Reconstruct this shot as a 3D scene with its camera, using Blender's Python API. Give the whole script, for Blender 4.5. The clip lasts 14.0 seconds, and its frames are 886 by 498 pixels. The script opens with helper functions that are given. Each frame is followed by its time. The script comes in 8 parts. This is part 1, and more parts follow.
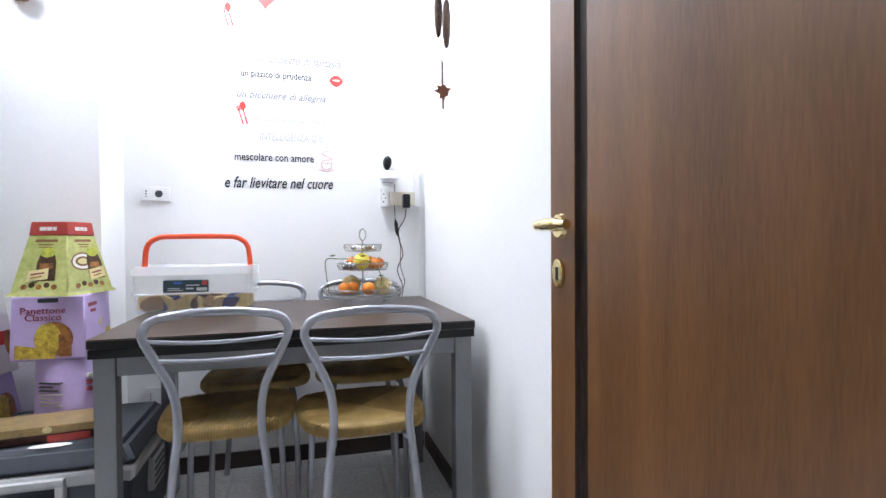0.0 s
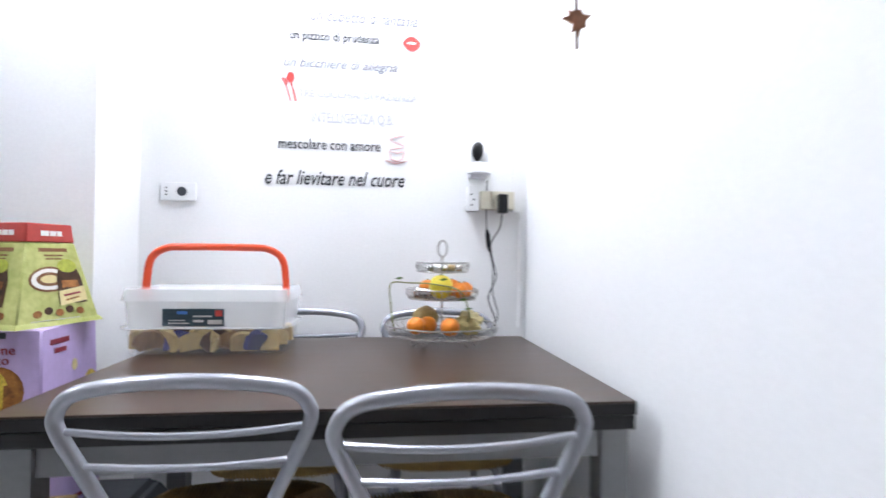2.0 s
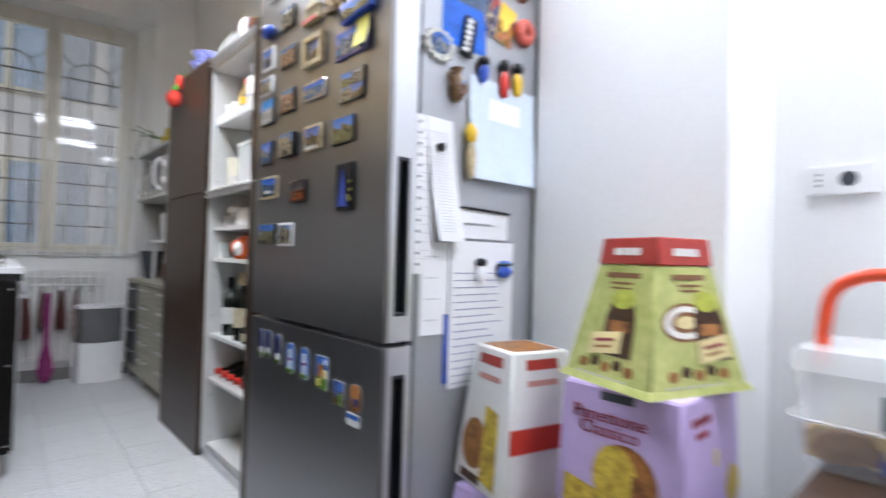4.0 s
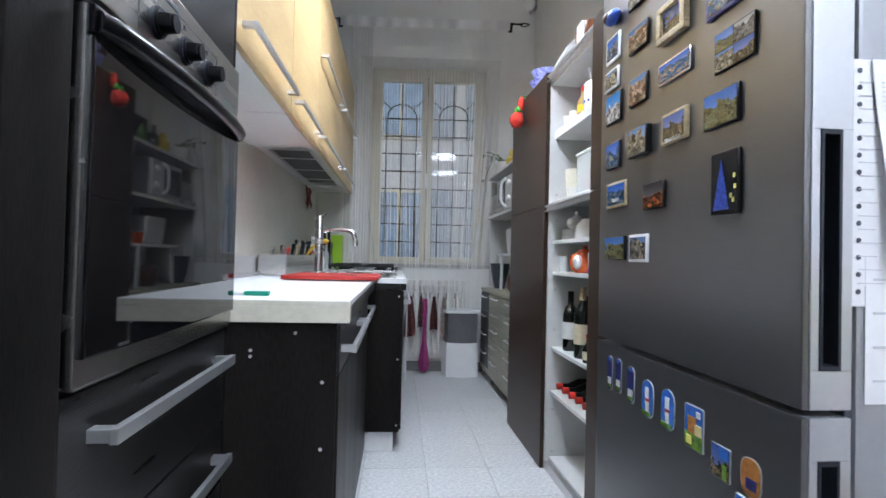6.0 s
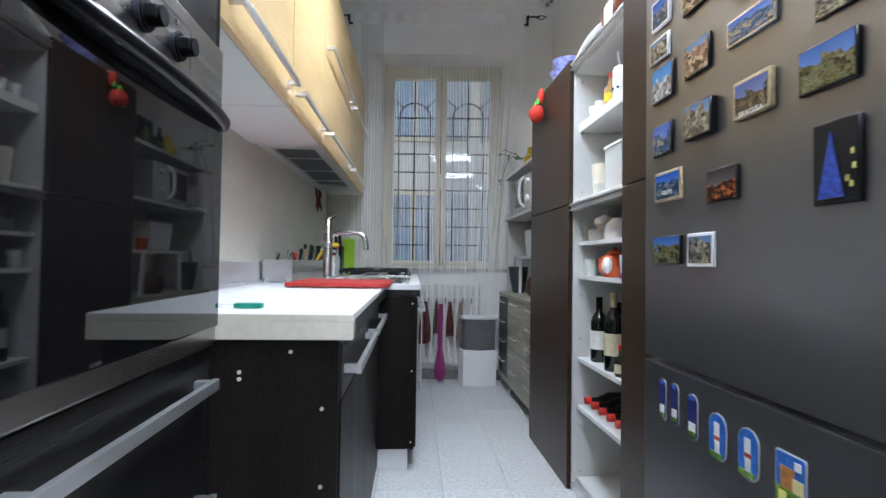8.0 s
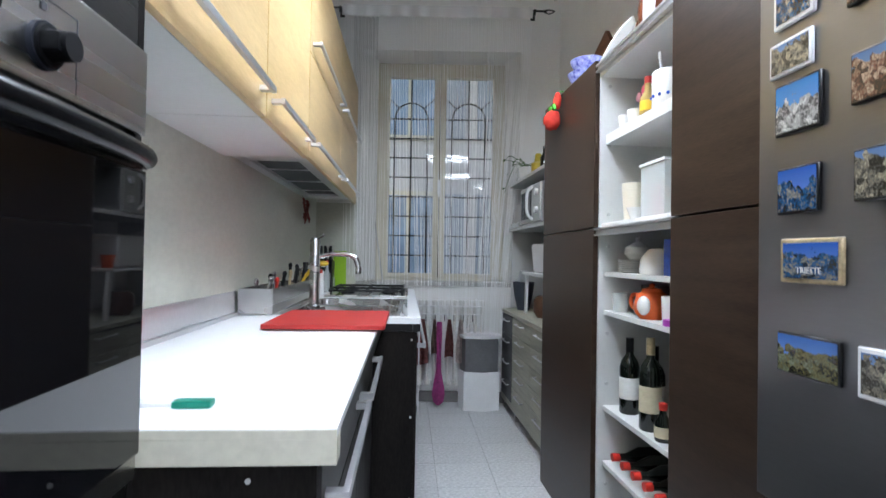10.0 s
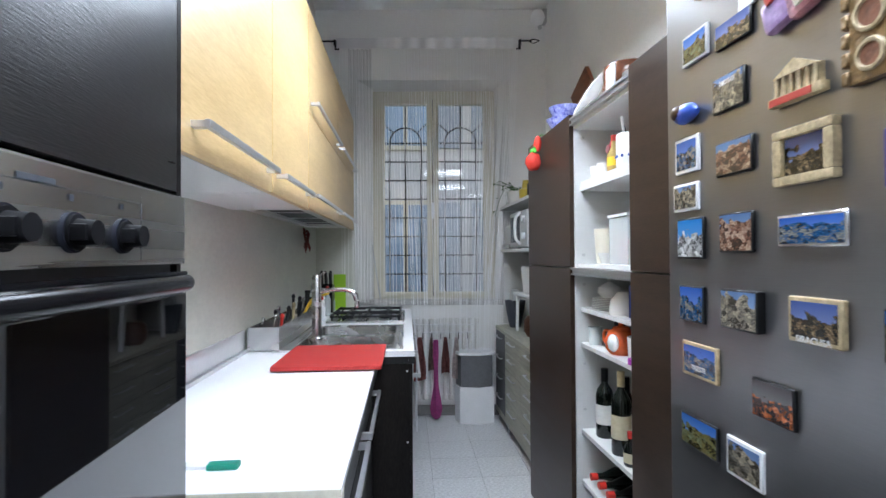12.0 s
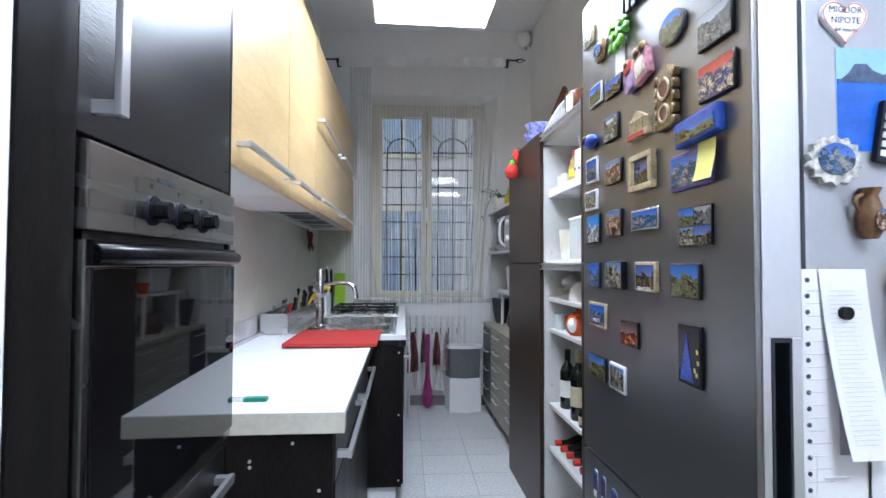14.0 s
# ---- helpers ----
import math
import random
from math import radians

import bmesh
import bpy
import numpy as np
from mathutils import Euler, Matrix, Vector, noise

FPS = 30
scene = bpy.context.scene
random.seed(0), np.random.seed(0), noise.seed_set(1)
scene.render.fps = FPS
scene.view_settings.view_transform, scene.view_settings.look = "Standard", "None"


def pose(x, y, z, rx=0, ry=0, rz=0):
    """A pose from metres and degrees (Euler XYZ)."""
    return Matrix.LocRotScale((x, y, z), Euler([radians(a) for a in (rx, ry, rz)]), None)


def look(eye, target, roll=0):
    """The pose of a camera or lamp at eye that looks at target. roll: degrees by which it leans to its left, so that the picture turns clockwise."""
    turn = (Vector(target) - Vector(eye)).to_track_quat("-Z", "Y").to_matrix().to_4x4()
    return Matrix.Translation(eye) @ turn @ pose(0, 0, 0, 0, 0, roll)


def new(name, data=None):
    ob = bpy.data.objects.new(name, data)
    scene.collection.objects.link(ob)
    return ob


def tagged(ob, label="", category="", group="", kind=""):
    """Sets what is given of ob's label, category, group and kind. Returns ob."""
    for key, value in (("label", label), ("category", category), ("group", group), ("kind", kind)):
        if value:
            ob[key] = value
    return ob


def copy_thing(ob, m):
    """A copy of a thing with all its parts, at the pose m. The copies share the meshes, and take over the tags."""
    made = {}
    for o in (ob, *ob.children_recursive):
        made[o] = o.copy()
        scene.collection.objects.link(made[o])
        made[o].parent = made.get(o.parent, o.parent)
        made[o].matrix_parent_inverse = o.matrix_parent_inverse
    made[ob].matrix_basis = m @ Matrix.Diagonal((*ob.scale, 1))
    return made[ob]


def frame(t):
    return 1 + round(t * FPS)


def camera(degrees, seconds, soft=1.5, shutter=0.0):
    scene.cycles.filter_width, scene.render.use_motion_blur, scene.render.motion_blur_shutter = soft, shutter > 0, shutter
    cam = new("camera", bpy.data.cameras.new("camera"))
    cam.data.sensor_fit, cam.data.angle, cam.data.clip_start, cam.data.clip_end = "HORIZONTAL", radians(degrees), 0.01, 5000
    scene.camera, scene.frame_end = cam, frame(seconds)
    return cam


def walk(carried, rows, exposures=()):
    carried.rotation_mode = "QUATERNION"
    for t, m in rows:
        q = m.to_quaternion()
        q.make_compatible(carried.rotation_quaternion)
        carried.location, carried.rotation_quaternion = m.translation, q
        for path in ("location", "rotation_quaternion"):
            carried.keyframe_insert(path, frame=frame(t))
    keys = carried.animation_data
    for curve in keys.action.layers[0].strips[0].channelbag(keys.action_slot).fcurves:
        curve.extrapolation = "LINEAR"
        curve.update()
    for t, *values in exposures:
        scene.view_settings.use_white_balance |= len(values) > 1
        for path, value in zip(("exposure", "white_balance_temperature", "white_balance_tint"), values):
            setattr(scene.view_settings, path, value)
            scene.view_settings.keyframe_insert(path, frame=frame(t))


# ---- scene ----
cam = camera(82.2, 14.0, shutter=0.5)
PATH = [
    (0, (-0.169, 0.343, 1.0), (0.375, 2.267, 0.967), -0.4),
    (0.5, (-0.107, 0.449, 1.002), (0.369, 2.391, 0.971), -0.4),
    (1, (-0.066, 0.586, 1.003), (0.356, 2.541, 0.993), -0.4),
    (1.5, (-0.103, 0.78, 0.998), (0.317, 2.735, 1.026), 0.6),
    (2, (-0.105, 0.995, 1.004), (0.151, 2.978, 1.034), 0.7),
    (2.5, (-0.125, 1.214, 1.01), (-0.254, 3.209, 1.049), 0.5),
    (3, (-0.205, 1.336, 1.011), (-0.821, 3.239, 1.042), 1.0),
    (3.5, (-0.367, 1.418, 1.031), (-1.414, 3.123, 1.046), 0.7),
    (4, (-0.538, 1.486, 1.03), (-2.015, 2.833, 1.061), 1.6),
    (4.2, (-0.589, 1.496, 1.032), (-2.2, 2.679, 1.069), 1.5),
    (6.5, (-0.73, 1.541, 1.044), (-2.724, 1.689, 1.083), 1.1),
    (7, (-0.741, 1.552, 1.044), (-2.735, 1.692, 1.09), 0.8),
    (9.5, (-1.222, 1.527, 1.128), (-3.214, 1.706, 1.167), 1.1),
    (10, (-1.243, 1.523, 1.197), (-3.234, 1.703, 1.228), 1.0),
    (10.5, (-1.23, 1.514, 1.263), (-3.221, 1.701, 1.287), 0.3),
    (11, (-1.188, 1.525, 1.325), (-3.18, 1.71, 1.343), -0.3),
    (11.5, (-1.117, 1.534, 1.367), (-3.108, 1.724, 1.388), -0.3),
    (12, (-1.038, 1.544, 1.378), (-3.029, 1.727, 1.406), -0.3),
    (12.5, (-0.939, 1.562, 1.375), (-2.932, 1.733, 1.41), -0.1),
    (13, (-0.837, 1.579, 1.359), (-2.829, 1.748, 1.406), 0.1),
    (13.5, (-0.742, 1.575, 1.337), (-2.733, 1.757, 1.391), 0.1),
    (14, (-0.671, 1.564, 1.321), (-2.661, 1.755, 1.378), 0.2),
]
walk(cam, [(t, look(eye, target, roll)) for t, eye, target, roll in PATH],
     exposures=[(0, 0.14, 6450, 10), (3.2, 0.14, 6450, 10), (6.3, 0.15, 6050, 7), (9.5, 0.15, 6050, 6), (12.5, 0.15, 5950, 7), (14, 0.12, 5850, 8)])


# ---- world, lamps ----
world = bpy.data.worlds.new("daylight")
scene.world = world
world.use_nodes = True
wn = world.node_tree
sky = wn.nodes.new("ShaderNodeTexSky")
sky.sky_type, sky.sun_disc = "NISHITA", False
sky.sun_elevation, sky.sun_rotation = radians(30), radians(120)
wn.links.new(sky.outputs[0], wn.nodes["Background"].inputs[0])
wn.nodes["Background"].inputs[1].default_value = 0.15

sun = new("sun", bpy.data.lights.new("sun", "SUN"))
sun.data.energy, sun.data.angle, sun.data.color = 1.4, radians(12), (1.0, 0.95, 0.9)
sun.matrix_world = look((-20, 12, 14), (-12, 1.7, 1.0))

PANEL_STRENGTH = 35.0


# ---- building helpers ----
BASE = {}


def thing(name, at, label, category, group="", kind="", turn=0.0, about=None):
    """An Empty at the base of a thing. Parts are written in room metres, before the turn about a point."""
    ob = new(name)
    ob.empty_display_size = 0.05
    at = Vector(at)
    if turn:
        c = Vector(about if about else at)
        m = Matrix.Translation(c) @ Matrix.Rotation(radians(turn), 4, "Z") @ Matrix.Translation(-c)
        ob.matrix_world = m @ Matrix.Translation(at)
    else:
        ob.location = at
    BASE[ob] = at
    return tagged(ob, label, category, group, kind)


def finish(bm, name, material, smooth=True):
    bmesh.ops.recalc_face_normals(bm, faces=bm.faces)
    curved = [smooth and f.material_index == 0 for f in bm.faces]
    for f in bm.faces:
        f.smooth = smooth
        f.material_index = 0
    me = bpy.data.meshes.new(name)
    bm.to_mesh(me)
    bm.free()
    me.materials.append(material)
    if smooth:
        me.set_sharp_from_angle(angle=radians(40))
        me.polygons.foreach_set("use_smooth", curved)
    return me


def part(name, bm, material, parent, label="", smooth=True):
    root = parent
    while root.parent:
        root = root.parent
    base = BASE.get(root, Vector())
    bmesh.ops.translate(bm, verts=bm.verts, vec=-base)
    ob = new(name, finish(bm, name, material, smooth))
    ob.parent = parent
    return tagged(ob, label) if label else ob


def solo(name, bm, material, at, label, category, group="", kind="", turn=0.0, about=None, smooth=True):
    """A thing of one mesh, with its origin at its base."""
    at = Vector(at)
    bmesh.ops.translate(bm, verts=bm.verts, vec=-at)
    ob = new(name, finish(bm, name, material, smooth))
    if turn:
        c = Vector(about if about else at)
        ob.matrix_world = Matrix.Translation(c) @ Matrix.Rotation(radians(turn), 4, "Z") @ Matrix.Translation(at - c)
    else:
        ob.location = at
    return tagged(ob, label, category, group, kind)


def setting(name, bm, material, label, category="", smooth=True):
    ob = new(name, finish(bm, name, material, smooth))
    return tagged(ob, label, category or name.split("_")[0], kind="structure")


def B():
    return bmesh.new()


def keep_flat(bm, lo, hi, axes=(0, 1, 2)):
    """Marks the plane sides of a bevelled solid between two corners, so that only its rounded edges shade smoothly."""
    for f in bm.faces:
        c = f.calc_center_median()
        if f.material_index == 0 and all(lo[i] - 1e-5 <= c[i] <= hi[i] + 1e-5 for i in range(3)):
            f.normal_update()
            if any(abs(f.normal[i]) > 0.9999 for i in axes):
                f.material_index = 1


def box(x0, x1, y0, y1, z0, z1, bevel=0.0, bm=None, seg=2):
    bm = bm or B()
    r = bmesh.ops.create_cube(bm, size=1.0)
    for v in r["verts"]:
        v.co = Vector(((x0 + x1) / 2 + v.co.x * (x1 - x0), (y0 + y1) / 2 + v.co.y * (y1 - y0), (z0 + z1) / 2 + v.co.z * (z1 - z0)))
    if bevel:
        es = list({e for v in r["verts"] for e in v.link_edges})
        bmesh.ops.bevel(bm, geom=es, offset=bevel, segments=seg, profile=0.7, affect="EDGES")
        keep_flat(bm, (x0, y0, z0), (x1, y1, z1))
    return bm


def tube(pts, r, seg=8, closed=False, bm=None, flat=1.0):
    """A round bar swept along points; r may be a list."""
    bm = bm or B()
    pts = [Vector(p) for p in pts]
    n = len(pts)
    rs = r if isinstance(r, (list, tuple)) else [r] * n
    rings, u = [], None
    for i, p in enumerate(pts):
        if closed:
            d = pts[(i + 1) % n] - pts[i - 1]
        else:
            d = pts[min(i + 1, n - 1)] - pts[max(i - 1, 0)]
        d.normalize()
        if u is None:
            u = d.orthogonal().normalized()
        u = (u - d * u.dot(d))
        if u.length < 1e-6:
            u = d.orthogonal()
        u.normalize()
        w = d.cross(u)
        rings.append([bm.verts.new(p + rs[i] * (math.cos(a) * u + flat * math.sin(a) * w)) for a in (2 * math.pi * k / seg for k in range(seg))])
    for i in range(n if closed else n - 1):
        a, b = rings[i], rings[(i + 1) % n]
        for k in range(seg):
            bm.faces.new((a[k], a[(k + 1) % seg], b[(k + 1) % seg], b[k]))
    if not closed:
        bm.faces.new(rings[0])
        bm.faces.new(rings[-1])
    return bm


def smooth_path(pts, steps=6, closed=False):
    """Points along a Catmull-Rom curve."""
    p = [Vector(q) for q in pts]
    n = len(p)
    out = []
    for i in range(n if closed else n - 1):
        if closed:
            a, b, c, d = p[i - 1], p[i], p[(i + 1) % n], p[(i + 2) % n]
        else:
            a, b, c, d = p[max(i - 1, 0)], p[i], p[i + 1], p[min(i + 2, n - 1)]
        for s in range(steps):
            t = s / steps
            out.append(0.5 * (2 * b + (c - a) * t + (2 * a - 5 * b + 4 * c - d) * t * t + (3 * b - a - 3 * c + d) * t ** 3))
    if not closed:
        out.append(p[-1])
    return out


def lathe(profile, centre, seg=24, bm=None, wob=0.0):
    """A turned shape from (radius, height) pairs."""
    bm = bm or B()
    c = Vector(centre)
    rings = []
    for r, z in profile:
        if r < 1e-5:
            rings.append([bm.verts.new(c + Vector((0, 0, z)))])
        else:
            rings.append([bm.verts.new(c + Vector((r * math.cos(a) * (1 + wob * math.cos(5 * a)), r * math.sin(a) * (1 + wob * math.cos(5 * a)), z)))
                          for a in (2 * math.pi * k / seg for k in range(seg))])
    for a, b in zip(rings, rings[1:]):
        for k in range(seg):
            k2 = (k + 1) % seg
            if len(a) == 1 and len(b) == 1:
                continue
            if len(a) == 1:
                bm.faces.new((a[0], b[k2], b[k]))
            elif len(b) == 1:
                bm.faces.new((a[k], a[k2], b[0]))
            else:
                bm.faces.new((a[k], a[k2], b[k2], b[k]))
    for end in (rings[0], rings[-1]):
        if len(end) > 1:
            bm.faces.new(end)
    return bm


def prism(poly, axis, a, b, bevel=0.0, bm=None):
    """A 2D outline pushed along an axis from a to b. axis x: outline is (y, z); y: (x, z); z: (x, y)."""
    bm = bm or B()

    def co(p, h):
        return {"x": (h, p[0], p[1]), "y": (p[0], h, p[1]), "z": (p[0], p[1], h)}[axis]
    lo = [bm.verts.new(co(p, a)) for p in poly]
    hi = [bm.verts.new(co(p, b)) for p in poly]
    fs = [bm.faces.new(lo), bm.faces.new(hi)]
    n = len(poly)
    for i in range(n):
        fs.append(bm.faces.new((lo[i], lo[(i + 1) % n], hi[(i + 1) % n], hi[i])))
    if bevel:
        bmesh.ops.recalc_face_normals(bm, faces=fs)
        es = list({e for f in fs[:2] for e in f.edges})
        bmesh.ops.bevel(bm, geom=es, offset=bevel, segments=2, profile=0.7, affect="EDGES")
        side = {"x": 0, "y": 1, "z": 2}[axis]
        lo, hi = [-1e3] * 3, [1e3] * 3
        lo[side], hi[side] = min(a, b), max(a, b)
        keep_flat(bm, lo, hi, (side,))
    return bm


def round_poly(x0, x1, y0, y1, r, n=5):
    out = []
    for cx, cy, a0 in ((x1 - r, y1 - r, 0), (x0 + r, y1 - r, 90), (x0 + r, y0 + r, 180), (x1 - r, y0 + r, 270)):
        for k in range(n + 1):
            a = radians(a0 + 90 * k / n)
            out.append((cx + r * math.cos(a), cy + r * math.sin(a)))
    return out


def frustum(bot, top, z0, z1, bm=None, bevel=0.0):
    """A box that narrows: bot and top are (x0, x1, y0, y1)."""
    bm = bm or B()
    lo = [bm.verts.new((x, y, z0)) for x, y in ((bot[0], bot[2]), (bot[1], bot[2]), (bot[1], bot[3]), (bot[0], bot[3]))]
    hi = [bm.verts.new((x, y, z1)) for x, y in ((top[0], top[2]), (top[1], top[2]), (top[1], top[3]), (top[0], top[3]))]
    fs = [bm.faces.new(lo), bm.faces.new(hi)] + [bm.faces.new((lo[i], lo[(i + 1) % 4], hi[(i + 1) % 4], hi[i])) for i in range(4)]
    if bevel:
        bmesh.ops.recalc_face_normals(bm, faces=fs)
        bmesh.ops.bevel(bm, geom=list(bm.edges), offset=bevel, segments=2, affect="EDGES")
        for f in sorted(bm.faces, key=lambda q: -q.calc_area())[:6]:
            f.material_index = 1
    return bm


def ball(c, rx, ry=None, rz=None, seg=16, bm=None, rough=0.0):
    bm = bm or B()
    ry, rz = ry or rx, rz or rx
    r = bmesh.ops.create_uvsphere(bm, u_segments=seg, v_segments=max(6, seg * 2 // 3), radius=1.0)
    for v in r["verts"]:
        k = 1 + rough * noise.noise(v.co * 2.3 + Vector(c) * 9)
        v.co = Vector((c[0] + v.co.x * rx * k, c[1] + v.co.y * ry * k, c[2] + v.co.z * rz * k))
    return bm


def turned(bm, centre, rx=0, ry=0, rz=0):
    m = Matrix.Translation(centre) @ Euler([radians(a) for a in (rx, ry, rz)]).to_matrix().to_4x4() @ Matrix.Translation(-Vector(centre))
    bmesh.ops.transform(bm, matrix=m, verts=bm.verts)
    return bm


def letters(text, size, m, depth=0.0006, shear=0.0, wide=1.0, bold=0.0):
    """Flat letters with the built-in font, as a bmesh; m places their plane (x along the line, z out of it)."""
    cu = bpy.data.curves.new("letters", "FONT")
    cu.offset = bold
    cu.body, cu.size, cu.extrude, cu.shear = text, size, depth, shear
    cu.align_x, cu.align_y = "CENTER", "CENTER"
    cu.resolution_u = 2
    ob = bpy.data.objects.new("letters", cu)
    scene.collection.objects.link(ob)
    bpy.context.view_layer.update()
    me = bpy.data.meshes.new_from_object(ob.evaluated_get(bpy.context.evaluated_depsgraph_get()))
    bpy.data.objects.remove(ob)
    bm = B()
    bm.from_mesh(me)
    bpy.data.meshes.remove(me)
    bmesh.ops.transform(bm, matrix=m @ Matrix.Diagonal((wide, 1, 1, 1)), verts=bm.verts)
    return bm


def on_y(x, y, z):
    """Plane of letters on a wall that faces -y."""
    return Matrix.Translation((x, y, z)) @ Matrix.Rotation(radians(90), 4, "X")


# ---- materials ----
def principled(name):
    m = bpy.data.materials.new(name)
    m.use_nodes = True
    return m, m.node_tree, m.node_tree.nodes["Principled BSDF"]


def mat(name, color, rough=0.5, metal=0.0, vary=0.12, scale=6.0, fine=80.0, bump=0.05, stretch=(1, 1, 1), dark=None, coat=0.0, rand=0.0, spec=0.5, rvary=0.15, trans=0.0, ior=1.45):
    """A surface with variation at two scales in colour, gloss and relief."""
    m, nt, p = principled(name)
    nodes, link = nt.nodes, nt.links.new
    tc = nodes.new("ShaderNodeTexCoord")
    mp = nodes.new("ShaderNodeMapping")
    mp.inputs["Scale"].default_value = stretch
    link(tc.outputs["Object"], mp.inputs[0])
    big = nodes.new("ShaderNodeTexNoise")
    big.inputs["Scale"].default_value, big.inputs["Detail"].default_value = scale, 5
    small = nodes.new("ShaderNodeTexNoise")
    small.inputs["Scale"].default_value, small.inputs["Detail"].default_value = fine, 3
    link(mp.outputs[0], big.inputs[0]), link(mp.outputs[0], small.inputs[0])
    mix = nodes.new("ShaderNodeMath")
    mix.operation = "MULTIPLY_ADD"
    mix.inputs[1].default_value = 0.4
    link(small.outputs[0], mix.inputs[0])
    sub = nodes.new("ShaderNodeMath")
    sub.operation = "MULTIPLY"
    sub.inputs[1].default_value = 0.6
    link(big.outputs[0], sub.inputs[0]), link(sub.outputs[0], mix.inputs[2])
    ramp = nodes.new("ShaderNodeValToRGB")
    lo = dark if dark else tuple(c * (1 - vary) for c in color)
    hi = tuple(min(1, c * (1 + vary * 0.6)) for c in color)
    ramp.color_ramp.elements[0].position, ramp.color_ramp.elements[1].position = 0.33, 0.67
    ramp.color_ramp.elements[0].color, ramp.color_ramp.elements[1].color = (*lo, 1), (*hi, 1)
    link(mix.outputs[0], ramp.inputs[0])
    out = ramp.outputs[0]
    if rand:
        oi = nodes.new("ShaderNodeObjectInfo")
        hs = nodes.new("ShaderNodeHueSaturation")
        mr = nodes.new("ShaderNodeMapRange")
        mr.inputs[3].default_value, mr.inputs[4].default_value = 1 - rand, 1 + rand
        link(oi.outputs["Random"], mr.inputs[0]), link(mr.outputs[0], hs.inputs["Value"]), link(out, hs.inputs["Color"])
        out = hs.outputs[0]
    link(out, p.inputs["Base Color"])
    rr = nodes.new("ShaderNodeMapRange")
    rr.inputs[3].default_value, rr.inputs[4].default_value = max(0.02, rough - rvary * rough), min(1, rough + rvary * rough)
    link(big.outputs[0], rr.inputs[0]), link(rr.outputs[0], p.inputs["Roughness"])
    p.inputs["Metallic"].default_value = metal
    p.inputs["Coat Weight"].default_value = coat
    p.inputs["Specular IOR Level"].default_value = spec
    p.inputs["Transmission Weight"].default_value, p.inputs["IOR"].default_value = trans, ior
    if bump:
        bn = nodes.new("ShaderNodeBump")
        bn.inputs["Strength"].default_value, bn.inputs["Distance"].default_value = bump, 0.004
        link(mix.outputs[0], bn.inputs["Height"]), link(bn.outputs[0], p.inputs["Normal"])
    return m


def glow(name, color, strength):
    m, nt, p = principled(name)
    p.inputs["Emission Color"].default_value = (*color, 1)
    p.inputs["Emission Strength"].default_value = strength
    p.inputs["Base Color"].default_value = (*[c * 0.8 for c in color], 1)
    return m


def glass(name, color=(0.95, 0.97, 0.96), rough=0.0, ior=1.45):
    m, nt, p = principled(name)
    p.inputs["Base Color"].default_value = (*color, 1)
    p.inputs["Roughness"].default_value, p.inputs["IOR"].default_value = rough, ior
    p.inputs["Transmission Weight"].default_value = 1
    return m


def sheer(name, color, alpha):
    m, nt, p = principled(name)
    p.inputs["Base Color"].default_value = (*color, 1)
    p.inputs["Alpha"].default_value = alpha
    p.inputs["Roughness"].default_value = 0.9
    return m


PLASTER = mat("white_plaster", (0.80, 0.80, 0.80), 0.85, vary=0.05, scale=1.6, fine=120, bump=0.12)
PLASTER_WARM = mat("ivory_plaster", (0.86, 0.85, 0.825), 0.85, vary=0.07, scale=1.3, fine=90, bump=0.12)
CEILING = mat("ceiling_paint", (0.89, 0.89, 0.88), 0.9, vary=0.05, scale=1.2, fine=70, bump=0.08)
TILE = mat("speckled_tile", (0.66, 0.66, 0.66), 0.38, vary=0.30, scale=60, fine=260, bump=0.02, rand=0.05)
GROUT = mat("grey_grout", (0.34, 0.33, 0.32), 0.9, vary=0.2, scale=20)
BACKSPLASH = mat("cream_laminate", (0.56, 0.56, 0.48), 0.35, vary=0.12, scale=2.5, fine=30, bump=0.03, stretch=(1, 1, 2))
BLACK_WOOD = mat("black_ash", (0.013, 0.011, 0.010), 0.34, vary=0.6, scale=5, fine=160, bump=0.10, stretch=(2.5, 1, 0.25), dark=(0.004, 0.004, 0.004), rvary=0.25, spec=0.06)
BLACK_WOOD_H = mat("black_ash_cross_grain", (0.011, 0.010, 0.010), 0.30, vary=0.6, scale=5, fine=160, bump=0.30, stretch=(0.25, 1, 2.5), dark=(0.005, 0.005, 0.005), rvary=0.3, spec=0.42)
WENGE = mat("dark_wenge", (0.042, 0.027, 0.018), 0.36, vary=0.5, scale=4, fine=60, bump=0.05, stretch=(0.5, 1, 6), dark=(0.020, 0.011, 0.007), rvary=0.2, spec=0.35)
MAPLE = mat("pale_maple", (0.60, 0.44, 0.22), 0.38, vary=0.16, scale=4, fine=50, bump=0.03, stretch=(0.6, 4, 4), dark=(0.50, 0.34, 0.15))
TABLE_TOP = mat("dark_walnut_laminate", (0.050, 0.030, 0.021), 0.30, vary=0.4, scale=5, fine=70, bump=0.03, stretch=(0.5, 5, 1), dark=(0.026, 0.015, 0.010))
TABLE_EDGE = mat("near_black_edge", (0.008, 0.007, 0.007), 0.45, vary=0.4, scale=8, bump=0.03)
DOOR_WOOD = mat("brown_walnut_veneer", (0.170, 0.078, 0.029), 0.33, vary=0.2, scale=3.0, fine=60, bump=0.02, stretch=(5, 5, 0.4), dark=(0.095, 0.040, 0.014), rvary=0.1)
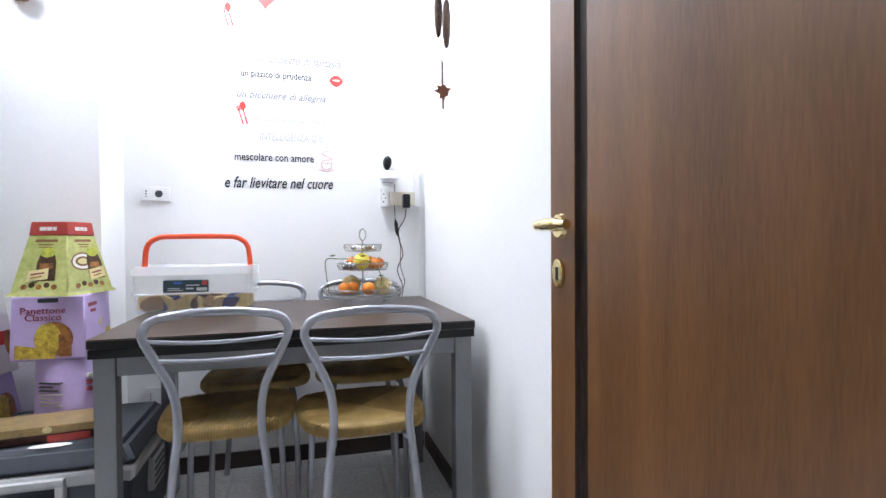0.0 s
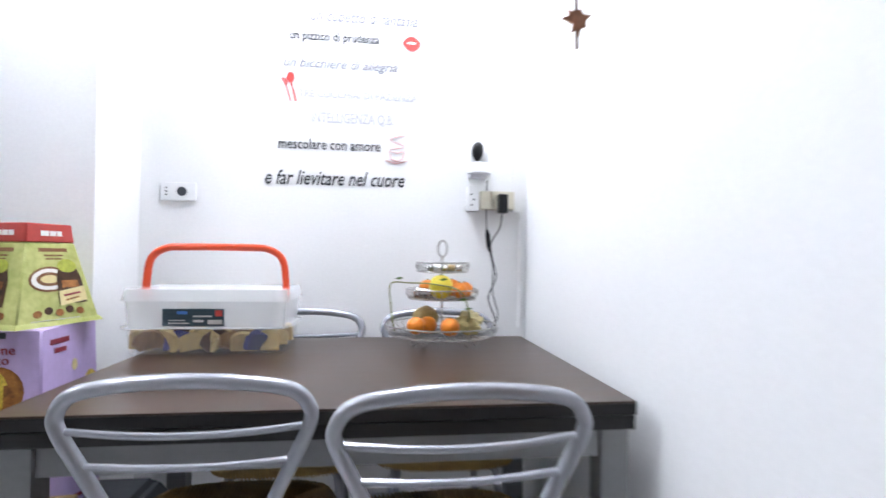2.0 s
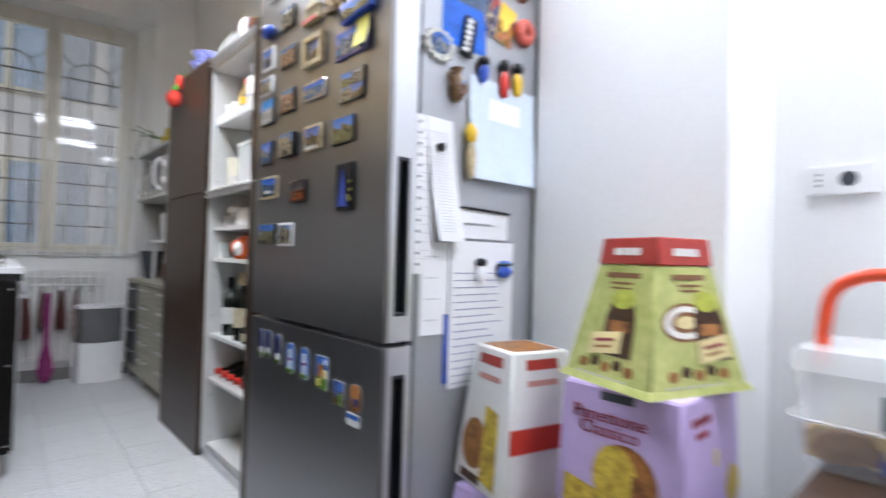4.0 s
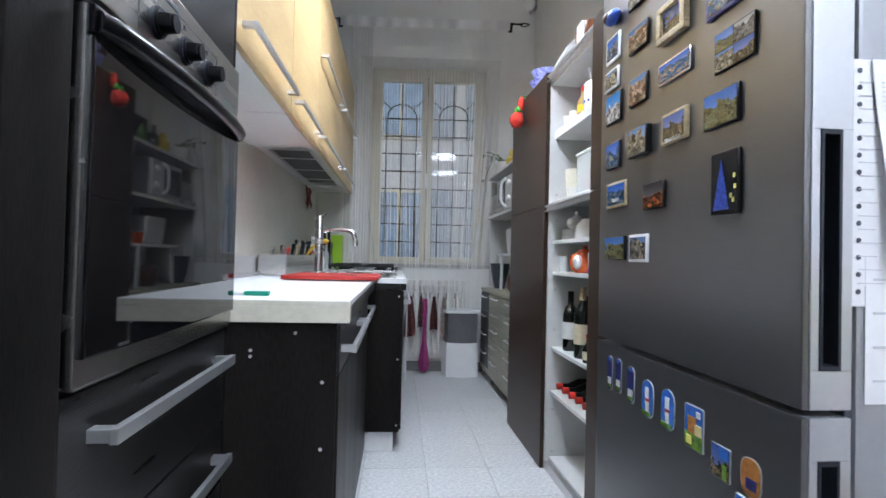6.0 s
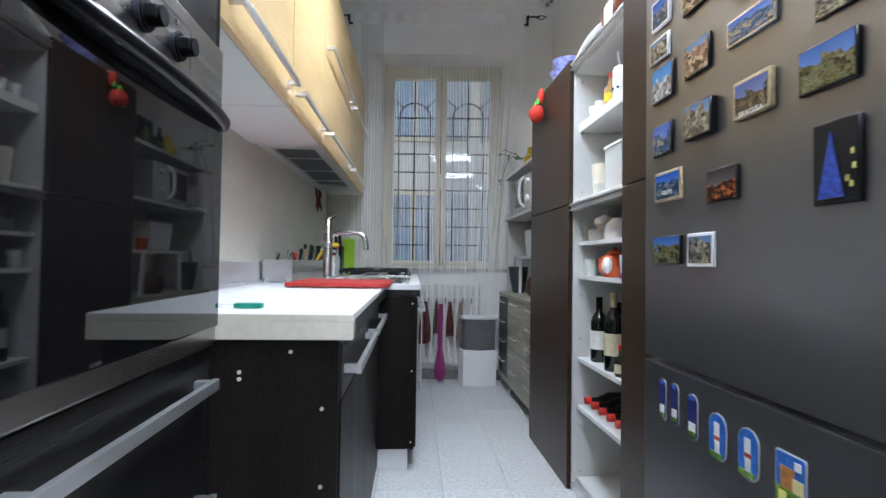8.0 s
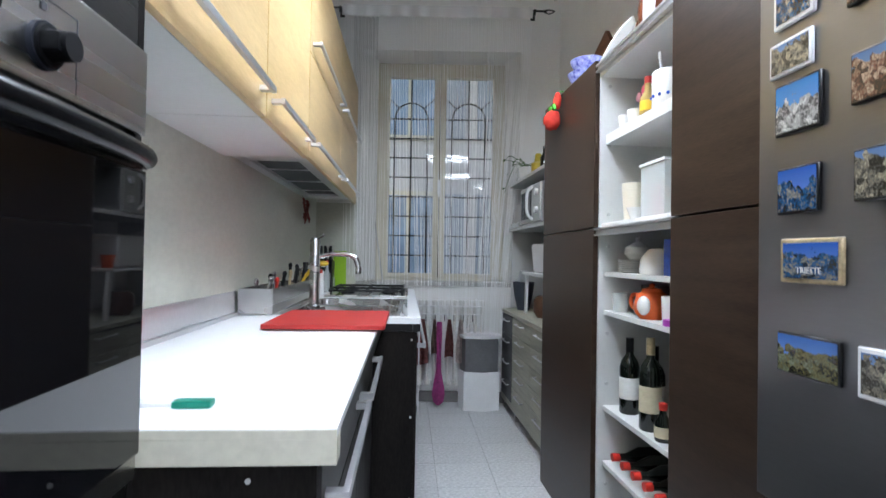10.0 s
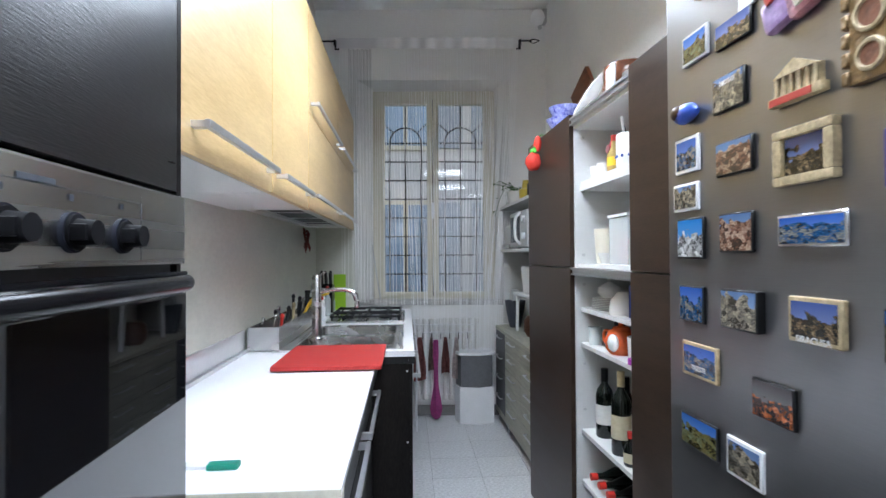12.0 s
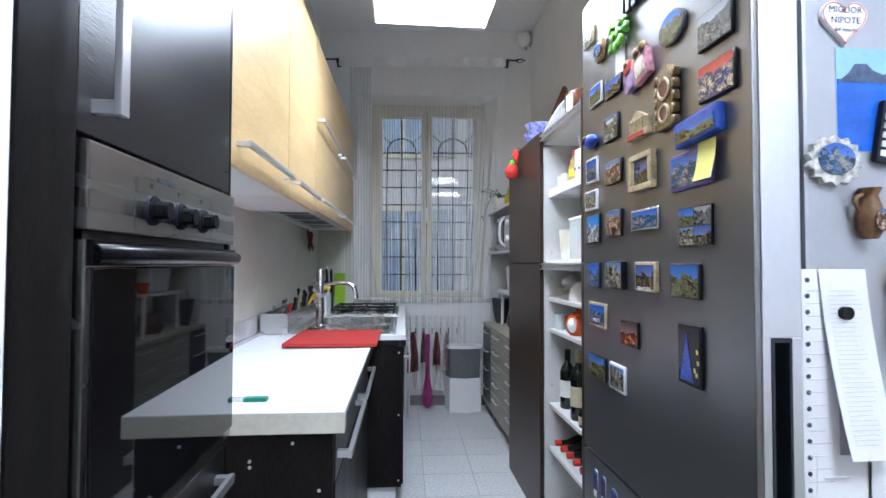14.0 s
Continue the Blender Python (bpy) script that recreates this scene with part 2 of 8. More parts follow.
# Door veneer darkened to near black, standing in for shade in the deep groove.
DOOR_GROOVE_SHADE = mat("walnut_groove_shade", (0.018, 0.009, 0.005), 0.45, vary=0.3, scale=3, fine=55, bump=0.03, stretch=(5, 5, 0.35))
WHITE_LAM = mat("white_laminate", (0.82, 0.82, 0.82), 0.32, vary=0.03, scale=3, fine=50, bump=0.01)
SHELF_WHITE = mat("white_melamine", (0.62, 0.62, 0.60), 0.45, vary=0.05, scale=4, fine=60, bump=0.02)
CREAM_EDGE = mat("cream_edge_band", (0.58, 0.55, 0.45), 0.45, vary=0.14, scale=5, fine=60, bump=0.03)
OVEN_STEEL = mat("oven_brushed_steel", (0.46, 0.45, 0.43), 0.27, 1.0, vary=0.1, scale=3, fine=200, bump=0.02, stretch=(0.1, 3, 6))
STEEL = mat("brushed_steel", (0.60, 0.59, 0.57), 0.27, 1.0, vary=0.1, scale=3, fine=200, bump=0.02, stretch=(0.1, 3, 6))
FRIDGE_STEEL = mat("fridge_brushed_metal", (0.235, 0.232, 0.238), 0.33, 0.85, vary=0.07, scale=2, fine=220, bump=0.012, stretch=(0.15, 3, 5), rvary=0.08)
FRIDGE_SIDE = mat("fridge_grey_paint", (0.40, 0.41, 0.43), 0.38, 0.35, vary=0.05, scale=2, fine=90, bump=0.02)
FRIDGE_TRIM = mat("fridge_silver_trim", (0.62, 0.63, 0.65), 0.3, 0.6, vary=0.05, scale=3, bump=0.01)
CHROME = mat("chrome", (0.75, 0.75, 0.76), 0.10, 1.0, vary=0.05, bump=0.0)
ALU = mat("satin_aluminium", (0.68, 0.68, 0.69), 0.33, 0.9, vary=0.06, scale=6, bump=0.01)
TUBE_GREY = mat("silver_grey_tube", (0.40, 0.41, 0.45), 0.24, 0.35, vary=0.08, scale=5, bump=0.01)
TABLE_GREY = mat("grey_metal_paint", (0.24, 0.245, 0.25), 0.45, 0.5, vary=0.08, scale=4, bump=0.02)
BRASS = mat("polished_brass", (0.80, 0.66, 0.34), 0.07, 1.0, vary=0.15, scale=20, bump=0.02)
BLACK_GLASS = mat("black_oven_glass", (0.004, 0.004, 0.005), 0.03, vary=0.2, scale=2, bump=0.0, spec=0.6, ior=1.55)
BLACK_PLASTIC = mat("black_plastic", (0.010, 0.010, 0.011), 0.3, spec=0.3, vary=0.3, scale=12, bump=0.03)
DARK_GREY = mat("dark_grey_plastic", (0.055, 0.062, 0.075), 0.5, vary=0.2, scale=8, bump=0.06)
LIGHT_GREY = mat("light_grey_plastic", (0.50, 0.50, 0.49), 0.5, vary=0.1, scale=8, bump=0.05)
WHITE_PLASTIC = mat("white_plastic", (0.80, 0.80, 0.80), 0.35, vary=0.05, scale=8, bump=0.01)
IVORY_PLASTIC = mat("ivory_plastic", (0.66, 0.62, 0.50), 0.4, vary=0.06, scale=8, bump=0.01)
IVORY_PAINT = mat("ivory_window_paint", (0.66, 0.62, 0.50), 0.4, vary=0.10, scale=4, fine=60, bump=0.04)
IRON = mat("black_iron", (0.011, 0.011, 0.012), 0.55, 0.3, vary=0.3, scale=30, bump=0.1)
GLASS = glass("clear_glass")
LAMP_GLOW = glow("led_panel_light", (0.85, 0.895, 1.0), PANEL_STRENGTH)
RUSH = mat("woven_rush", (0.40, 0.27, 0.09), 0.55, vary=0.35, scale=18, fine=220, bump=0.3, dark=(0.22, 0.14, 0.04))
BASEBOARD = mat("dark_brown_skirting", (0.035, 0.022, 0.017), 0.45, vary=0.3, scale=6, bump=0.05)


# ---- structure ----
CEIL = 3.54
SKEW, PIVOT = -1.15, (-2.05, 1.13, 0)

setting("ceiling", box(-6.0, 0.7, -3.2, 3.1, CEIL, CEIL + 0.2), CEILING, "plain white painted ceiling of the kitchen", "ceiling")
setting("wall_north", box(-0.872, 0.42, 2.75, 3.05, -0.1, CEIL), PLASTER, "bright white plaster wall behind the dining table", "wall")
setting("wall_pillar", box(-1.31, -0.872, 2.49, 3.05, -0.1, CEIL, 0.004), PLASTER, "white plaster pillar between fridge and table recess", "wall")
setting("wall_north_kitchen", box(-5.80, -1.31, 2.85, 3.05, -0.1, CEIL), PLASTER_WARM, "off-white plaster wall behind the tall cabinets", "wall")
setting("wall_east", box(0.42, 0.60, -3.0, 3.05, -0.1, CEIL), PLASTER, "white plaster wall beside the table", "wall")
# Unseen closing wall, added and set far back so less light bounces in.
setting("wall_south", box(-1.15, 0.42, -3.15, -3.0, -0.1, CEIL), PLASTER, "unseen plain white wall, added far back to weaken bounce light", "wall")
setting("wall_entry", box(-1.281, -1.15, -3.0, 1.134, -0.1, CEIL, 0.003), PLASTER, "plain white plaster wall end beside the oven column", "wall")
setting("wall_south_oven", box(-2.05, -1.281, 0.40, 0.54, -0.1, CEIL), PLASTER_WARM, "plaster wall behind the oven column", "wall")
bm = box(-5.9, -2.05, 0.55, 0.775, -0.1, CEIL)
box(-2.2, -2.05, 0.40, 0.55, -0.1, CEIL, bm=bm)
turned(bm, PIVOT, rz=SKEW)
setting("wall_south_kitchen", bm, PLASTER_WARM, "off-white plaster wall behind the worktop", "wall")
# window wall with a splayed opening
OY0, OY1, OZ0, OZ1, WX = 1.21, 2.53, 0.985, 2.92, -5.45
WTURN, WPIVOT = -5.0, (WX, 1.87, 0)
ON_WINDOW_WALL = dict(turn=WTURN, about=WPIVOT)
bm = B()
for y0, y1, z0, z1 in ((0.5, 3.05, -0.1, OZ0), (0.5, 3.05, OZ1, CEIL), (0.5, OY0, OZ0, OZ1), (OY1, 3.05, OZ0, OZ1)):
    box(WX - 0.34, WX, y0, y1, z0, z1, bm=bm)
for s, y0, y1 in ((1, OY0, OY0 + 0.10), (-1, OY1, OY1 - 0.10)):
    prism([(WX - 0.004, y0 - 0.002 * s), (WX - 0.25, y1), (WX - 0.34, y1), (WX - 0.34, y0 - 0.002 * s)], "z", OZ0, OZ1, bm=bm)
turned(bm, WPIVOT, rz=WTURN)
setting("wall_window", bm, PLASTER_WARM, "off-white plaster wall with a deep window opening", "wall", smooth=False)
setting("window_sill_board", turned(box(WX - 0.33, WX + 0.035, OY0 - 0.04, OY1 + 0.04, OZ0 - 0.03, OZ0 + 0.004, 0.006), WPIVOT, rz=WTURN), mat("grey_stone_sill", (0.42, 0.41, 0.39), 0.4, vary=0.2, scale=20, fine=150), "grey stone window sill", "sill")

floor = setting("floor", box(-5.6, 0.45, -3.1, 2.9, -0.12, -0.006), GROUT, "pale speckled stone tile floor with dark joints", "floor")

# skirtings
setting("baseboard_north", box(-0.870, 0.405, 2.737, 2.751, 0, 0.07, 0.003), BASEBOARD, "dark brown skirting under the table wall", "baseboard")
setting("baseboard_east", box(0.407, 0.421, 1.40, 2.737, 0, 0.07, 0.003), BASEBOARD, "dark brown skirting along the side wall", "baseboard")
setting("baseboard_pillar", box(-0.874, -0.860, 2.477, 2.737, 0, 0.07, 0.003), BASEBOARD, "dark brown skirting round the pillar", "baseboard")
setting("baseboard_window", turned(box(WX - 0.001, WX + 0.012, 1.2, 2.84, 0, 0.09, 0.003), WPIVOT, rz=WTURN), mat("grey_skirting", (0.2, 0.19, 0.18), 0.5, vary=0.2), "grey skirting under the window", "baseboard")
# backsplash and its end panel
bm = turned(box(-5.41, -2.06, 0.776, 0.80, 0.90, 1.75), PIVOT, rz=SKEW)
setting("backsplash", bm, BACKSPLASH, "cream laminate backsplash behind the worktop", "backsplash")
bm = turned(box(-5.44, -5.41, 0.776, 1.12, 0.90, 1.62, 0.003), PIVOT, rz=SKEW)
setting("backsplash_return", bm, BACKSPLASH, "cream panel closing the end of the worktop", "backsplash")

# window with two sashes
win = thing("window_1", (WX - 0.30, 1.87, OZ0), "ivory painted double casement window with clear panes", "window", kind="structure", **ON_WINDOW_WALL)
GX = -5.73
bm = B()
for y0, y1, z0, z1 in ((1.31, 1.365, 0.988, 2.90), (2.375, 2.43, 0.988, 2.90), (1.365, 2.375, 2.845, 2.90), (1.365, 2.375, 0.988, 1.01)):
    box(GX - 0.04, GX + 0.035, y0, y1, z0, z1, 0.006, bm=bm)
part("window_frame", bm, IVORY_PAINT, win)
for k, (a, b) in enumerate(((1.366, 1.856), (1.862, 2.374))):
    bm = B()
    w = 0.05
    for y0, y1, z0, z1 in ((a, a + w, 1.012, 2.843), (b - w, b, 1.012, 2.843), (a + w, b - w, 2.775, 2.843), (a + w, b - w, 1.012, 1.05)):
        box(GX - 0.02, GX + 0.05, y0, y1, z0, z1, 0.008, bm=bm)
    sash = part("sash", bm, IVORY_PAINT, win)
    pane = part("pane", box(GX - 0.004, GX + 0.004, a + w - 0.004, b - w + 0.004, 1.046, 2.779), GLASS, sash, "clear glass pane")
    pane.visible_shadow = False
bm = box(GX + 0.05, GX + 0.062, 1.845, 1.873, 1.75, 1.87, 0.004)
tube([(GX + 0.06, 1.859, 1.82), (GX + 0.085, 1.859, 1.82), (GX + 0.088, 1.859, 1.75), (GX + 0.088, 1.859, 1.72)], 0.008, bm=bm)
part("handle", bm, WHITE_PLASTIC, win, "white window handle")

# iron grille outside the window
gr = thing("window_grille", (GX - 0.22, 1.87, 1.0), "black wrought iron window grille with arched tops", "grille", kind="structure", **ON_WINDOW_WALL)
GRX = GX - 0.20
for cy in (1.592, 2.124):
    for dy, top in ((-0.152, 2.47), (0.0, 2.95), (0.152, 2.47)):
        part("upright_bar", tube([(GRX, cy + dy, 0.98), (GRX, cy + dy, top)], 0.008, 6), IRON, gr)
    part("arch", tube([(GRX, cy + 0.152 * math.cos(a), 2.47 + 0.150 * math.sin(a)) for a in [math.pi * k / 16 for k in range(17)]], 0.008, 6), IRON, gr)
    for a in (42, 138):
        part("ray_bar", tube([(GRX, cy + 0.152 * math.cos(radians(a)), 2.47 + 0.150 * math.sin(radians(a))), (GRX, cy + 0.42 * math.cos(radians(a)), 2.47 + 0.42 * math.sin(radians(a)))], 0.007, 6), IRON, gr)
for y in (1.31, 1.858, 2.41):
    part("upright_bar", tube([(GRX, y, 0.98), (GRX, y, 2.95)], 0.008, 6), IRON, gr)
for z in [1.026 + 0.1805 * i for i in range(9)]:
    part("cross_bar", box(GRX - 0.004, GRX + 0.004, 1.25, 2.5, z - 0.007, z + 0.007), IRON, gr)

# facade across the courtyard
FAC = mat("pale_grey_render", (0.66, 0.65, 0.66), 0.9, vary=0.2, scale=0.6, fine=12, bump=0.1)
house = thing("facade_opposite", (-12.2, 2, -6), "pale rendered house front across the courtyard with shuttered windows", "building", kind="structure")
part("wall", box(-12.6, -12.2, -9, 13, -6, 12), FAC, house)
SHUT = mat("blue_grey_shutter", (0.36, 0.40, 0.47), 0.6, vary=0.2, scale=10)
FGLASS = mat("far_window_glass", (0.30, 0.40, 0.55), 0.08, vary=0.4, scale=2, bump=0.0, spec=0.8)
for cy in (-3.6, -0.9, 1.75, 4.4, 7.1):
    for cz in (-2.6, 0.6, 3.8, 7.0):
        wv = part("window", box(-12.22, -12.13, cy - 0.62, cy + 0.62, cz - 0.1, cz + 2.0, 0.02), IVORY_PAINT, house)
        for s in (-1, 1):
            part("pane", box(-12.14, -12.12, cy + s * 0.29 - 0.24, cy + s * 0.29 + 0.24, cz, cz + 1.9), FGLASS, wv)
            part("shutter", box(-12.18, -12.10, cy + s * 0.92 - 0.27, cy + s * 0.92 + 0.27, cz - 0.05, cz + 1.95, 0.01), SHUT, wv)
tagged(solo("courtyard", box(-12.2, -5.8, -9, 13, -6.1, -6.0), GROUT, (-9, 2, -6.1), "grey paved courtyard below the window", "courtyard"), kind="structure")

# ceiling panels on thin wires
for px, py in ((-3.04, 1.75), (-1.50, 1.72), (-0.20, 2.32)):
    lp = thing("led_panel_lamp", (px, py, 2.585), "square white LED panel lamp hung flat on thin wires", "ceiling lamp", group="hanging LED panels")
    bm = B()
    for a0, a1, b0, b1 in ((-0.30, 0.30, 0.288, 0.30), (-0.30, 0.30, -0.30, -0.288), (-0.30, -0.288, -0.288, 0.288), (0.288, 0.30, -0.288, 0.288)):
        box(px + a0, px + a1, py + b0, py + b1, 2.585, 2.612, 0.002, bm=bm)
    box(px - 0.288, px + 0.288, py - 0.288, py + 0.288, 2.600, 2.612, bm=bm)
    part("frame", bm, WHITE_PLASTIC, lp)
    part("diffuser", box(px - 0.287, px + 0.287, py - 0.287, py + 0.287, 2.588, 2.598), LAMP_GLOW, lp, "glowing white diffuser")
    for sx in (-0.27, 0.27):
        for sy in (-0.27, 0.27):
            part("wire", tube([(px + sx, py + sy, 2.61), (px + sx * 0.9, py + sy * 0.9, CEIL)], 0.0012, 5), ALU, lp)

# wooden door leaf standing open along the side wall
DX = 0.337
dr = thing("door_1", (0.352, 0.9, 0.0), "brown walnut veneer door standing open along the wall", "door", kind="structure")
part("leaf", box(DX + 0.013, 0.372, 0.46, 1.306, 0.008, 2.10, 0.003), DOOR_WOOD, dr)
part("stile", box(DX, DX + 0.0128, 1.208, 1.304, 0.010, 2.098, 0.002), DOOR_WOOD, dr)
part("stile", box(DX, DX + 0.0128, 0.462, 0.558, 0.010, 2.098, 0.002), DOOR_WOOD, dr)
part("moulding", prism([(DX + 0.003, 1.2075), (DX + 0.010, 1.202), (DX + 0.011, 1.180), (DX + 0.002, 1.167), (DX + 0.0129, 1.167), (DX + 0.0129, 1.2075)], "z", 0.012, 2.096), DOOR_GROOVE_SHADE, dr, "moulded walnut groove with its shade put into the colour")
part("panel", box(DX + 0.001, DX + 0.0128, 0.59, 1.1655, 0.012, 2.096, 0.002), DOOR_WOOD, dr)
bm = tube([(DX, 1.260, 1.028), (DX - 0.009, 1.260, 1.028)], [0.026, 0.023], 20)
rose = part("rosette", bm, BRASS, dr, "round brass rosette")
bm = tube([(DX - 0.008, 1.260, 1.028), (DX - 0.045, 1.260, 1.028)], [0.011, 0.010], 14)
tube(smooth_path([(DX - 0.046, 1.272, 1.028), (DX - 0.055, 1.245, 1.029), (DX - 0.057, 1.19, 1.029), (DX - 0.054, 1.143, 1.027)]), [0.011] * 8 + [0.012] * 6 + [0.009] * 5, 14, bm=bm)
part("lever", bm, BRASS, rose)
bm = prism([(1.264 + 0.021 * math.cos(a), 0.932 + (0.030 if abs(math.sin(a)) < 2 else 0) * math.sin(a)) for a in [2 * math.pi * k / 24 for k in range(24)]], "x", DX - 0.008, DX, 0.003)
esc = part("escutcheon", bm, BRASS, dr, "oval brass keyhole plate")
part("keyhole", box(DX - 0.0095, DX - 0.0075, 1.260, 1.268, 0.919, 0.945, 0.001), BLACK_PLASTIC, esc)


# ---- fridge ----
GRIP_DARK = mat("blue_black_plastic", (0.020, 0.024, 0.032), 0.4, vary=0.2, scale=12, bump=0.02)
FY, FX0, FX1 = 2.052, -1.945, -1.318
fr = thing("fridge", (-1.63, 2.35, 0.0), "tall silver-grey fridge freezer covered with souvenir magnets", "fridge")
part("body", box(FX0 + 0.004, FX1 - 0.004, 2.130, 2.70, 0.03, 1.99, 0.006), FRIDGE_SIDE, fr)
def fridge_door(z0, z1, h0, h1):
    # steel front skin, silver door edge with a deep grip cut into its side
    y1 = FY + 0.068
    d = part("door", box(FX0, FX1 - 0.001, FY, FY + 0.010, z0, z1, 0.003), FRIDGE_STEEL, fr)
    bm = B()
    x0 = FX1 - 0.05
    box(FX0 + 0.002, x0, FY + 0.0101, y1, z0, z1, 0.001, bm=bm)
    box(x0, FX1, FY + 0.0101, y1, z0, h0, 0.002, bm=bm)
    box(x0, FX1, FY + 0.0101, y1, h1, z1, 0.002, bm=bm)
    box(x0, FX1, FY + 0.0101, FY + 0.022, h0, h1, 0.001, bm=bm)
    box(x0, FX1, FY + 0.052, y1, h0, h1, 0.001, bm=bm)
    part("edge_trim", bm, FRIDGE_TRIM, d, "silver door edge")
    bm = box(x0 + 0.001, x0 + 0.006, FY + 0.022, FY + 0.052, h0, h1)
    for a, b, c, e in ((FY + 0.0222, FY + 0.0262, h0, h1), (FY + 0.048, FY + 0.0518, h0, h1), (FY + 0.0262, FY + 0.048, h0, h0 + 0.006), (FY + 0.0262, FY + 0.048, h1 - 0.006, h1)):
        box(x0 + 0.006, FX1 + 0.0015, a, b, c, e, bm=bm)
    part("grip_recess", bm, GRIP_DARK, d, "black recessed grip")
fridge_door(0.863, 1.985, 0.913, 1.221)
fridge_door(0.08, 0.853, 0.49, 0.799)
part("gasket", box(FX0 + 0.01, FX1 - 0.01, FY + 0.0685, 2.130, 0.085, 1.98), DARK_GREY, fr, "dark grey door seal")
part("plinth", box(FX0 + 0.02, FX1 - 0.02, FY + 0.05, 2.118, 0.012, 0.078), DARK_GREY, fr)

# ---- oven column ----
CY = 1.138
col = thing("oven_column", (-1.66, 0.85, 0.0), "tall black ash kitchen column housing the oven", "cabinet")
part("side_panel", box(-1.392, -1.282, 0.56, CY, 0.0, 2.5, 0.002), BLACK_WOOD, col)
part("side_panel", box(-2.045, -2.027, 0.56, CY - 0.002, 0.0, 2.5, 0.001), BLACK_WOOD, col)
part("carcass", box(-2.026, -1.393, 0.56, CY - 0.10, 0.06, 2.5), BLACK_WOOD, col)
part("plinth", box(-2.026, -1.394, CY - 0.10, CY - 0.06, 0.0, 0.10), BLACK_PLASTIC, col)
dd = part("door", box(-2.024, -1.394, CY - 0.020, CY - 0.001, 1.500, 2.48, 0.002), BLACK_WOOD_H, col)
def bar_handle_v(x, z0, z1, parent, y=CY):
    bm = box(x - 0.011, x + 0.011, y + 0.030, y + 0.041, z0, z1, 0.002)
    box(x - 0.009, x + 0.009, y - 0.002, y + 0.031, z0 + 0.002, z0 + 0.022, 0.001, bm=bm)
    box(x - 0.009, x + 0.009, y - 0.002, y + 0.031, z1 - 0.022, z1 - 0.002, 0.001, bm=bm)
    return part("handle", bm, ALU, parent, "square satin aluminium bar handle")
def bar_handle_h(x0, x1, z, y, parent, h=0.022):
    bm = box(x0, x1, y + 0.028, y + 0.040, z - h / 2, z + h / 2, 0.002)
    box(x0 + 0.002, x0 + 0.024, y - 0.002, y + 0.029, z - h / 2 + 0.002, z + h / 2 - 0.002, 0.001, bm=bm)
    box(x1 - 0.024, x1 - 0.002, y - 0.002, y + 0.029, z - h / 2 + 0.002, z + h / 2 - 0.002, 0.001, bm=bm)
    return part("handle", bm, ALU, parent, "square satin aluminium bar handle")
bar_handle_v(-1.435, 1.530, 1.93, dd)
for z0, z1, hz in ((0.635, 0.860, 0.795), (0.385, 0.630, 0.565), (0.11, 0.380, 0.31)):
    d = part("drawer", box(-2.024, -1.394, CY - 0.020, CY - 0.001, z0, z1, 0.002), BLACK_WOOD_H, col)
    bar_handle_h(-1.975, -1.452, hz, CY, d)

ov = thing("built_in_oven", (-1.70, 0.85, 0.865), "stainless steel built-in oven with black glass door", "oven")
OX0, OX1 = -2.024, -1.397
part("body", box(OX0 + 0.02, OX1 - 0.02, CY - 0.099, CY - 0.004, 0.885, 1.49), BLACK_PLASTIC, ov)
cp = part("control_panel", box(OX0, OX1, CY - 0.004, CY + 0.014, 1.366, 1.489, 0.004), OVEN_STEEL, ov, "brushed steel control panel")
KNOB_RING = mat("blue_grey_ring", (0.015, 0.017, 0.025), 0.5, 0.0, vary=0.1, bump=0.0, spec=0.15)
KNOB_BLACK = mat("matt_knob_plastic", (0.006, 0.006, 0.007), 0.5, vary=0.2, bump=0.0, spec=0.12)
for kx in (-1.578, -1.690, -1.803):
    bm = tube([(kx, CY + 0.014, 1.409), (kx, CY + 0.024, 1.409)], [0.0225, 0.022], 24)
    tube([(kx, CY + 0.024, 1.409), (kx, CY + 0.046, 1.409)], [0.017, 0.015], 20, bm=bm)
    box(kx - 0.019, kx + 0.019, CY + 0.020, CY + 0.042, 1.399, 1.419, 0.005, bm=bm)
    kn = part("knob", bm, KNOB_BLACK, cp, "black plastic knob")
    part("collar", tube([(kx, CY + 0.0135, 1.409), (kx, CY + 0.020, 1.409)], [0.0255, 0.025], 24), KNOB_RING, cp)
OVEN_BLACK = mat("black_enamel", (0.004, 0.004, 0.005), 0.25, vary=0.2, scale=12, bump=0.0, spec=0.16)
od = part("oven_door", box(OX0, OX1, CY - 0.004, CY + 0.012, 0.868, 1.352, 0.004), OVEN_STEEL, ov, "steel framed door")
part("glass", box(OX0 + 0.006, OX1 - 0.008, CY + 0.010, CY + 0.019, 0.906, 1.314, 0.003), BLACK_GLASS, od, "black mirror-like oven glass")
part("top_strip", box(OX0 + 0.002, OX1 - 0.004, CY + 0.008, CY + 0.020, 1.316, 1.353, 0.003), OVEN_BLACK, od, "black strip behind the handle")
hp = []
for k in range(25):
    u = k / 24
    hp.append((OX1 - 0.010 + (OX0 - OX1 + 0.016) * u, CY + 0.018 + 0.026 * math.sin(math.pi * u) ** 0.5, 1.332))
part("door_handle", tube(hp, 0.015, 14), OVEN_BLACK, od, "curved black door handle")
part("brand_bar", box(-1.66, -1.60, CY + 0.0145, CY + 0.0155, 1.462, 1.469), DARK_GREY, cp)
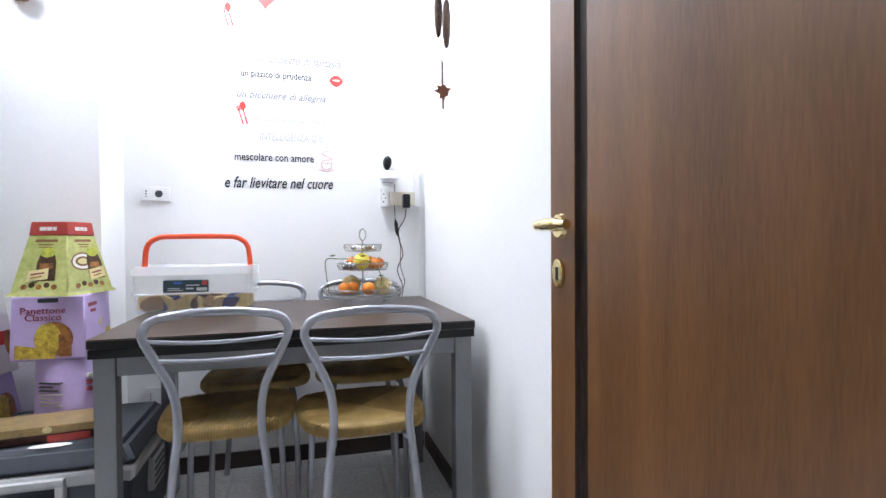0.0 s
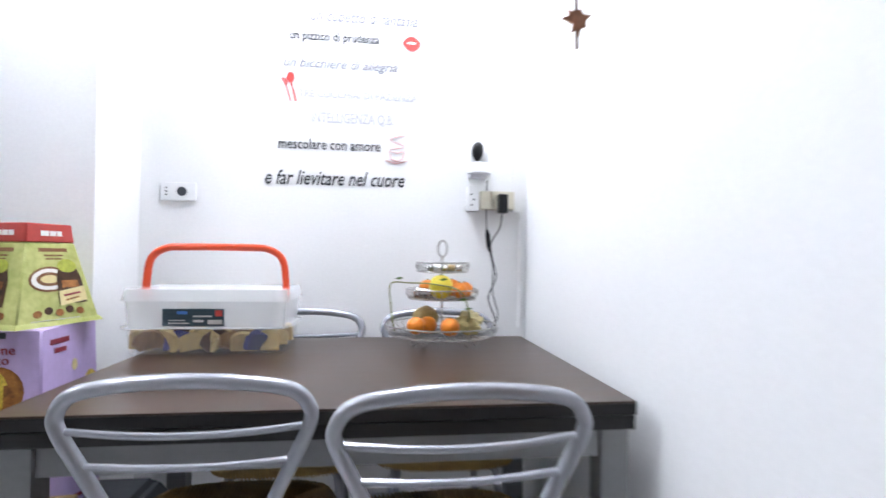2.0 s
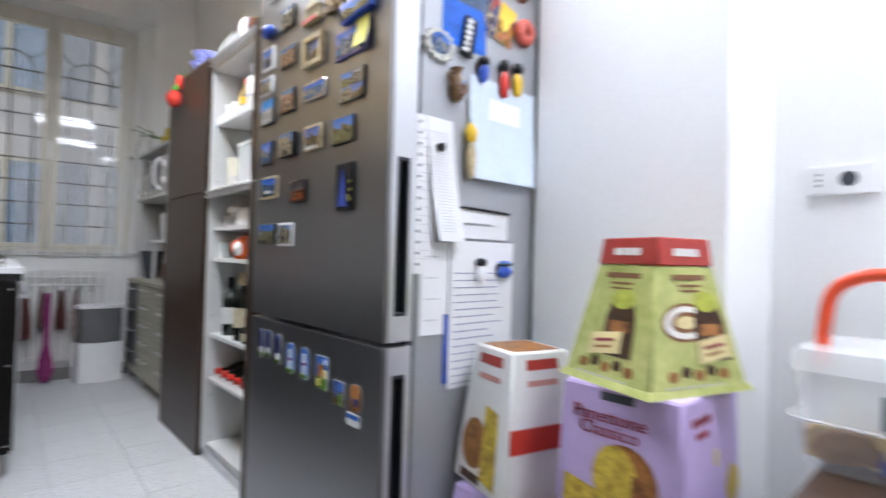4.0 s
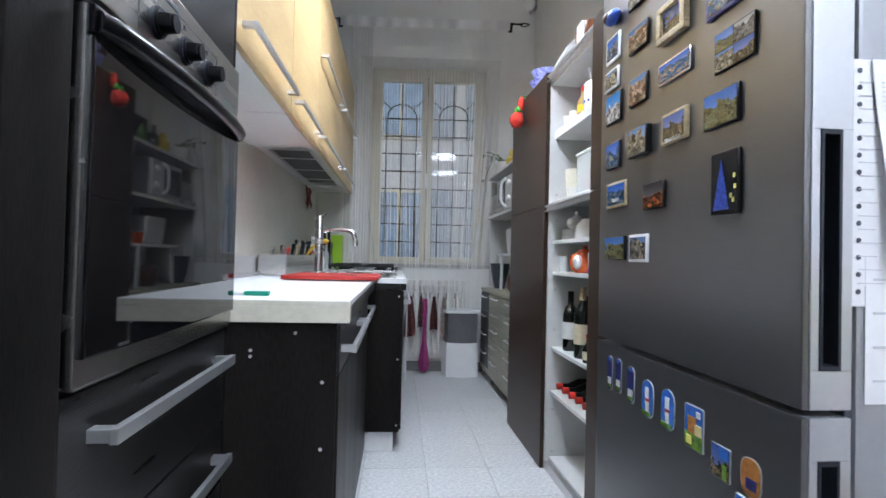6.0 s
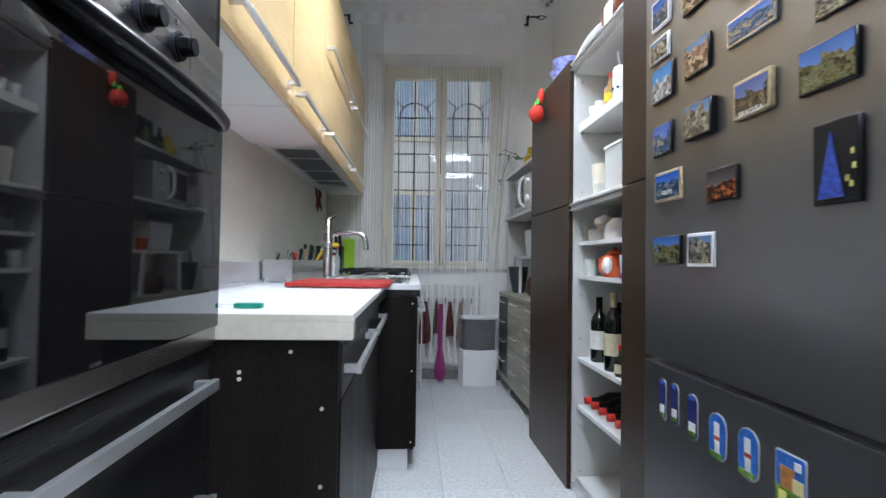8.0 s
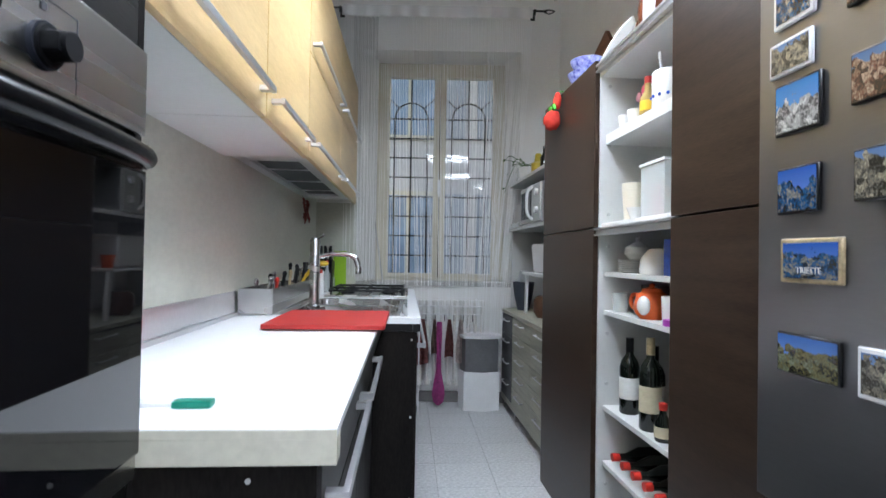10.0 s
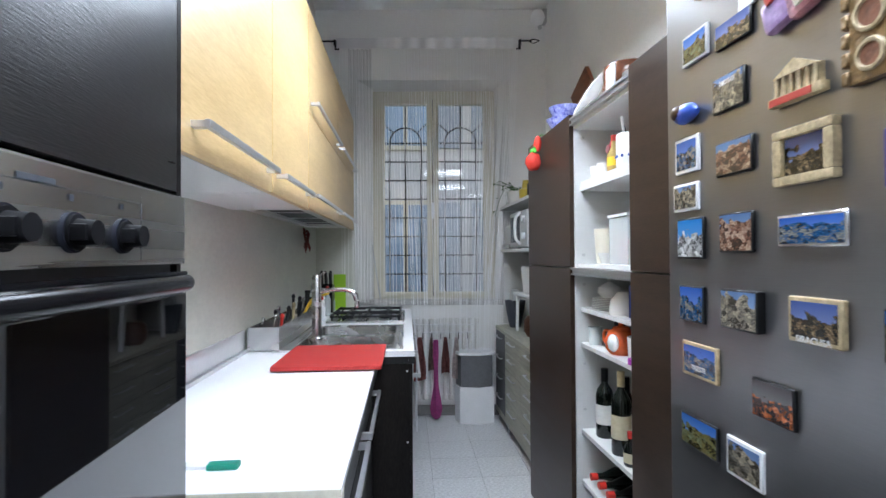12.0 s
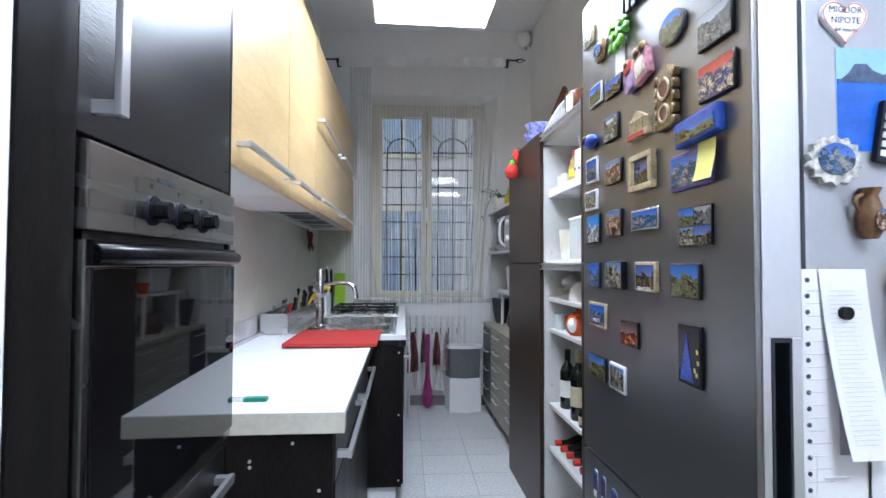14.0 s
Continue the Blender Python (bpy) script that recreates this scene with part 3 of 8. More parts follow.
for a, b, c, d in ((-1.86, -1.52, 1.4605, 1.4615), (-1.86, -1.859, 1.374, 1.4605), (-1.521, -1.52, 1.374, 1.4605)):
    part("panel_line", box(a, b, CY + 0.0138, CY + 0.0146, c, d), DARK_GREY, cp)
for kx in (-1.578, -1.690, -1.803):
    part("dial_mark", box(kx - 0.004, kx + 0.004, CY + 0.0145, CY + 0.0155, 1.447, 1.455), DARK_GREY, cp)

# ---- worktop and base cabinets ----
TURN_L = dict(turn=SKEW, about=PIVOT)
wt = thing("worktop", (-2.5, 1.1, 0.872), "glossy white worktop with a cream edge", "worktop", **TURN_L)
part("top", box(-3.46, -2.048, 0.802, 1.436, 0.914, 0.930, 0.002), WHITE_LAM, wt)
part("front_edge", box(-3.46, -2.0915, 1.395, 1.435, 0.874, 0.9135), BLACK_WOOD_H, wt, "dark front edge")
part("end_edge", box(-2.091, -2.047, 0.802, 1.4365, 0.873, 0.9135, 0.001), CREAM_EDGE, wt, "cream end edge")
part("edge_band", box(-2.0479, -2.0464, 0.802, 1.4362, 0.9137, 0.9275), CREAM_EDGE, wt, "cream edge band")
part("core", box(-3.44, -2.091, 0.81, 1.394, 0.876, 0.9132), SHELF_WHITE, wt)
up = thing("steel_upstand", (-3.0, 0.81, 0.93), "brushed aluminium upstand rail along the backsplash", "upstand", **TURN_L)
part("plate", box(-3.50, -2.06, 0.8005, 0.806, 0.945, 1.035, 0.001), ALU, up)
part("rail", box(-3.50, -2.06, 0.8005, 0.822, 0.9302, 0.946, 0.002), ALU, up)

bc = thing("base_cabinet", (-2.75, 1.1, 0.0), "black ash base cabinet under the white worktop", "cabinet", group="base cabinets", **TURN_L)
part("side_panel", box(-2.078, -2.060, 0.81, 1.405, 0.0, 0.872, 0.001), BLACK_WOOD, bc)
part("body", box(-3.44, -2.079, 0.81, 1.392, 0.10, 0.872), BLACK_WOOD, bc)
part("plinth", box(-3.40, -2.085, 1.30, 1.33, 0.0, 0.10), ALU, bc)
for a, b in ((-2.66, -2.064), (-3.262, -2.664)):
    d = part("door", box(a, b, 1.393, 1.412, 0.105, 0.735, 0.002), BLACK_WOOD, bc)
    d2 = part("drawer", box(a, b, 1.393, 1.412, 0.740, 0.866, 0.002), BLACK_WOOD_H, bc)
    bar_handle_h(a + 0.03, b - 0.03, 0.80, 1.412, d2)
for z, y in ((0.845, 1.30), (0.80, 1.19), (0.785, 1.19), (0.72, 1.37), (0.55, 1.37)):
    part("screw_cap", tube([(-2.0605, y, z), (-2.058, y, z)], 0.0045, 10), LIGHT_GREY, bc)

SW = dict(turn=SKEW, about=PIVOT)
sk = thing("sink_worktop", (-4.4, 1.2, 0.872), "white worktop section with black edge carrying sink and hob", "worktop", **SW)
SX0, SX1, SF = -5.40, -3.462, 1.600
bm = B()
for a, b, c, d in ((SX0, SX1, 0.802, 0.955), (SX0, SX1, 1.535, SF), (SX0, -4.36, 0.955, 1.535), (-3.52, SX1, 0.955, 1.535)):
    box(a, b, c, d, 0.904, 0.930, bm=bm)
part("top", bm, WHITE_LAM, sk, smooth=False)
part("front_edge", box(SX0, SX1, SF - 0.03, SF + 0.002, 0.870, 0.9035), BLACK_WOOD_H, sk)
part("end_edge", box(SX1 - 0.028, SX1 + 0.001, 1.437, SF - 0.031, 0.870, 0.9035), BLACK_WOOD_H, sk)
bc2 = thing("sink_cabinet", (-4.4, 1.2, 0.0), "black ash cabinet under the sink standing further out", "cabinet", group="base cabinets", **SW)
part("side_panel", box(-3.482, -3.464, 0.81, SF - 0.02, 0.115, 0.869, 0.001), BLACK_WOOD, bc2)
part("body", box(SX0, -3.483, 0.81, SF - 0.03, 0.115, 0.74), BLACK_WOOD, bc2)
part("front_rail", box(SX0, -3.483, SF - 0.07, SF - 0.03, 0.74, 0.869), BLACK_WOOD, bc2)
part("foot", box(-3.56, -3.50, 1.40, 1.55, 0.0, 0.115, 0.004), WHITE_LAM, bc2, "white foot block")
part("foot", box(-5.2, -5.14, 1.40, 1.55, 0.0, 0.115, 0.004), WHITE_LAM, bc2, "white foot block")
for a, b in ((-4.07, -3.485), (-4.67, -4.074), (SX0, -4.674)):
    d = part("door", box(a, b, SF - 0.029, SF - 0.010, 0.12, 0.862, 0.002), BLACK_WOOD, bc2)
    bar_handle_h(a + 0.03, b - 0.03, 0.80, SF - 0.010, d)
for z in (0.835, 0.50, 0.15):
    part("screw_cap", tube([(-3.4645, 1.565, z), (-3.462, 1.565, z)], 0.005, 10), LIGHT_GREY, bc2)

# double bowl sink
sn = thing("double_sink", (-3.95, 1.2, 0.93), "stainless steel double bowl sink set in the worktop", "sink", **SW)
bm = B()
bowls = ((-3.90, -3.57, 1.02, 1.50), (-4.30, -3.95, 1.02, 1.50))
xs = [-4.37, -4.30, -3.95, -3.90, -3.57, -3.51]
for i in range(5):
    if i in (1, 3):
        for y0, y1 in ((0.945, 1.02), (1.50, 1.545)):
            box(xs[i], xs[i + 1], y0, y1, 0.9302, 0.9345, bm=bm)
    else:
        box(xs[i], xs[i + 1], 0.945, 1.545, 0.9302, 0.9345, bm=bm)
part("rim", bm, STEEL, sn)
for x0, x1, y0, y1 in bowls:
    bm = B()
    hi = round_poly(x0, x1, y0, y1, 0.06)
    lo = round_poly(x0 + 0.015, x1 - 0.015, y0 + 0.015, y1 - 0.015, 0.06)
    out = round_poly(x0 - 0.006, x1 + 0.006, y0 - 0.006, y1 + 0.006, 0.03)
    r0 = [bm.verts.new((p[0], p[1], 0.9350)) for p in out]
    r1 = [bm.verts.new((p[0], p[1], 0.9352)) for p in hi]
    r2 = [bm.verts.new((p[0], p[1], 0.785)) for p in lo]
    for ra, rb in ((r0, r1), (r1, r2)):
        for k in range(len(ra)):
            bm.faces.new((ra[k], ra[(k + 1) % len(ra)], rb[(k + 1) % len(ra)], rb[k]))
    bm.faces.new(r2)
    part("bowl", bm, STEEL, sn)
# mixer tap
tp = thing("kitchen_tap", (-3.80, 1.085, 0.9345), "tall steel pillar tap with swivelling spout", "tap", **SW)
bm = lathe([(0.032, 0.0), (0.032, 0.012), (0.025, 0.02), (0.025, 0.335), (0.021, 0.346), (0.0, 0.347)], (-3.80, 1.085, 0.9345), 20)
part("column", bm, STEEL, tp)
part("spout", tube(smooth_path([(-3.80, 1.095, 1.185), (-3.80, 1.16, 1.20), (-3.80, 1.235, 1.20), (-3.80, 1.28, 1.185), (-3.80, 1.297, 1.145)]), [0.013] * 18 + [0.015] * 7, 12), CHROME, tp)
part("nozzle", lathe([(0.014, -0.03), (0.016, -0.01), (0.014, 0.008)], (-3.80, 1.299, 1.135), 14), CHROME, tp)
part("lever", tube([(-3.80, 1.085, 1.275), (-3.77, 1.115, 1.283), (-3.74, 1.135, 1.295)], [0.010, 0.007, 0.006], 10), CHROME, tp)

# hob
hb = thing("gas_hob", (-4.83, 1.25, 0.93), "steel gas hob with black cast iron grates", "hob", **SW)
part("plate", box(-5.12, -4.50, 1.02, 1.545, 0.9302, 0.945, 0.006), STEEL, hb)
for bx in (-4.97, -4.66):
    for by in (1.15, 1.42):
        part("burner", lathe([(0.045, 0), (0.045, 0.012), (0.034, 0.014), (0.034, 0.022), (0.0, 0.024)], (bx, by, 0.945), 18), BLACK_PLASTIC, hb)
    g = B()
    box(bx - 0.145, bx - 0.133, 1.045, 1.525, 0.965, 0.978, 0.003, bm=g)
    box(bx + 0.133, bx + 0.145, 1.045, 1.525, 0.965, 0.978, 0.003, bm=g)
    for yy in (1.045, 1.15, 1.278, 1.42, 1.513):
        box(bx - 0.14, bx + 0.14, yy, yy + 0.012, 0.968, 0.984, 0.003, bm=g)
    for by in (1.15, 1.42):
        box(bx - 0.006, bx + 0.006, by - 0.10, by + 0.10, 0.972, 0.988, 0.003, bm=g)
    for sx in (-0.139, 0.139):
        for yy in (1.06, 1.51):
            box(bx + sx - 0.006, bx + sx + 0.006, yy - 0.006, yy + 0.006, 0.944, 0.967, bm=g)
    part("grate", g, IRON, hb, "black cast iron grate")
for kx in (-4.56, -4.70, -4.83, -4.96):
    part("knob", lathe([(0.017, 0), (0.016, 0.02), (0.0, 0.022)], (kx, 1.533, 0.944), 12), STEEL, hb)

# ---- wall cabinets ----
WF, WB = 1.132, 0.802
def wall_unit(x0, x1, z0, label, doors, shelf=True):
    u = thing("wall_cabinet", ((x0 + x1) / 2, 0.95, z0), label, "cabinet", group="wall cabinets", **TURN_L)
    part("carcass", box(x0, x1, WB, WF - 0.021, z0, 2.50, 0.001), SHELF_WHITE, u)
    for a, b, hz in doors:
        d = part("door", box(x0 + 0.0015, x1 - 0.0015, WF - 0.019, WF, a, b, 0.002), MAPLE, u)
        if hz:
            bar_handle_h(x0 + 0.045, x1 - 0.045, hz, WF, d, 0.018)
    return u
wall_unit(-2.72, -2.05, 1.585, "pale maple wall cabinet with lift-up door", ((1.585, 2.498, 1.648),))
wall_unit(-3.33, -2.725, 1.585, "pale maple wall cabinet with lift-up door", ((1.585, 2.498, 1.648),))
wall_unit(-4.30, -3.335, 1.640, "pale maple wall cabinet with two stacked doors over the hood", ((1.595, 2.022, 1.655), (2.027, 2.498, 2.075)))
wall_unit(-5.26, -4.305, 1.640, "pale maple wall cabinet with two stacked doors", ((1.595, 2.022, 1.655), (2.027, 2.498, 2.075)))
part("end_panel", box(-2.0485, -2.034, WB, WF, 1.585, 2.50, 0.001), MAPLE, thing("wall_cabinet_end_panel", (-2.04, 0.95, 1.585), "pale maple end panel of the wall cabinets", "panel", **TURN_L))
hd = thing("cooker_hood", (-4.2, 0.95, 1.60), "grey metal cooker hood with dark filter under the wall cabinets", "cooker hood", **TURN_L)
bm = B()
for a, b, c, d in ((-4.95, -3.36, 0.803, 0.85), (-4.95, -3.36, 1.06, 1.11), (-4.95, -4.80, 0.85, 1.06), (-3.50, -3.36, 0.85, 1.06)):
    box(a, b, c, d, 1.600, 1.639, 0.003, bm=bm)
part("rim", bm, ALU, hd)
part("filter", box(-4.80, -3.50, 0.85, 1.06, 1.618, 1.638), DARK_GREY, hd, "dark grease filter")
for x in (-4.6, -4.2, -3.8):
    part("filter_bar", box(x - 0.01, x + 0.01, 0.85, 1.06, 1.612, 1.617), ALU, hd)

# ---- tall cabinet opposite ----
TY, TB = 2.312, 2.845
tc = thing("tall_cabinet", (-3.0, 2.58, 0.0), "tall dark wenge cabinet with a white open shelf bay", "cabinet")
for x0, x1 in ((-3.93, -3.912), (-3.245, -3.227), (-2.655, -2.637), (-2.03, -2.012)):
    part("side_panel", box(x0, x1, TY + 0.022, TB, 0.0, 2.0, 0.001), SHELF_WHITE, tc)
part("side_panel", box(-3.936, -3.931, TY + 0.022, TB, 0.0, 2.0), WENGE, tc)
part("back_panel", box(-3.911, -2.031, TB - 0.008, TB, 0.03, 1.98), SHELF_WHITE, tc)
part("plinth", box(-3.91, -2.03, TY + 0.024, TY + 0.042, 0.0, 0.045), ALU, tc)
for a, b in ((-3.934, -3.232), (-2.650, -2.020)):
    for z0, z1 in ((0.004, 1.320), (1.326, 2.005)):
        part("door", box(a, b, TY, TY + 0.020, z0, z1, 0.002), WENGE, tc)
    part("top_board", box(a, b, TY + 0.021, TB - 0.009, 1.985, 2.0), SHELF_WHITE, tc)
for z in (0.045, 0.375, 0.595, 0.975, 1.13):
    part("shelf", box(-3.226, -2.656, TY + 0.045, TB - 0.009, z, z + 0.018, 0.001), SHELF_WHITE, tc)
part("shelf", box(-3.226, -2.656, TY + 0.045, TB - 0.009, 1.662, 1.702, 0.001), SHELF_WHITE, tc)
part("shelf", box(-3.226, -2.656, TY + 0.030, TB - 0.009, 1.325, 1.343, 0.001), SHELF_WHITE, tc)
part("top_board", box(-3.226, -2.656, TY + 0.021, TB - 0.009, 1.9365, 1.9545, 0.001), SHELF_WHITE, tc)
for zz in (1.292, 1.955):
    bm = B()
    box(-3.24, -2.64, TY + 0.002, TY + 0.03, zz, zz + 0.006, bm=bm)
    box(-3.24, -2.64, TY + 0.010, TY + 0.03, zz + 0.007, zz + 0.022, 0.001, bm=bm)
    box(-3.24, -2.64, TY + 0.002, TY + 0.03, zz + 0.023, zz + 0.032, 0.001, bm=bm)
    part("rail", bm, ALU, tc, "grey aluminium door rail")
for z in (1.90, 1.66, 1.38, 1.25, 0.90, 0.70, 0.30, 0.09):
    part("hinge_plate", tube([(-3.227, TY + 0.06, z), (-3.222, TY + 0.06, z)], 0.007, 10), LIGHT_GREY, tc)

# ---- drawer unit ----
DRK = mat("dark_slate_drawer", (0.045, 0.045, 0.05), 0.4, vary=0.3, scale=6, fine=60, bump=0.04, stretch=(1, 1, 6))
LWD = mat("pale_grey_oak", (0.44, 0.43, 0.34), 0.5, vary=0.25, scale=8, fine=80, bump=0.05, stretch=(0.5, 4, 6))
DF = 2.385
du = thing("drawer_unit", (-4.75, 2.6, 0.0), "low drawer unit with slate and pale oak fronts by the window", "drawer unit")
part("top", box(-5.33, -3.945, DF - 0.008, 2.845, 0.765, 0.79, 0.003), LWD, du)
part("body", box(-5.32, -3.95, DF + 0.021, 2.84, 0.10, 0.764), LWD, du)
part("base_rail", box(-5.32, -3.95, DF + 0.002, DF + 0.02, 0.075, 0.118), LWD, du)
for fx in (-5.28, -4.92, -4.0):
    part("foot", box(fx - 0.02, fx + 0.02, DF + 0.02, DF + 0.06, 0.0, 0.099), ALU, du)
for a, b, m, nd in ((-5.315, -4.96, DRK, 4), (-4.955, -4.46, LWD, 5), (-4.455, -3.955, LWD, 5)):
    for k in range(nd):
        h = 0.64 / nd
        d = part("drawer", box(a, b, DF, DF + 0.018, 0.121 + k * h, 0.121 + (k + 1) * h - 0.005, 0.002), m, du)
        cx = (a + b) / 2
        part("handle", tube([(cx - 0.09, DF, 0.121 + (k + 0.72) * h), (cx - 0.09, DF - 0.022, 0.121 + (k + 0.72) * h), (cx + 0.09, DF - 0.022, 0.121 + (k + 0.72) * h), (cx + 0.09, DF, 0.121 + (k + 0.72) * h)], 0.005, 8), ALU, d)

# ---- dining table ----
TZ = 0.745
tb = thing("dining_table", (-0.17, 2.3, 0.0), "dark walnut folding dining table on a grey metal frame", "table")
part("tabletop", box(-0.7095, 0.3675, 1.8725, 2.63, TZ - 0.004, TZ, 0.001), TABLE_TOP, tb)
part("top_edge", box(-0.710, 0.368, 1.872, 2.6295, TZ - 0.025, TZ - 0.0042, 0.002), TABLE_EDGE, tb, "near-black edge of the top")
part("lower_leaf", box(-0.708, 0.366, 1.874, 2.628, TZ - 0.052, TZ - 0.027, 0.002), TABLE_EDGE, tb, "near-black folded lower leaf")
for x0, x1 in ((-0.700, -0.647), (0.306, 0.359)):
    for y0, y1 in ((1.885, 1.935), (2.56, 2.61)):
        part("leg", box(x0, x1, y0, y1, 0.0, TZ - 0.053, 0.003), TABLE_GREY, tb)
part("apron", box(-0.646, 0.305, 1.893, 1.915, TZ - 0.105, TZ - 0.053, 0.002), TABLE_GREY, tb)
part("apron", box(-0.646, 0.305, 2.58, 2.60, TZ - 0.105, TZ - 0.053, 0.002), TABLE_GREY, tb)
part("apron", box(-0.685, -0.665, 1.936, 2.559, TZ - 0.105, TZ - 0.053, 0.002), TABLE_GREY, tb)
part("apron", box(0.320, 0.340, 1.936, 2.559, TZ - 0.105, TZ - 0.053, 0.002), TABLE_GREY, tb)

# ---- chairs ----
def chair(cx, cy):
    """Back at cy, seat towards +y."""
    c = thing("dining_chair", (cx, cy + 0.2, 0.0), "silver tubular chair with a woven rush seat tucked under the table", "chair", group="chairs round the table")
    prof = [(0.150, 0.0, -0.030), (0.135, 0.18, -0.015), (0.118, 0.38, 0.0), (0.104, 0.50, 0.0), (0.112, 0.60, -0.005), (0.145, 0.68, -0.015), (0.174, 0.745, -0.026), (0.176, 0.775, -0.03), (0.150, 0.803, -0.034), (0.080, 0.816, -0.040), (0.0, 0.820, -0.042)]
    left = [(cx - w, cy + y, z) for w, z, y in prof]
    right = [(cx + w, cy + y, z) for w, z, y in prof[:-1]][::-1]
    part("back_frame", tube(smooth_path(left + right, 5), 0.0115, 10), TUBE_GREY, c)
    part("back_rail", tube(smooth_path([(cx - 0.172, cy - 0.026, 0.748), (cx - 0.06, cy - 0.034, 0.740), (cx + 0.06, cy - 0.034, 0.740), (cx + 0.172, cy - 0.026, 0.748)], 4), 0.0055, 8), TUBE_GREY, c)
    part("back_rail", tube(smooth_path([(cx - 0.150, cy - 0.018, 0.694), (cx - 0.05, cy - 0.026, 0.690), (cx + 0.05, cy - 0.026, 0.690), (cx + 0.150, cy - 0.018, 0.694)], 4), 0.0055, 8), TUBE_GREY, c)
    for s in (-1, 1):
        part("front_leg", tube(smooth_path([(cx + s * 0.150, cy + 0.37, 0.0), (cx + s * 0.145, cy + 0.36, 0.25), (cx + s * 0.135, cy + 0.35, 0.43), (cx + s * 0.12, cy + 0.30, 0.45), (cx + s * 0.103, cy + 0.05, 0.45), (cx + s * 0.106, cy + 0.005, 0.45)], 4), 0.010, 8), TUBE_GREY, c)
    # rush seat: four wedges of cord running in from the frame
    seat = B()
    outline = []
    for k in range(48):
        a = 2 * math.pi * k / 48
        ca, sa = math.cos(a), math.sin(a)
        rx = 0.190 + 0.016 * sa
        p = 3.2
        r = 1 / (abs(ca) ** p + abs(sa) ** p) ** (1 / p)
        outline.append((rx * r * ca, 0.185 * r * sa))
    prev = None
    for sc, dz in ((0.90, -0.020), (0.975, -0.016), (0.99, -0.004), (0.975, 0.008), (0.93, 0.013), (0.70, 0.009), (0.4, 0.006), (0.02, 0.004)):
        ring = [seat.verts.new((cx + sc * x, cy + 0.20 + sc * y, 0.480 + dz)) for x, y in outline]
        if prev:
            for k in range(48):
                seat.faces.new((prev[k], prev[(k + 1) % 48], ring[(k + 1) % 48], ring[k]))
        else:
            seat.faces.new(ring)
        prev = ring
    seat.faces.new(prev)
    st = part("seat", seat, RUSH, c, "golden woven rush seat")
    # each wedge of cords runs square in from its rail to the diagonals
    r = random.Random(4)
    for f in range(4):
        cord = B()
        n = 46
        for j in range(n):
            u = (j + 0.5) / n * 2 - 1
            edge = (1 - abs(u * 0.97) ** 3.2) ** (1 / 3.2)
            inner = abs(u) * 0.97 if abs(u) < edge else edge
            if edge - inner < 0.03:
                continue
            pts = []
            lift = r.uniform(0, 0.0016)
            for s, z in ((edge * 0.965, 0.461), (edge * 1.0, 0.470), (edge * 1.0, 0.484), (edge * 0.965, 0.4925), (edge * 0.90, 0.4955), ((edge + inner) / 2, 0.4915), (inner, 0.4885)):
                a, b = (u * 0.97, -s) if f == 0 else (u * 0.97, s) if f == 1 else (-s, u * 0.97) if f == 2 else (s, u * 0.97)
                pts.append((cx + a * (0.190 + 0.016 * b), cy + 0.20 + b * 0.185, z + lift))
            tube(pts, 0.0036, 4, bm=cord)
        tagged(part("cord_wedge", cord, RUSH, st), kind="stuff")
    return c
ch = chair(-0.378, 1.812)
copy_thing(ch, pose(0.011, 1.925, 0, 0, 0, 2))
copy_thing(ch, pose(-0.33, 2.455, 0, 0, 0, 180))
copy_thing(ch, pose(0.085, 2.455, 0, 0, 0, 177))


# ---- dining things ----
ORANGE = mat("orange_peel", (0.75, 0.22, 0.02), 0.42, vary=0.15, scale=10, fine=260, bump=0.35)
LEMON = mat("yellow_peel", (0.72, 0.58, 0.05), 0.42, vary=0.15, scale=10, fine=200, bump=0.25)
SQUASH = mat("pale_squash", (0.55, 0.46, 0.20), 0.5, vary=0.35, scale=14, fine=120, bump=0.4)
BROWN_FRUIT = mat("russet_fruit", (0.38, 0.27, 0.10), 0.55, vary=0.4, scale=14, fine=120, bump=0.4)
LEAF = mat("green_leaf", (0.07, 0.15, 0.03), 0.5, vary=0.4, scale=20, bump=0.2)
STEM = mat("dry_green_stem", (0.20, 0.22, 0.07), 0.6, vary=0.3, scale=20)
WIRE = mat("aged_silver_wire", (0.42, 0.41, 0.39), 0.35, 0.9, vary=0.3, scale=40, bump=0.05)
RED_PLASTIC = mat("orange_red_plastic", (0.72, 0.075, 0.025), 0.3, vary=0.06, scale=5, bump=0.01)
CLEAR_PLASTIC = sheer("cloudy_clear_plastic", (0.90, 0.91, 0.92), 0.30)
CLEAR_PLASTIC.node_tree.nodes["Principled BSDF"].inputs["Roughness"].default_value = 0.25
INK = mat("black_vinyl", (0.016, 0.017, 0.022), 0.5, vary=0.2, bump=0.0)
# Next two: dark lettering paled in colour to mimic wash-out by strong light.
INK_HALF_WASHED = mat("half_washed_vinyl", (0.25, 0.25, 0.29), 0.5, vary=0.1, bump=0.0)
INK_WASHED = mat("light_washed_vinyl", (0.52, 0.51, 0.55), 0.6, vary=0.05, bump=0.0)
INK_RED = mat("red_vinyl", (0.62, 0.07, 0.06), 0.5, vary=0.1, bump=0.0)
INK_PINK = mat("pink_vinyl", (0.72, 0.38, 0.38), 0.5, vary=0.1, bump=0.0)


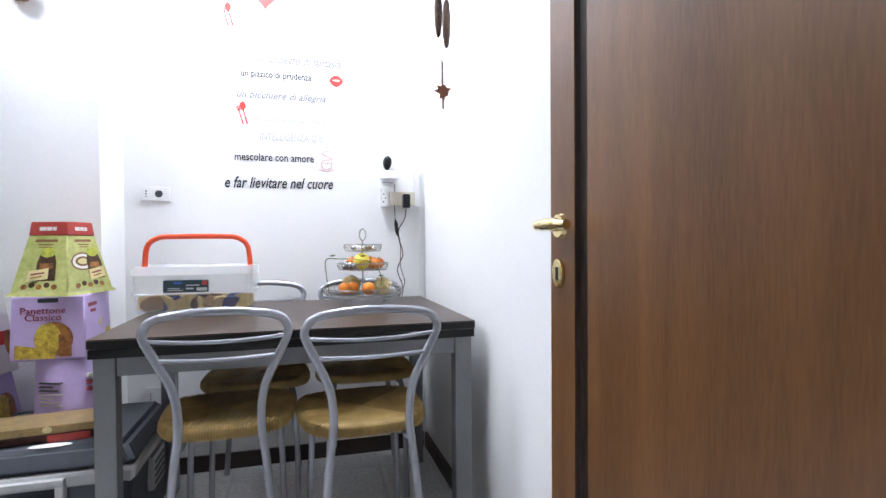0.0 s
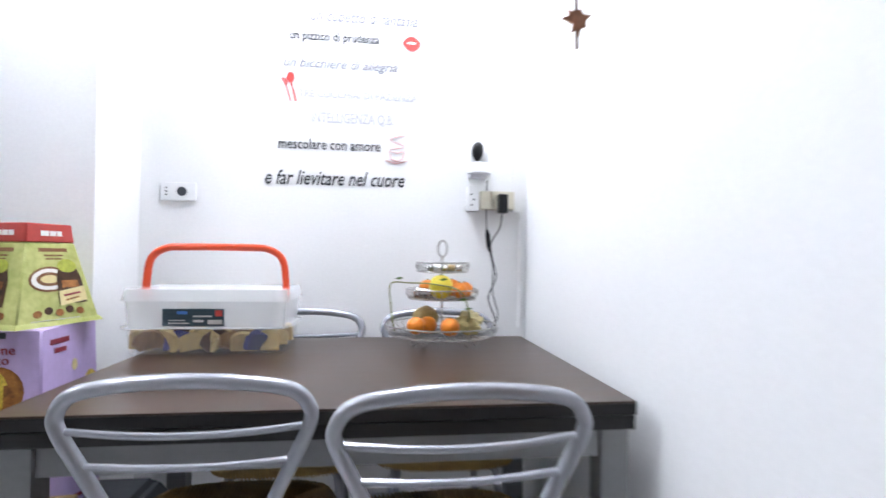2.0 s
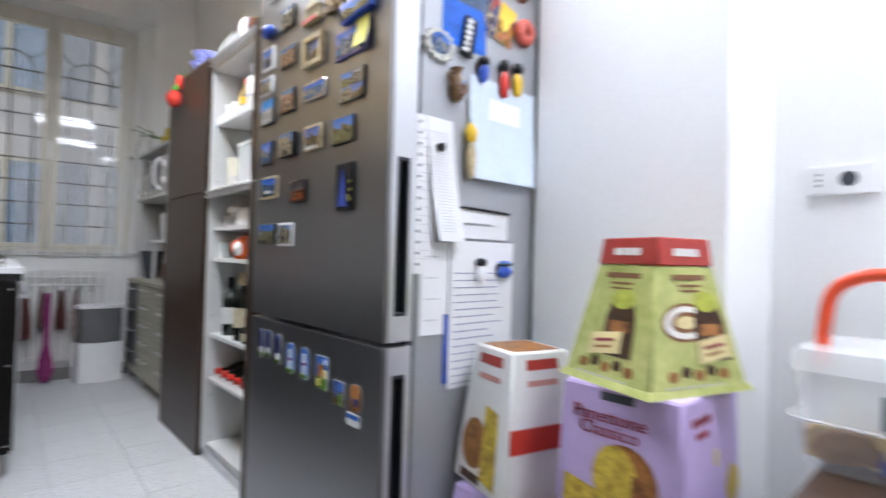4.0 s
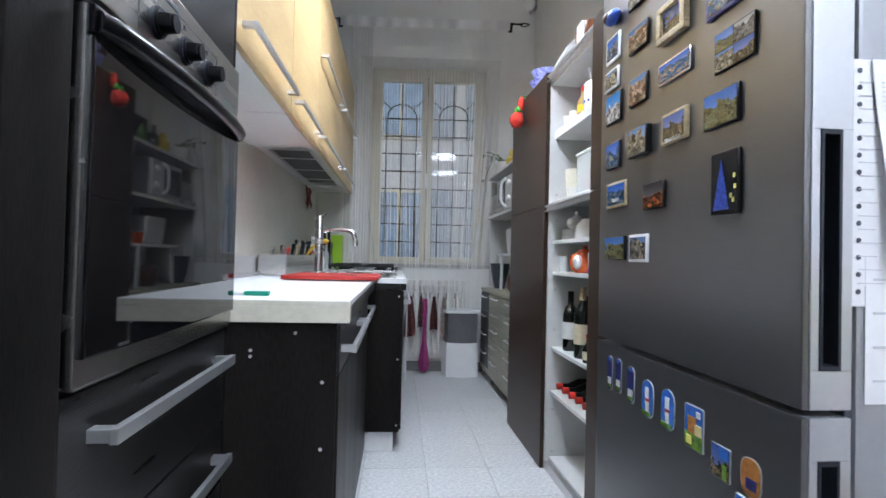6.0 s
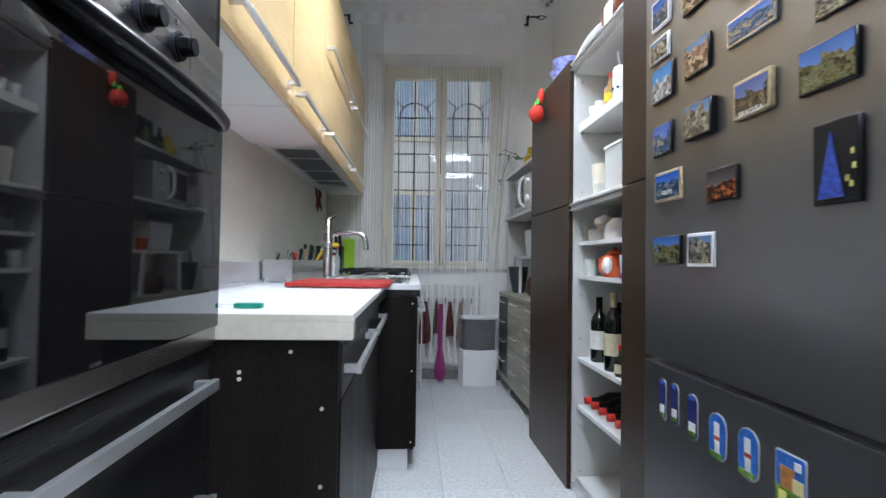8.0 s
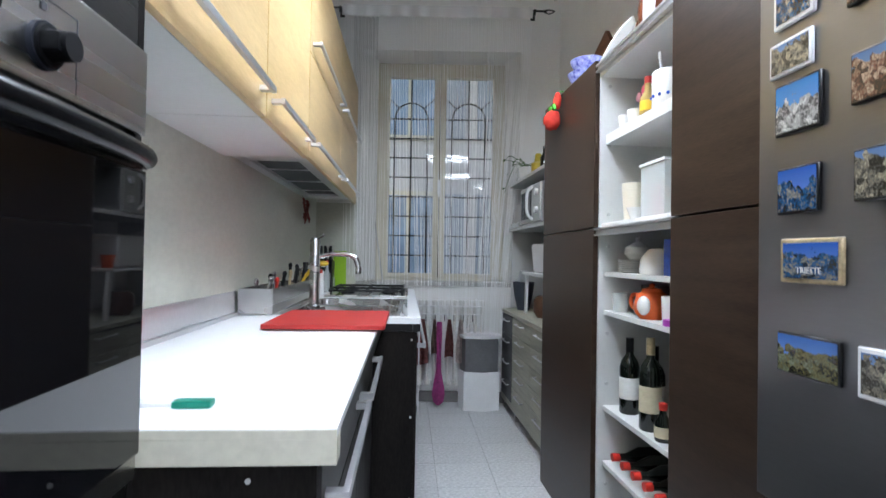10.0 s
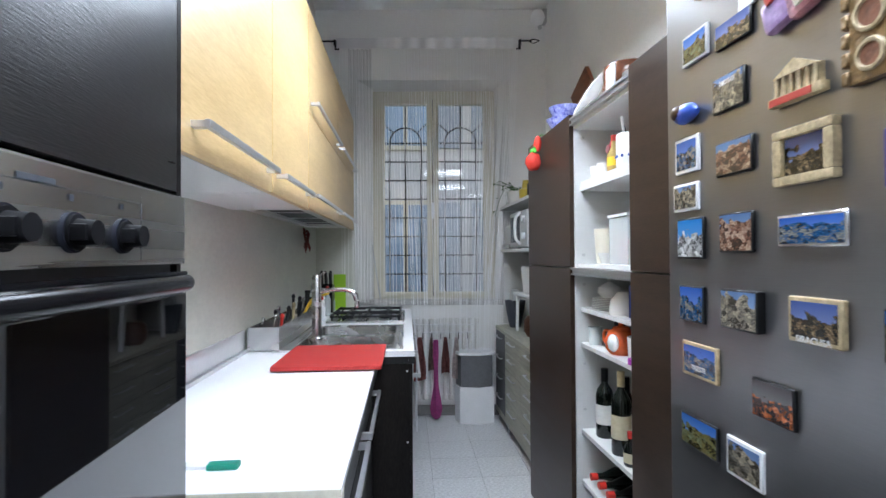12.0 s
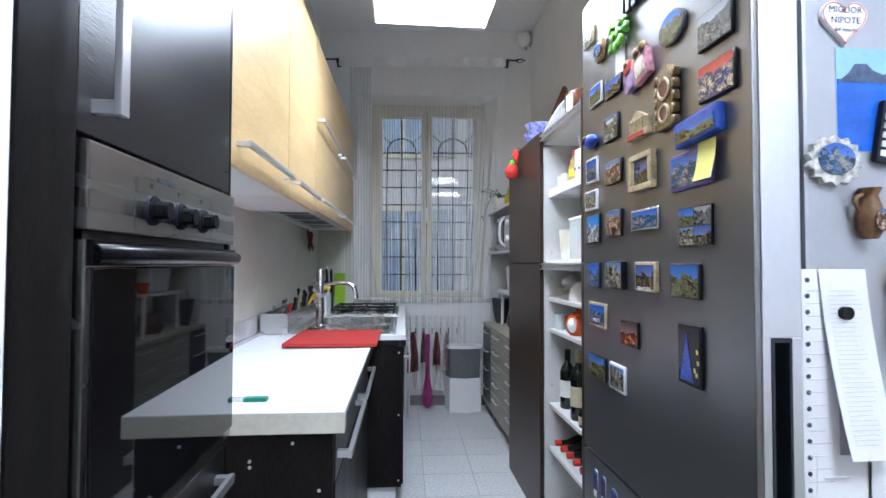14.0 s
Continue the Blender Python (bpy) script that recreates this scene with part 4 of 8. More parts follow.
def wall_line(text, x0, x1, z, h, material, shear=0.0):
    bm = letters(text, 0.1, on_y(0, 0, 0), 0.0004, shear, bold=0.0010 if material is INK else 0.0006)
    xs = [v.co.x for v in bm.verts]
    zs = [v.co.z for v in bm.verts]
    w, t = max(xs) - min(xs), max(zs) - min(zs)
    for v in bm.verts:
        v.co.x = x0 + (v.co.x - min(xs)) / w * (x1 - x0)
        v.co.z = z + ((v.co.z - min(zs)) / t - 0.5) * h
        v.co.y += 2.7485
    return solo("wall_lettering", bm, material, ((x0 + x1) / 2, 2.749, z), "line of dark vinyl lettering on the white wall", "wall sticker", group="recipe lettering", smooth=False)


wall_line("SINCERITA'", -0.270, -0.096, 1.974, 0.032, INK_WASHED)
# Unreadable words as bars, in the ink colour paled for the glare.
bm = B()
for a, b in ((-0.445, -0.41), (-0.39, -0.345), (-0.33, -0.285)):
    box(a, b, 2.748, 2.7492, 1.975, 1.991, bm=bm)
solo("wall_lettering", bm, INK_WASHED, (-0.4, 2.749, 1.95), "unreadable lettering on the wall, paled as if washed out by light", "wall sticker", group="recipe lettering")
bm = B()
for a, b in ((-0.39, -0.31), (-0.295, -0.23), (-0.195, -0.16), (-0.145, -0.12), (-0.10, -0.07), (-0.05, -0.02)):
    box(a, b, 2.748, 2.7492, 1.889, 1.904, bm=bm)
solo("wall_lettering", bm, INK_WASHED, (-0.23, 2.749, 1.87), "unreadable lettering on the wall, paled as if washed out by light", "wall sticker", group="recipe lettering")
wall_line("un cubetto di fantasia", -0.340, 0.023, 1.820, 0.040, INK_HALF_WASHED, 0.35)
wall_line("un pizzico di prudenza", -0.408, -0.108, 1.743, 0.040, INK)
wall_line("un bicchiere di allegria", -0.426, -0.045, 1.650, 0.042, INK_HALF_WASHED, 0.35)
wall_line("TRE CUCCHIAI DI PAZIENZA", -0.376, 0.025, 1.551, 0.024, INK_WASHED)
wall_line("INTELLIGENZA Q.B.", -0.332, -0.055, 1.468, 0.042, INK_WASHED)
wall_line("mescolare con amore", -0.439, -0.101, 1.379, 0.036, INK)
wall_line("e far lievitare nel cuore", -0.480, -0.016, 1.265, 0.050, INK, 0.3)


def flat_shape(name, outline, material, label, category="wall sticker", y=2.7485):
    return solo(name, prism(outline, "y", y - 0.0005, y + 0.0010), material, (outline[0][0], y, outline[0][1]), label, category, smooth=False)


def heart_outline(cx, cz, s, n=40):
    out = []
    for k in range(n):
        t = 2 * math.pi * k / n
        out.append((cx + s * math.sin(t) ** 3, cz + s * (0.8125 * math.cos(t) - 0.3125 * math.cos(2 * t) - 0.125 * math.cos(3 * t) - 0.0625 * math.cos(4 * t))))
    return out


flat_shape("heart_sticker", heart_outline(-0.303, 2.125, 0.09), INK_RED, "large red heart sticker above the lettering")
lip = [(0.003 + 0.031 * math.cos(a), 1.742 + (0.020 if math.sin(a) > 0 else 0.022) * math.sin(a) * (1 - 0.25 * math.cos(2 * a))) for a in [2 * math.pi * k / 24 for k in range(24)]]
lips = thing("lips_sticker", (0.003, 2.7485, 1.72), "red lips sticker on the white wall", "wall sticker")
part("outline", prism(lip, "y", 2.748, 2.7492), INK_RED, lips)
part("gap", prism([(0.003 + 0.017 * math.cos(a), 1.743 + 0.0045 * math.sin(a)) for a in [2 * math.pi * k / 12 for k in range(12)]], "y", 2.7474, 2.7478), WHITE_PLASTIC, lips)


def cutlery(cx, cz):
    c = thing("cutlery_sticker", (cx, 2.7485, cz - 0.04), "small red spoon and fork sticker on the wall", "wall sticker", group="cutlery stickers")
    bm = prism([(cx + 0.004 + 0.013 * math.cos(a), cz + 0.034 + 0.019 * math.sin(a)) for a in [2 * math.pi * k / 14 for k in range(14)]], "y", 2.748, 2.7492)
    prism([(cx + 0.003, cz + 0.018), (cx + 0.008, cz + 0.018), (cx + 0.026, cz - 0.045), (cx + 0.020, cz - 0.047)], "y", 2.748, 2.7492, bm=bm)
    part("spoon", bm, INK_RED, c)
    bm = prism([(cx - 0.014, cz + 0.012), (cx - 0.010, cz + 0.010), (cx + 0.008, cz - 0.047), (cx + 0.003, cz - 0.050)], "y", 2.748, 2.7492)
    for k in range(3):
        prism([(cx - 0.026 + k * 0.007, cz + 0.032), (cx - 0.023 + k * 0.007, cz + 0.033), (cx - 0.012 + k * 0.003, cz + 0.010), (cx - 0.015 + k * 0.003, cz + 0.009)], "y", 2.748, 2.7492, bm=bm)
    part("fork", bm, INK_RED, c)


cutlery(-0.407, 1.568)
cutlery(-0.462, 1.995)
cup = thing("cup_sticker", (-0.075, 2.7485, 1.31), "pale pink line drawing of a steaming cup on the wall", "wall sticker")
part("cup", tube([(-0.10, 2.748, 1.345), (-0.095, 2.748, 1.318), (-0.075, 2.748, 1.310), (-0.055, 2.748, 1.318), (-0.050, 2.748, 1.345), (-0.075, 2.748, 1.338)], 0.0016, 5, closed=True), INK_PINK, cup)
part("steam", tube(smooth_path([(-0.095, 2.748, 1.352), (-0.050, 2.748, 1.362), (-0.098, 2.748, 1.385), (-0.05, 2.748, 1.40)]), 0.0014, 5), INK_PINK, cup)
part("saucer", tube([(-0.112, 2.748, 1.312), (-0.075, 2.748, 1.302), (-0.04, 2.748, 1.312)], 0.0016, 5), INK_PINK, cup)
cup.location += Vector((0.031, 0, 0.02))

# sockets, camera and cables
def socket(x0, x1, y, z0, z1, label, black=True):
    s = thing("wall_socket", ((x0 + x1) / 2, y, z0), label, "socket", group="wall sockets")
    part("plate", box(x0, x1, y - 0.010, y, z0, z1, 0.004), WHITE_PLASTIC, s)
    if black:
        cx, cz = (x0 + x1) / 2 + 0.012, (z0 + z1) / 2
        part("outlet", tube([(cx, y - 0.0095, cz), (cx, y - 0.0115, cz)], 0.015, 18), DARK_GREY, s)
        for k in (-1, 0, 1):
            part("hole", tube([(x0 + 0.018, y - 0.0098, cz + k * 0.011), (x0 + 0.018, y - 0.011, cz + k * 0.011)], 0.003, 8), BLACK_PLASTIC, s)
    return s


socket(-0.805, -0.696, 2.75, 1.176, 1.236, "white wall socket with one round black outlet")
socket(-0.80, -0.68, 2.75, 0.31, 0.385, "white wall socket low under the table")
adp = thing("power_outlet_block", (0.245, 2.745, 1.15), "ivory multi-socket block beside a white outlet on the wall", "socket")
part("white_outlet", box(0.160, 0.200, 2.715, 2.749, 1.158, 1.245, 0.004), WHITE_PLASTIC, adp)
for k in range(3):
    part("hole", tube([(0.172 + 0.008 * (k % 2), 2.7145, 1.18 + 0.018 * k), (0.172 + 0.008 * (k % 2), 2.716, 1.18 + 0.018 * k)], 0.0035, 8), BLACK_PLASTIC, adp)
part("ivory_block", box(0.203, 0.322, 2.708, 2.749, 1.165, 1.228, 0.005), IVORY_PLASTIC, adp, "ivory plastic block")
part("cover", box(0.322, 0.352, 2.738, 2.749, 1.160, 1.33, 0.003), WHITE_PLASTIC, adp)
cm = thing("security_camera", (0.185, 2.70, 1.258), "small white indoor camera with a black round face", "camera")
part("base", lathe([(0.040, 0.0), (0.041, 0.012), (0.036, 0.03), (0.030, 0.036)], (0.195, 2.70, 1.258), 24), WHITE_PLASTIC, cm)
part("bracket", box(0.165, 0.225, 2.70, 2.749, 1.247, 1.258, 0.002), WHITE_PLASTIC, cm)
part("head", ball((0.195, 2.70, 1.325), 0.034, 0.034, 0.042, 20), WHITE_PLASTIC, cm)
part("face", ball((0.187, 2.682, 1.330), 0.023, 0.020, 0.034, 18), BLACK_PLASTIC, cm, "black glossy lens face")
ad = thing("power_adapter", (0.274, 2.70, 1.16), "black plug adapter with its cable hanging to the table", "adapter")
part("plug", box(0.258, 0.290, 2.668, 2.7075, 1.150, 1.215, 0.006), BLACK_PLASTIC, ad)
part("cable", tube(smooth_path([(0.274, 2.69, 1.150), (0.268, 2.70, 1.10), (0.243, 2.715, 1.05), (0.247, 2.72, 1.0), (0.262, 2.72, 0.93), (0.235, 2.715, 0.86), (0.255, 2.70, 0.79), (0.262, 2.735, 0.747), (0.24, 2.7425, 0.65)]), 0.0022, 6), BLACK_PLASTIC, ad)
part("cable", tube(smooth_path([(0.222, 2.70, 1.262), (0.224, 2.715, 1.20), (0.226, 2.715, 1.10), (0.236, 2.715, 1.03), (0.252, 2.72, 0.96), (0.25, 2.72, 0.88), (0.268, 2.71, 0.80), (0.252, 2.735, 0.75)]), 0.0018, 6), BLACK_PLASTIC, ad)
part("inline_switch", tube([(0.226, 2.712, 1.095), (0.229, 2.712, 1.08), (0.233, 2.712, 1.04), (0.236, 2.712, 1.02)], [0.004, 0.009, 0.009, 0.004], 10), BLACK_PLASTIC, ad)
for ob, lift in ((adp, 0.004), (cm, 0.030), (ad, 0.004)):
    ob.location += Vector((0.042, 0, lift))
solo("cable_trunking", box(0.390, 0.402, 2.738, 2.749, 0.76, 1.155, 0.002), WHITE_PLASTIC, (0.396, 2.745, 0.76), "narrow white cable trunking down the wall corner", "trunking")

# ornaments hanging on threads beside the wall
COB = mat("dry_brown_cob", (0.11, 0.06, 0.04), 0.6, vary=0.5, scale=60, fine=200, bump=0.8)
RUST = mat("rust_brown", (0.22, 0.09, 0.045), 0.7, vary=0.5, scale=40, fine=150, bump=0.6)
HX, HY = 0.31, 2.03
cob = thing("corn_cob_ornament", (HX, HY, 1.65), "two dried brown corn cobs hanging on threads by the wall", "ornament")
for dx, dy, z0 in ((0.012, -0.012, 1.655), (-0.010, 0.012, 1.698)):
    part("cob", lathe([(0.0, 0.0), (0.007, 0.008), (0.013, 0.05), (0.0145, 0.11), (0.010, 0.155), (0.004, 0.17), (0.0, 0.172)], (HX + dx, HY + dy, z0), 14, wob=0.06), COB, cob)
    part("tie", tube([(HX + dx, HY + dy, z0 + 0.17), (HX, HY, 2.0), (HX, HY, CEIL)], 0.0008, 5), IRON, cob)
lfo = thing("leaf_ornament", (HX, HY, 1.45), "rusty brown leaf ornament on a dark rod hanging below the cobs", "ornament")
part("rod", tube([(HX, HY, 1.615), (HX, HY, 1.53), (HX + 0.002, HY, 1.452)], [0.004, 0.0045, 0.004], 8), COB, lfo)
part("hook", tube(smooth_path([(HX, HY, 1.612), (HX - 0.004, HY, 1.622), (HX, HY, 1.63), (HX, HY, 1.70)]), 0.0012, 6), IRON, lfo)
bm = prism([(HX + (0.034 if k % 2 else 0.020) * math.cos(a) * (1.0 if math.sin(a) > -0.3 else 0.6), 1.512 + (0.030 if k % 2 else 0.020) * math.sin(a) * (1.2 if math.sin(a) < 0 else 0.8)) for k, a in enumerate([2 * math.pi * k / 14 for k in range(14)])], "y", HY - 0.010, HY - 0.002, 0.002)
part("leaf", bm, RUST, lfo)
WICKER = mat("tan_wicker", (0.42, 0.24, 0.10), 0.7, vary=0.4, scale=40, fine=160, bump=0.7)
wk = thing("wicker_ornament", (-1.10, 2.46, 1.84), "tan woven wicker ball hanging on the pillar", "ornament")
part("ball", ball((-1.10, 2.455, 1.885), 0.042, 0.042, 0.040, 18, rough=0.08), WICKER, wk)
part("cord", tube([(-1.10, 2.46, 1.92), (-1.10, 2.498, 2.10)], 0.002, 5), WICKER, wk)

# food container
ct = dict(turn=-2.0, about=(-0.535, 2.42, TZ))
fc = thing("food_container", (-0.535, 2.47, TZ), "clear two-tier cake carrier with a red handle holding sliced cake", "food container", **ct)
X0, X1, Y0, Y1 = -0.742, -0.336, 2.352, 2.592
def shell(x0, x1, y0, y1, z0, z1, top, w=0.004):
    """A thin open tub with rounded corners."""
    bm = B()
    o0, o1 = round_poly(x0 + 0.006, x1 - 0.006, y0 + 0.006, y1 - 0.006, 0.03), round_poly(x0, x1, y0, y1, 0.03)
    i0, i1 = round_poly(x0 + 0.006 + w, x1 - 0.006 - w, y0 + 0.006 + w, y1 - 0.006 - w, 0.028), round_poly(x0 + w, x1 - w, y0 + w, y1 - w, 0.028)
    zb, zt = (z0, z1) if top else (z1, z0)
    s = w if top else -w
    rings = [[bm.verts.new((p[0], p[1], z)) for p in r] for r, z in ((o0, zb), (o1, zt), (i1, zt), (i0, zb + s))]
    n = len(o0)
    for a, b in zip(rings, rings[1:]):
        for k in range(n):
            bm.faces.new((a[k], a[(k + 1) % n], b[(k + 1) % n], b[k]))
    bm.faces.new(rings[0])
    bm.faces.new(rings[-1])
    return bm
CLEAR_TUB = sheer("clear_plastic", (0.86, 0.87, 0.88), 0.10)
CLEAR_TUB.node_tree.nodes["Principled BSDF"].inputs["Roughness"].default_value = 0.12
part("lower_tub", shell(X0 + 0.004, X1 - 0.004, Y0 + 0.004, Y1 - 0.004, TZ + 0.001, TZ + 0.068, True), CLEAR_TUB, fc)
part("upper_tub", shell(X0, X1, Y0, Y1, TZ + 0.069, TZ + 0.150, True), CLEAR_PLASTIC, fc)
part("lid", shell(X0 - 0.005, X1 + 0.005, Y0 - 0.005, Y1 + 0.005, TZ + 0.138, TZ + 0.168, False), CLEAR_PLASTIC, fc)
part("rim", tube([(p[0], p[1], TZ + 0.070) for p in round_poly(X0 - 0.004, X1 + 0.004, Y0 - 0.004, Y1 + 0.004, 0.032)], 0.003, 6, closed=True), CLEAR_PLASTIC, fc)
hy = (Y0 + Y1) / 2 - 0.02
hpts = smooth_path([(X0 + 0.018, hy, TZ + 0.13), (X0 + 0.020, hy, TZ + 0.19), (X0 + 0.030, hy, TZ + 0.245), (X0 + 0.065, hy, TZ + 0.272), (X0 + 0.12, hy, TZ + 0.277), (X1 - 0.12, hy, TZ + 0.277), (X1 - 0.065, hy, TZ + 0.272), (X1 - 0.030, hy, TZ + 0.245), (X1 - 0.020, hy, TZ + 0.19), (X1 - 0.018, hy, TZ + 0.13)], 5)
part("handle", tube(hpts, 0.0105, 10, flat=0.9), RED_PLASTIC, fc, "orange-red plastic carrying handle")
lb = part("label", box(-0.635, -0.485, Y0 - 0.0062, Y0 - 0.005, TZ + 0.076, TZ + 0.120), mat("dark_teal_label", (0.03, 0.055, 0.07), 0.35, vary=0.3, scale=60, bump=0.0), fc, "dark printed product label")
for a, b, c, d, m in ((-0.60, -0.575, 0.117, 0.125, mat("label_blue", (0.05, 0.16, 0.5), 0.4)), (-0.507, -0.490, 0.112, 0.127, INK_RED), (-0.56, -0.515, 0.110, 0.114, LIGHT_GREY), (-0.62, -0.58, 0.100, 0.103, LIGHT_GREY), (-0.62, -0.57, 0.093, 0.096, LIGHT_GREY), (-0.525, -0.49, 0.092, 0.103, LIGHT_GREY), (-0.56, -0.535, 0.097, 0.103, LIGHT_GREY)):
    part("print", box(a, b, Y0 - 0.0070, Y0 - 0.0064, TZ + c - 0.011, TZ + d - 0.011), m, lb)
CAKE = mat("yellow_cake", (0.66, 0.50, 0.22), 0.8, vary=0.3, scale=60, fine=250, bump=0.6)
CHOC = mat("chocolate", (0.07, 0.032, 0.02), 0.5, vary=0.3, scale=40, bump=0.3)
CRUST = mat("toasted_crust", (0.34, 0.19, 0.07), 0.8, vary=0.4, scale=60, bump=0.5)
NAPKIN = mat("blue_paper", (0.07, 0.08, 0.24), 0.8, vary=0.3, scale=25, bump=0.5)
rng = random.Random(5)
for k in range(33):
    cx, cy = X0 + 0.034 + 0.327 * (k % 11) / 10, Y0 + 0.030 + 0.085 * (k // 11)
    r = rng.uniform(0.9, 1.2)
    m = (CAKE, CRUST, CAKE, NAPKIN, CAKE, CAKE, CHOC, CRUST, CAKE, NAPKIN)[(k + 3 * (k // 11)) % 10]
    loaf = [(-0.032, 0.0), (0.032, 0.0), (0.035, 0.022), (0.033, 0.038), (0.022, 0.050), (0.0, 0.055), (-0.022, 0.050), (-0.034, 0.036)]
    bm = prism([(cx + x * r, TZ + 0.008 + 0.92 * z * min(r, 1.1)) for x, z in loaf], "y", cy - 0.008, cy + 0.010, 0.004)
    turned(bm, (cx, cy, TZ + 0.02), rng.uniform(-32, 20), rng.uniform(-22, 22), rng.uniform(-40, 40))
    for v in bm.verts:
        v.co.z = max(v.co.z, TZ + 0.006)
        v.co.y = min(max(v.co.y, Y0 + 0.016), Y1 - 0.016)
        v.co.x = min(max(v.co.x, X0 + 0.018), X1 - 0.018)
    solo("cake_slice" if m is not NAPKIN else "paper_napkin", bm, m, (cx, cy, TZ + 0.006), "slice of yellow and chocolate cake in the clear tub" if m is not NAPKIN else "crumpled blue paper between the cake slices", "cake" if m is not NAPKIN else "paper", group="cake slices" if m is not NAPKIN else "", **ct)

# tiered fruit stand
FXc, FYc = 0.085, 2.475
fs = thing("fruit_stand", (FXc, FYc, TZ), "three-tier silver wire fruit stand on the table", "fruit stand")
part("pole", tube([(FXc, FYc, TZ + 0.04), (FXc, FYc, TZ + 0.258)], 0.0038, 8), WIRE, fs)
part("ring", tube([(FXc + 0.013 * math.cos(a), FYc, TZ + 0.282 + 0.024 * math.sin(a)) for a in [2 * math.pi * k / 18 for k in range(18)]], 0.003, 6, closed=True), WIRE, fs)
for r, z in ((0.162, 0.036), (0.104, 0.138), (0.077, 0.215)):
    bm = B()
    for rr, dz in ((r, 0.026), (r * 0.94, 0.0), (r * 0.55, -0.002)):
        tube([(FXc + rr * math.cos(a), FYc + rr * math.sin(a), TZ + z + dz) for a in [2 * math.pi * k / 32 for k in range(32)]], 0.0022, 5, closed=True, bm=bm)
    for k in range(36):
        a = 2 * math.pi * k / 36
        ca, sa = math.cos(a), math.sin(a)
        tube([(FXc + 0.01 * ca, FYc + 0.01 * sa, TZ + z), (FXc + r * 0.94 * ca, FYc + r * 0.94 * sa, TZ + z), (FXc + r * 1.01 * math.cos(a + 0.05), FYc + r * 1.01 * math.sin(a + 0.05), TZ + z + 0.014), (FXc + r * ca, FYc + r * sa, TZ + z + 0.026)], 0.0013, 4, bm=bm)
    part("tray", bm, WIRE, fs)
for k in range(4):
    a = radians(45 + 90 * k)
    c = Vector((FXc + 0.105 * math.cos(a), FYc + 0.105 * math.sin(a), TZ))
    d = Vector((-math.sin(a), math.cos(a), 0))
    bm = B()
    for s in (-1, 1):
        pts = []
        for j in range(22):
            t = j / 21
            ang = t * 4.2 * math.pi / 1.5
            rr = 0.017 * (1 - 0.75 * t)
            pts.append(c + d * s * (0.018 - rr * math.cos(ang)) + Vector((0, 0, 0.0195 + rr * math.sin(ang))))
        tube(pts, 0.002, 5, bm=bm)
    tube([c + Vector((0, 0, 0.02)), c + Vector((0, 0, 0.036))], 0.002, 5, bm=bm)
    part("scroll_foot", bm, WIRE, fs)
def fruit(name, c, r, material, label, rz=None, cal=True):
    f = thing(name, (c[0], c[1], c[2] - r), label, "fruit", group="fruit on the stand")
    part("flesh", ball(c, r, r, rz or r * 0.93, 18, rough=0.05), material, f)
    if cal:
        part("calyx", lathe([(0.0, 0), (0.004, 0.001), (0.003, 0.004), (0, 0.005)], (c[0], c[1], c[2] + (rz or r * 0.93) - 0.002), 8), STEM, f)
for dx, dy, r in ((-0.080, -0.060, 0.026), (-0.045, -0.045, 0.026), (0.010, -0.100, 0.027)):
    fruit("orange", (FXc + dx, FYc + dy, TZ + 0.039 + r), r, ORANGE, "ripe orange on the lowest tray of the stand")
fruit("yellow_apple", (FXc - 0.010, FYc - 0.050, TZ + 0.140 + 0.033), 0.034, LEMON, "yellow apple on the middle tray", 0.034)
for dx, dy, r in ((0.042, -0.056, 0.024), (0.062, -0.028, 0.024), (-0.040, 0.028, 0.026), (0.032, 0.018, 0.027)):
    fruit("orange", (FXc + dx, FYc + dy, TZ + 0.140 + r), r, ORANGE, "ripe orange on the middle tray of the stand")
bm = ball((FXc + 0.075, FYc - 0.040, TZ + 0.071), 0.040, 0.036, 0.031, 22, rough=0.5)
solo("small_squash", bm, SQUASH, (FXc + 0.075, FYc - 0.040, TZ + 0.044), "pale knobbly squash on the lowest tray", "squash")
bm = ball((FXc - 0.045, FYc + 0.035, TZ + 0.076), 0.040, 0.034, 0.034, 18, rough=0.12)
solo("brown_pear", bm, BROWN_FRUIT, (FXc - 0.045, FYc + 0.035, TZ + 0.044), "russet pear on the lowest tray of the stand", "fruit")
FOIL = mat("silver_foil", (0.7, 0.7, 0.7), 0.25, 0.9, vary=0.3, scale=50, bump=0.8)
for dx, dy in ((-0.07, -0.03), (-0.055, -0.065)):
    solo("foil_sweet", ball((FXc + dx, FYc + dy, TZ + 0.155), 0.022, 0.016, 0.015, 10, rough=0.4), FOIL, (FXc + dx, FYc + dy, TZ + 0.141), "foil wrapped sweet on the middle tray", "sweet")
sprig = thing("dry_sprig", (FXc - 0.12, FYc - 0.1, TZ + 0.06), "thin dry green sprig bent over the fruit stand", "sprig")
part("stalk", tube(smooth_path([(FXc - 0.140, FYc - 0.02, TZ + 0.045), (FXc - 0.150, FYc - 0.02, TZ + 0.12), (FXc - 0.150, FYc - 0.02, TZ + 0.180), (FXc - 0.10, FYc - 0.05, TZ + 0.184), (FXc - 0.03, FYc - 0.085, TZ + 0.182), (FXc + 0.035, FYc - 0.11, TZ + 0.165), (FXc + 0.06, FYc - 0.11, TZ + 0.11), (FXc + 0.06, FYc - 0.10, TZ + 0.08)]), 0.0022, 6), STEM, sprig)
